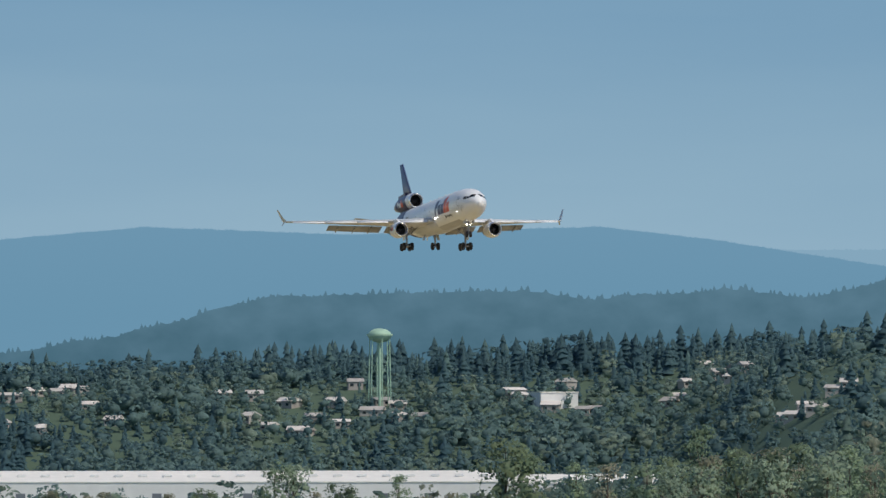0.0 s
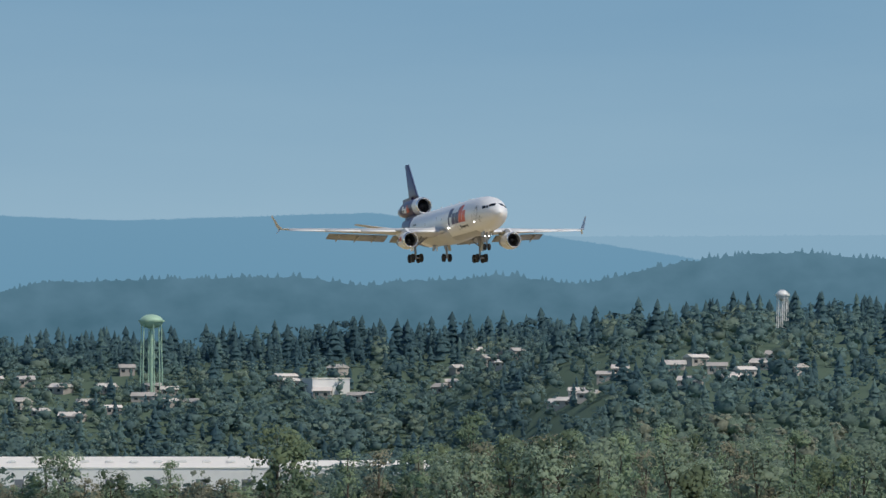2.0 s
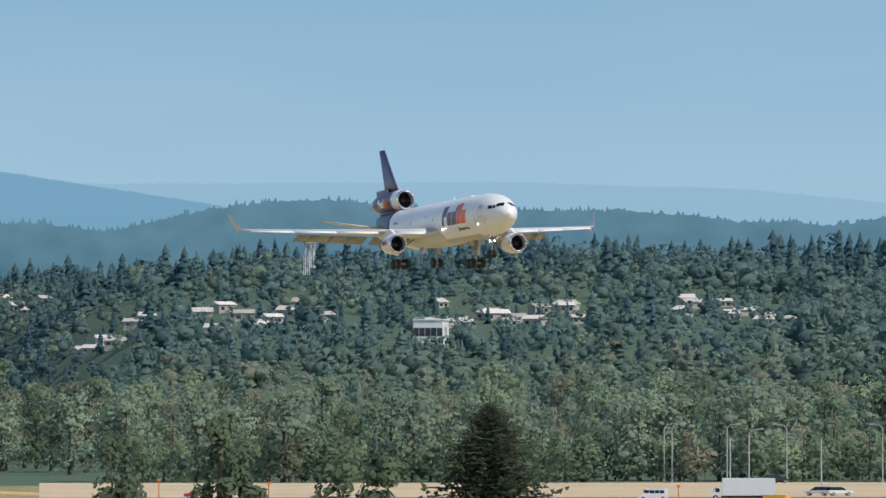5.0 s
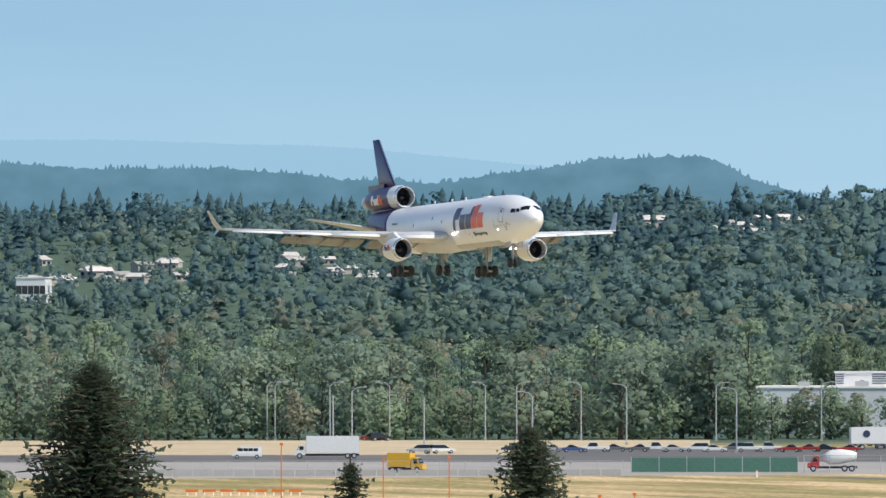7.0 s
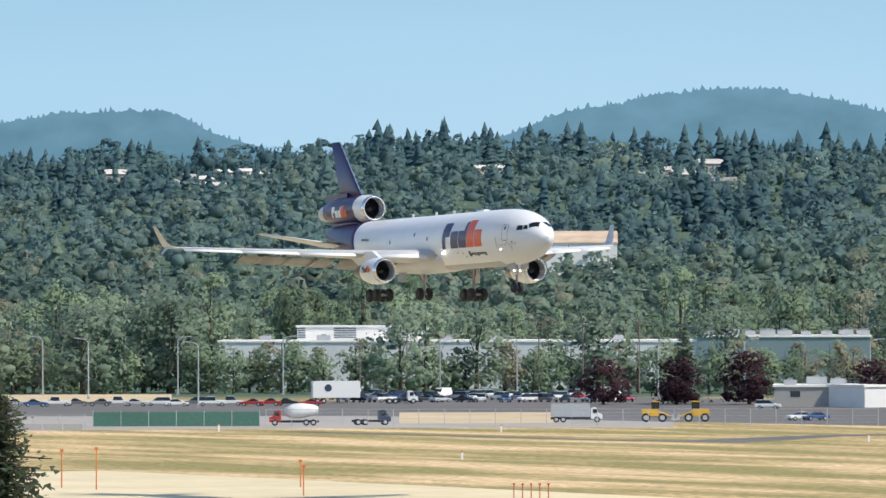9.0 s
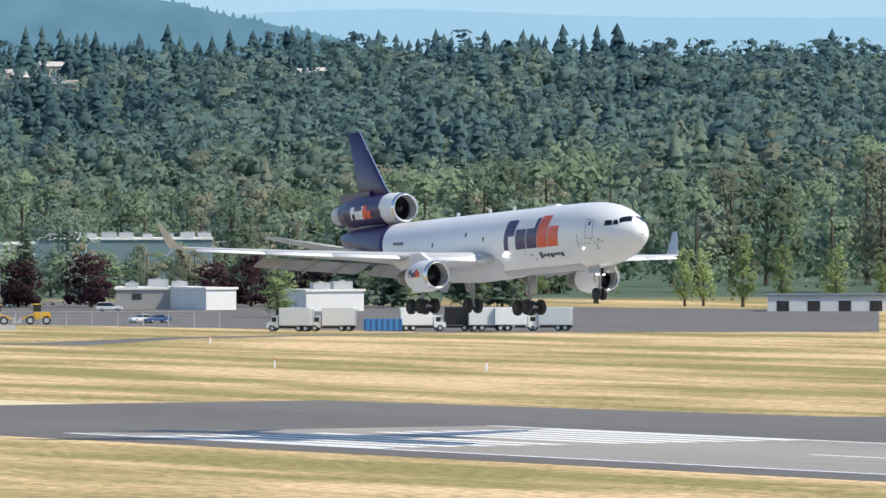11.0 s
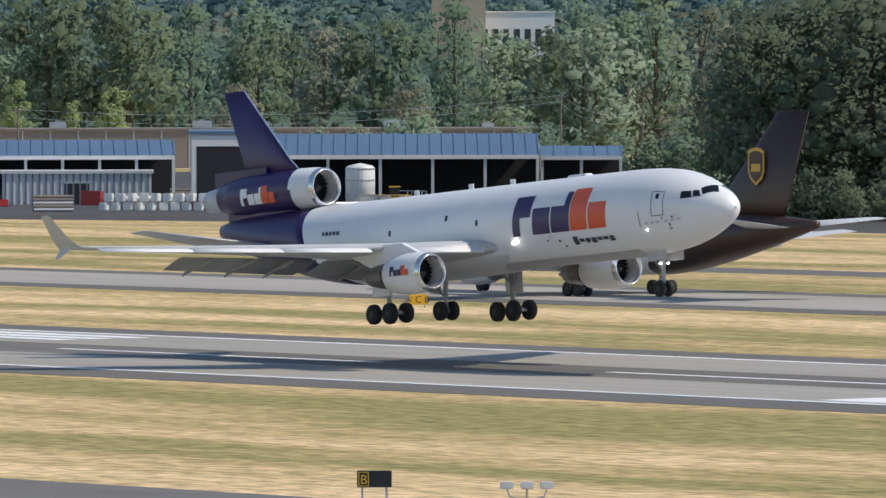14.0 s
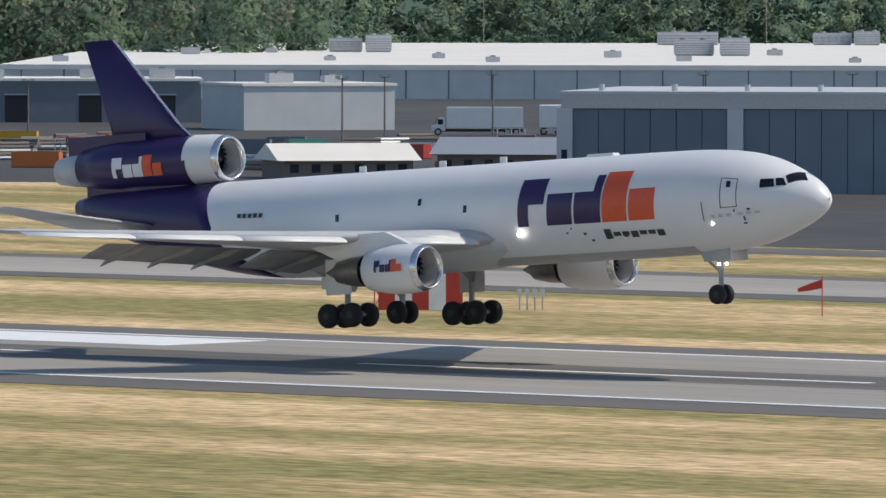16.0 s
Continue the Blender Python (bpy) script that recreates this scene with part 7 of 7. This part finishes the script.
def utility_pole(b, r, h, cross=1, steel=False):
    ob = tagged(empty("utility_pole", place_at(b, r)), "weathered utility pole with crossarms above the trees", "utility pole", "poles along the road")
    bm = bmesh.new()
    tube(bm, (0, 0, 0), (0, 0, h), 0.17, 0.11, 8)
    part("pole", bm, GALV if steel else WOODPOLE, ob)
    for k in range(cross):
        c = piece(ob, "crossarm", WOODPOLE, -1.2, -0.08, h - 0.6 - k * 1.2, 1.2, 0.08, h - 0.42 - k * 1.2)
        for x in (-1.0, -0.4, 0.4, 1.0):
            piece(c, "insulator", GALV, x - 0.06, -0.06, h - 0.42 - k * 1.2, x + 0.06, 0.06, h - 0.2 - k * 1.2)
    return polar(b, r, h - 0.3)


def wire(a, b, sag=1.0):
    """An overhead cable that sags between two points."""
    bm = bmesh.new()
    pts = [a.lerp(b, k / 12) - Vector((0, 0, sag * 4 * (k / 12) * (1 - k / 12))) for k in range(13)]
    across = Vector((0, 0, 1)).cross(b - a).normalized() * 0.035
    up = Vector((0, 0, 0.035))
    loft(bm, [[p + across, p + up, p - across, p - up] for p in pts])
    tagged(part("overhead_wire", bm, GALV), "thin overhead cable sagging between poles", "cable", "overhead wires")


poles = [utility_pole(*a) for a in ((-69.6, 1700, 10.5, 0, True), (-69.02, 1680, 10.5, 0, True), (-66.0, 1880, 11.5, 0), (-65.97, 1890, 11), (-65.7, 1890, 11.5), (-64.86, 1880, 12), (-64.58, 1880, 15.0), (-64.22, 1870, 15.6), (-62.2, 1750, 16), (-61.9, 1700, 14))]
wire(poles[6], poles[7])
wire(poles[7], poles[8], 2)
wire(poles[8], poles[9])
row = [utility_pole(*a) for a in ((-53.6, 1500, 11, 1), (-50.14, 1500, 13.2, 1), (-49.62, 1510, 10.8, 0), (-49.40, 1500, 11.5, 1), (-49.17, 1490, 12.9, 2), (-46.03, 1480, 13.5, 0), (-43.6, 2050, 18, 1), (-42.0, 2080, 21, 1), (-40.2, 2090, 22, 1), (-38.4, 2100, 24, 1))]
for a, c in zip(row, row[1:]):
    wire(a, c, 2.0)
    wire(a - Vector((0, 0, 1.3)), c - Vector((0, 0, 1.0)), 2.4)
for b, r, h in ((-41.1, 1060, 10.0), (-40.14, 1150, 9.5), (-40.83, 1200, 8.6), (-38.8, 1150, 9.5), (-37.85, 1150, 9.6), (-44.05, 1180, 9.0), (-43.1, 1200, 8.0)):
    ob = tagged(empty("yard_light", place_at(b, r)), "dark yard light pole with two heads", "lamp post", "yard lights")
    bm = bmesh.new()
    tube(bm, (0, 0, 0), (0, 0, h), 0.14, 0.1, 8)
    part("pole", bm, BROWNROOF, ob)
    for s in (-1, 1):
        piece(ob, "lamp_head", GALV, s * 0.55 - 0.3, -0.25, h - 0.1, s * 0.55 + 0.3, 0.25, h + 0.25)
    piece(ob, "bracket", BROWNROOF, -0.6, -0.05, h - 0.2, 0.6, 0.05, h - 0.1)


def lattice(b, r, w, h, name, label, mats):
    ob = tagged(empty(name, place_at(b, r)), label, "mast")
    n = int(h / 1.2)
    for k in range(n):
        z0, z1 = h * k / n, h * (k + 1) / n
        bm = bmesh.new()
        c = [(-w, -w), (w, -w), (w, w), (-w, w)]
        for i in range(4):
            (x0, y0), (x1, y1) = c[i], c[(i + 1) % 4]
            tube(bm, (x0, y0, z0), (x0, y0, z1), 0.05, n=5)
            tube(bm, (x0, y0, z0), (x1, y1, z1), 0.03, n=4)
            tube(bm, (x0, y0, z1), (x1, y1, z1), 0.03, n=4)
        part("section", bm, mats[(k // 2) % len(mats)], ob)
    return ob


lt = lattice(-45.68, 1400, 0.5, 20, "radio_mast", "slim grey lattice radio mast", [GALV])
gm = lattice(-40.86, 601, 0.35, 8.6, "guide_mast", "red and white lattice mast beside the runway", [REDPAINT, PAINT])
for z in (3.0, 5.6, 8.2):
    piece(gm, "antenna", REDPAINT if z > 8 else PAINT, -0.9, -0.5, z, 0.5, -0.3, z + 0.4)
hutr = tagged(empty("equipment_hut", place_at(-40.6, 594)), "red and white striped equipment hut by the runway", "hut")
for k in range(5):
    piece(hutr, "panel", REDPAINT if k % 2 == 0 else PAINT, -2.8 + k * 1.12, 0, 0, -2.8 + (k + 1) * 1.12 - 0.01, 2.6, 2.5)
piece(hutr, "roof", GALV, -2.9, -0.1, 2.5, 2.9, 2.7, 2.62)
fr = tagged(empty("meter_stand", place_at(-39.9, 594)), "grey pipe frame with meters by the runway", "frame")
for x in (-0.7, -0.2, 0.3, 0.8):
    piece(fr, "upright", GALV, x - 0.05, 0, 0, x + 0.05, 0.1, 1.5)
    piece(fr, "meter_box", PALEWALL, x - 0.16, -0.1, 0.9, x + 0.16, 0.0, 1.4)
fl = tagged(empty("flag_post", place_at(-38.04, 585)), "red marker flag on a thin post in the grass", "flag")
bm = bmesh.new()
tube(bm, (0, 0, 0), (0, 0, 2.6), 0.04)
part("post", bm, REDPAINT, fl)
bm = bmesh.new()
loft(bm, [[(-x, 0.05 * math.sin(x * 5) + o, 2.1 - 0.25 * x + 0.28 * s) for x, s in ((0, -1), (0, 1), (0.8, 0.8), (1.6, 0.3), (1.6, -0.5), (0.8, -0.9))] for o in (0, 0.03)])
part("cloth", bm, PAINTS["red"], fl, "bright red cloth")


def fence(b0, b1, r, h, green, step=0.16):
    ob = tagged(empty("chain_fence"), "green screened fence along the lot" if green else "chain-link fence with steel posts along the lot", "fence")
    n = max(int((b1 - b0) / step), 1)
    for k in range(n + 1):
        p = polar(b0 + (b1 - b0) * k / n, r)
        bm = bmesh.new()
        tube(bm, (p.x, p.y, 0), (p.x, p.y, h), 0.06, n=6)
        part("post", bm, GALV, ob)
        if k < n:
            q = polar(b0 + (b1 - b0) * (k + 1) / n, r)
            bm = bmesh.new()
            tube(bm, (p.x, p.y, h - 0.05), (q.x, q.y, h - 0.05), 0.03, n=4)
            if green:
                d = Vector((0, 0, 1)).cross(q - p).normalized() * 0.02
                loft(bm, [[p + Vector((0, 0, 0.15)) - d, p + Vector((0, 0, 0.15)) + d, p + Vector((0, 0, h - 0.2)) + d, p + Vector((0, 0, h - 0.2)) - d], [q + Vector((0, 0, 0.15)) - d, q + Vector((0, 0, 0.15)) + d, q + Vector((0, 0, h - 0.2)) + d, q + Vector((0, 0, h - 0.2)) - d]])
            else:
                m = 5
                for i in range(m):
                    z = 0.1 + (h - 0.2) * i / m
                    tube(bm, (p.x, p.y, z), (q.x, q.y, z), 0.012, n=3)
            part("screen" if green else "mesh", bm, material_screen if green else GALV, ob)


material_screen = material("faded_green_screen", (0.07, 0.17, 0.13), 0.85, vary=0.2, per=None)
fence(-67.7, -66.64, 1436, 2.6, True)
fence(-66.6, -62.7, 1440, 2.8, False)
fence(-70.6, -67.75, 1420, 2.2, False)
wl = tagged(empty("concrete_barrier"), "low pale concrete barrier along the perimeter road", "barrier")
for k in range(28):
    b = -71.4 + k * 0.13
    p, q = polar(b, 1408), polar(b + 0.122, 1408)
    d = (q - p).normalized().cross(Vector((0, 0, 1))) * 0.25
    bm = bmesh.new()
    loft(bm, [[p - d, p + d, p + d * 0.5 + Vector((0, 0, 0.95)), p - d * 0.5 + Vector((0, 0, 0.95))], [q - d, q + d, q + d * 0.5 + Vector((0, 0, 0.95)), q - d * 0.5 + Vector((0, 0, 0.95))]])
    part("block", bm, CONCRETE, wl)


# ---- airfield signs and lights ----
def sign(x, y, w, h, mat, text="", text_mat=None, label="", lift=0.25, stripes=False, turn=None):
    b = math.degrees(math.atan2(x, y))
    ob = tagged(empty("airfield_sign", place_at(b, math.hypot(x, y), 0, 0 if turn is None else turn)), label, "sign", "signs by the runway")
    pn = piece(ob, "panel", mat, -w / 2, 0, lift, w / 2, 0.25, lift + h, "", 0.02)
    for s in (-1, 1):
        piece(ob, "leg", GALV, s * w * 0.35 - 0.05, 0.06, -0.1, s * w * 0.35 + 0.05, 0.18, lift)
    if stripes:
        for k in range(4):
            bm = bmesh.new()
            x0 = -w / 2 + w * k / 4
            loft(bm, [[(x0, -0.012, lift + 0.02), (x0 + w / 8, -0.012, lift + 0.02), (x0 + w / 4, -0.012, lift + h - 0.02), (x0 + w / 8, -0.012, lift + h - 0.02)], [(x0, 0.0, lift + 0.02), (x0 + w / 8, 0.0, lift + 0.02), (x0 + w / 4, 0.0, lift + h - 0.02), (x0 + w / 8, 0.0, lift + h - 0.02)]])
            part("stripe", bm, BLACK, pn)
    if text:
        vs, fs = lettering(text, h * 0.95)
        x0, x1 = min(v.x for v in vs), max(v.x for v in vs)
        z0, z1 = min(v.y for v in vs), max(v.y for v in vs)
        bm = bmesh.new()
        nv = [bm.verts.new((v.x - (x0 + x1) / 2, -0.015, lift + h / 2 + v.y - (z0 + z1) / 2)) for v in vs]
        for f in fs:
            bm.faces.new([nv[i] for i in f])
        part("lettering", bm, text_mat, pn)
    return ob


sign(-629, 425, 1.9, 0.85, YELLOWPAINT, "C8 >", BLACK, "yellow taxiway sign with black characters")
sign(-579, 468, 1.5, 0.85, YELLOWPAINT, "< C 8", BLACK, "yellow taxiway sign with black characters")
sign(-693, 460, 1.1, 0.8, BROWN, "", None, "dark unlit back of a runway sign")
sign(-632, 462, 2.5, 0.8, BLACK, "", None, "wide black back of a runway sign")
sign(-690, 495, 1.7, 0.7, YELLOWPAINT, "", None, "yellow and black striped barrier board", 0.25, True)
sign(-422, 428, 1.05, 1.25, BLACK, "1", PAINT, "black distance sign with a white numeral", 0.1)
sg = sign(-334.35, 267.55, 1.65, 0.8, BLACK, "", None, "black taxiway sign with a yellow letter panel", 0.85)
for x0, x1, z0, z1 in ((-0.76, -0.72, 0.9, 1.6), (-0.31, -0.27, 0.9, 1.6), (-0.72, -0.31, 0.9, 0.94), (-0.72, -0.31, 1.56, 1.6)):
    piece(sg, "letter_frame", YELLOWPAINT, x0, -0.012, z0, x1, 0, z1)
vs, fs = lettering("B", 0.62)
bm = bmesh.new()
nv = [bm.verts.new((-0.68 + v.x, -0.016, 1.02 + v.y)) for v in vs]
for f in fs:
    bm.faces.new([nv[i] for i in f])
part("lettering", bm, YELLOWPAINT, sg)


def triple_light(b, r, z):
    ob = tagged(empty("approach_light", place_at(b, r)), "white three-headed airfield light on a thin stem", "light", "airfield lights")
    bm = bmesh.new()
    tube(bm, (0, 0, 0), (0, 0, z - 0.25), 0.06)
    part("stem", bm, GALV, ob)
    for x in (-0.95, 0.0, 0.95):
        bm = bmesh.new()
        tube(bm, (0, 0, z - 0.75), (x * 0.85, 0, z - 0.6), 0.035)
        tube(bm, (x * 0.85, 0, z - 0.62), (x, 0, z - 0.2), 0.035)
        part("arm", bm, GALV, ob)
        piece(ob, "lamp_head", PALEWALL, x - 0.32, -0.25, z - 0.22, x + 0.32, 0.25, z + 0.12, "", 0.05)


for b, r, z in ((-50.36, 426, 1.1), (-44.95, 387, 1.15), (-46.15, 384, 1.05)):
    triple_light(b, r, z)
mk = tagged(empty("marker_post", place_at(-58.48, 470)), "rusty marker post with a small side box", "post")
bm = bmesh.new()
tube(bm, (0, 0, 0), (0, 0, 3.3), 0.12, 0.12, 8)
part("post", bm, BROWNROOF, mk)
piece(mk, "side_box", CONCRETE, -1.0, -0.12, 2.95, -0.55, 0.12, 3.25)
piece(mk, "arm", GALV, -0.6, -0.03, 3.05, 0, 0.03, 3.12)
for b, r, h in ((-73.24, 1050, 10.0), (-72.54, 1050, 9.6), (-69.93, 1050, 9.2), (-69.28, 1080, 7.0), (-68.86, 1080, 7.2), (-67.68, 990, 4.4), (-66.36, 960, 3.0), (-66.38, 1000, 2.8), (-67.9, 1000, 4.0)):
    ob = tagged(empty("approach_mast", place_at(b, r)), "orange frangible approach light mast in the grass", "mast", "approach masts")
    bm = bmesh.new()
    tube(bm, (0, 0, 0), (0, 0, h), 0.09, 0.07, 6)
    part("pole", bm, PAINTS["orange"], ob)
    piece(ob, "lamp_head", PAINTS["orange"], -0.2, -0.15, h, 0.2, 0.15, h + 0.3)
for k in range(5):
    ob = tagged(empty("approach_mast", place_at(-65.02 + k * 0.055, 925)), "short orange approach light post before the runway", "mast", "approach masts")
    bm = bmesh.new()
    tube(bm, (0, 0, 0), (0, 0, 1.9), 0.06, 0.06, 6)
    part("pole", bm, REDPAINT, ob)
    piece(ob, "lamp_head", REDPAINT, -0.12, -0.1, 1.9, 0.12, 0.1, 2.05)
for k in range(7):
    ob = tagged(empty("approach_bar", place_at(-70.5 + k * 0.11, 1235)), "low orange and white barrier in the grass", "barrier", "low barriers")
    piece(ob, "beam", PAINTS["orange"], -0.9, -0.1, 0.5, 0.9, 0.1, 0.9)
    for x in (-0.6, 0.6):
        piece(ob, "leg", PAINT, x - 0.08, -0.2, 0, x + 0.08, 0.2, 0.5)
for b, r in ((-58.17, 927), (-62.76, 1290), (-66.9, 1390), (-65.1, 1380), (-62.35, 1120), (-61.0, 1100), (-65.35, 1160)):
    ob = tagged(empty("edge_marker", place_at(b, r)), "small white marker post in the dry grass", "marker", "grass markers")
    piece(ob, "post", PAINT, -0.14, -0.1, 0, 0.14, 0.1, 1.0, "", 0.03)
    piece(ob, "cap", PAINTS["orange"], -0.18, -0.13, 1.0, 0.18, 0.13, 1.15)


def motions():
    walk(jet, [(t, pose(x, 385.7, z, b, -p, h)) for t, x, z, p, b, h in JET_ROWS])
    times = [0.0, 4.0, 8.0, 12.0, 16.0]
    walk(moving_truck, [(t, place_at(-69.64 - 0.0602 * (t - 7), 1603, 0.03, 180)) for t in times])
    walk(moving_van, [(t, place_at(-70.15 - 0.029 * (t - 7), 1603, 0.03, 180)) for t in times])
    walk(yellow_truck, [(t, place_at(-69.13 + 0.0677 * (t - 7), 1436, 0.03, -20)) for t in times])


motions()
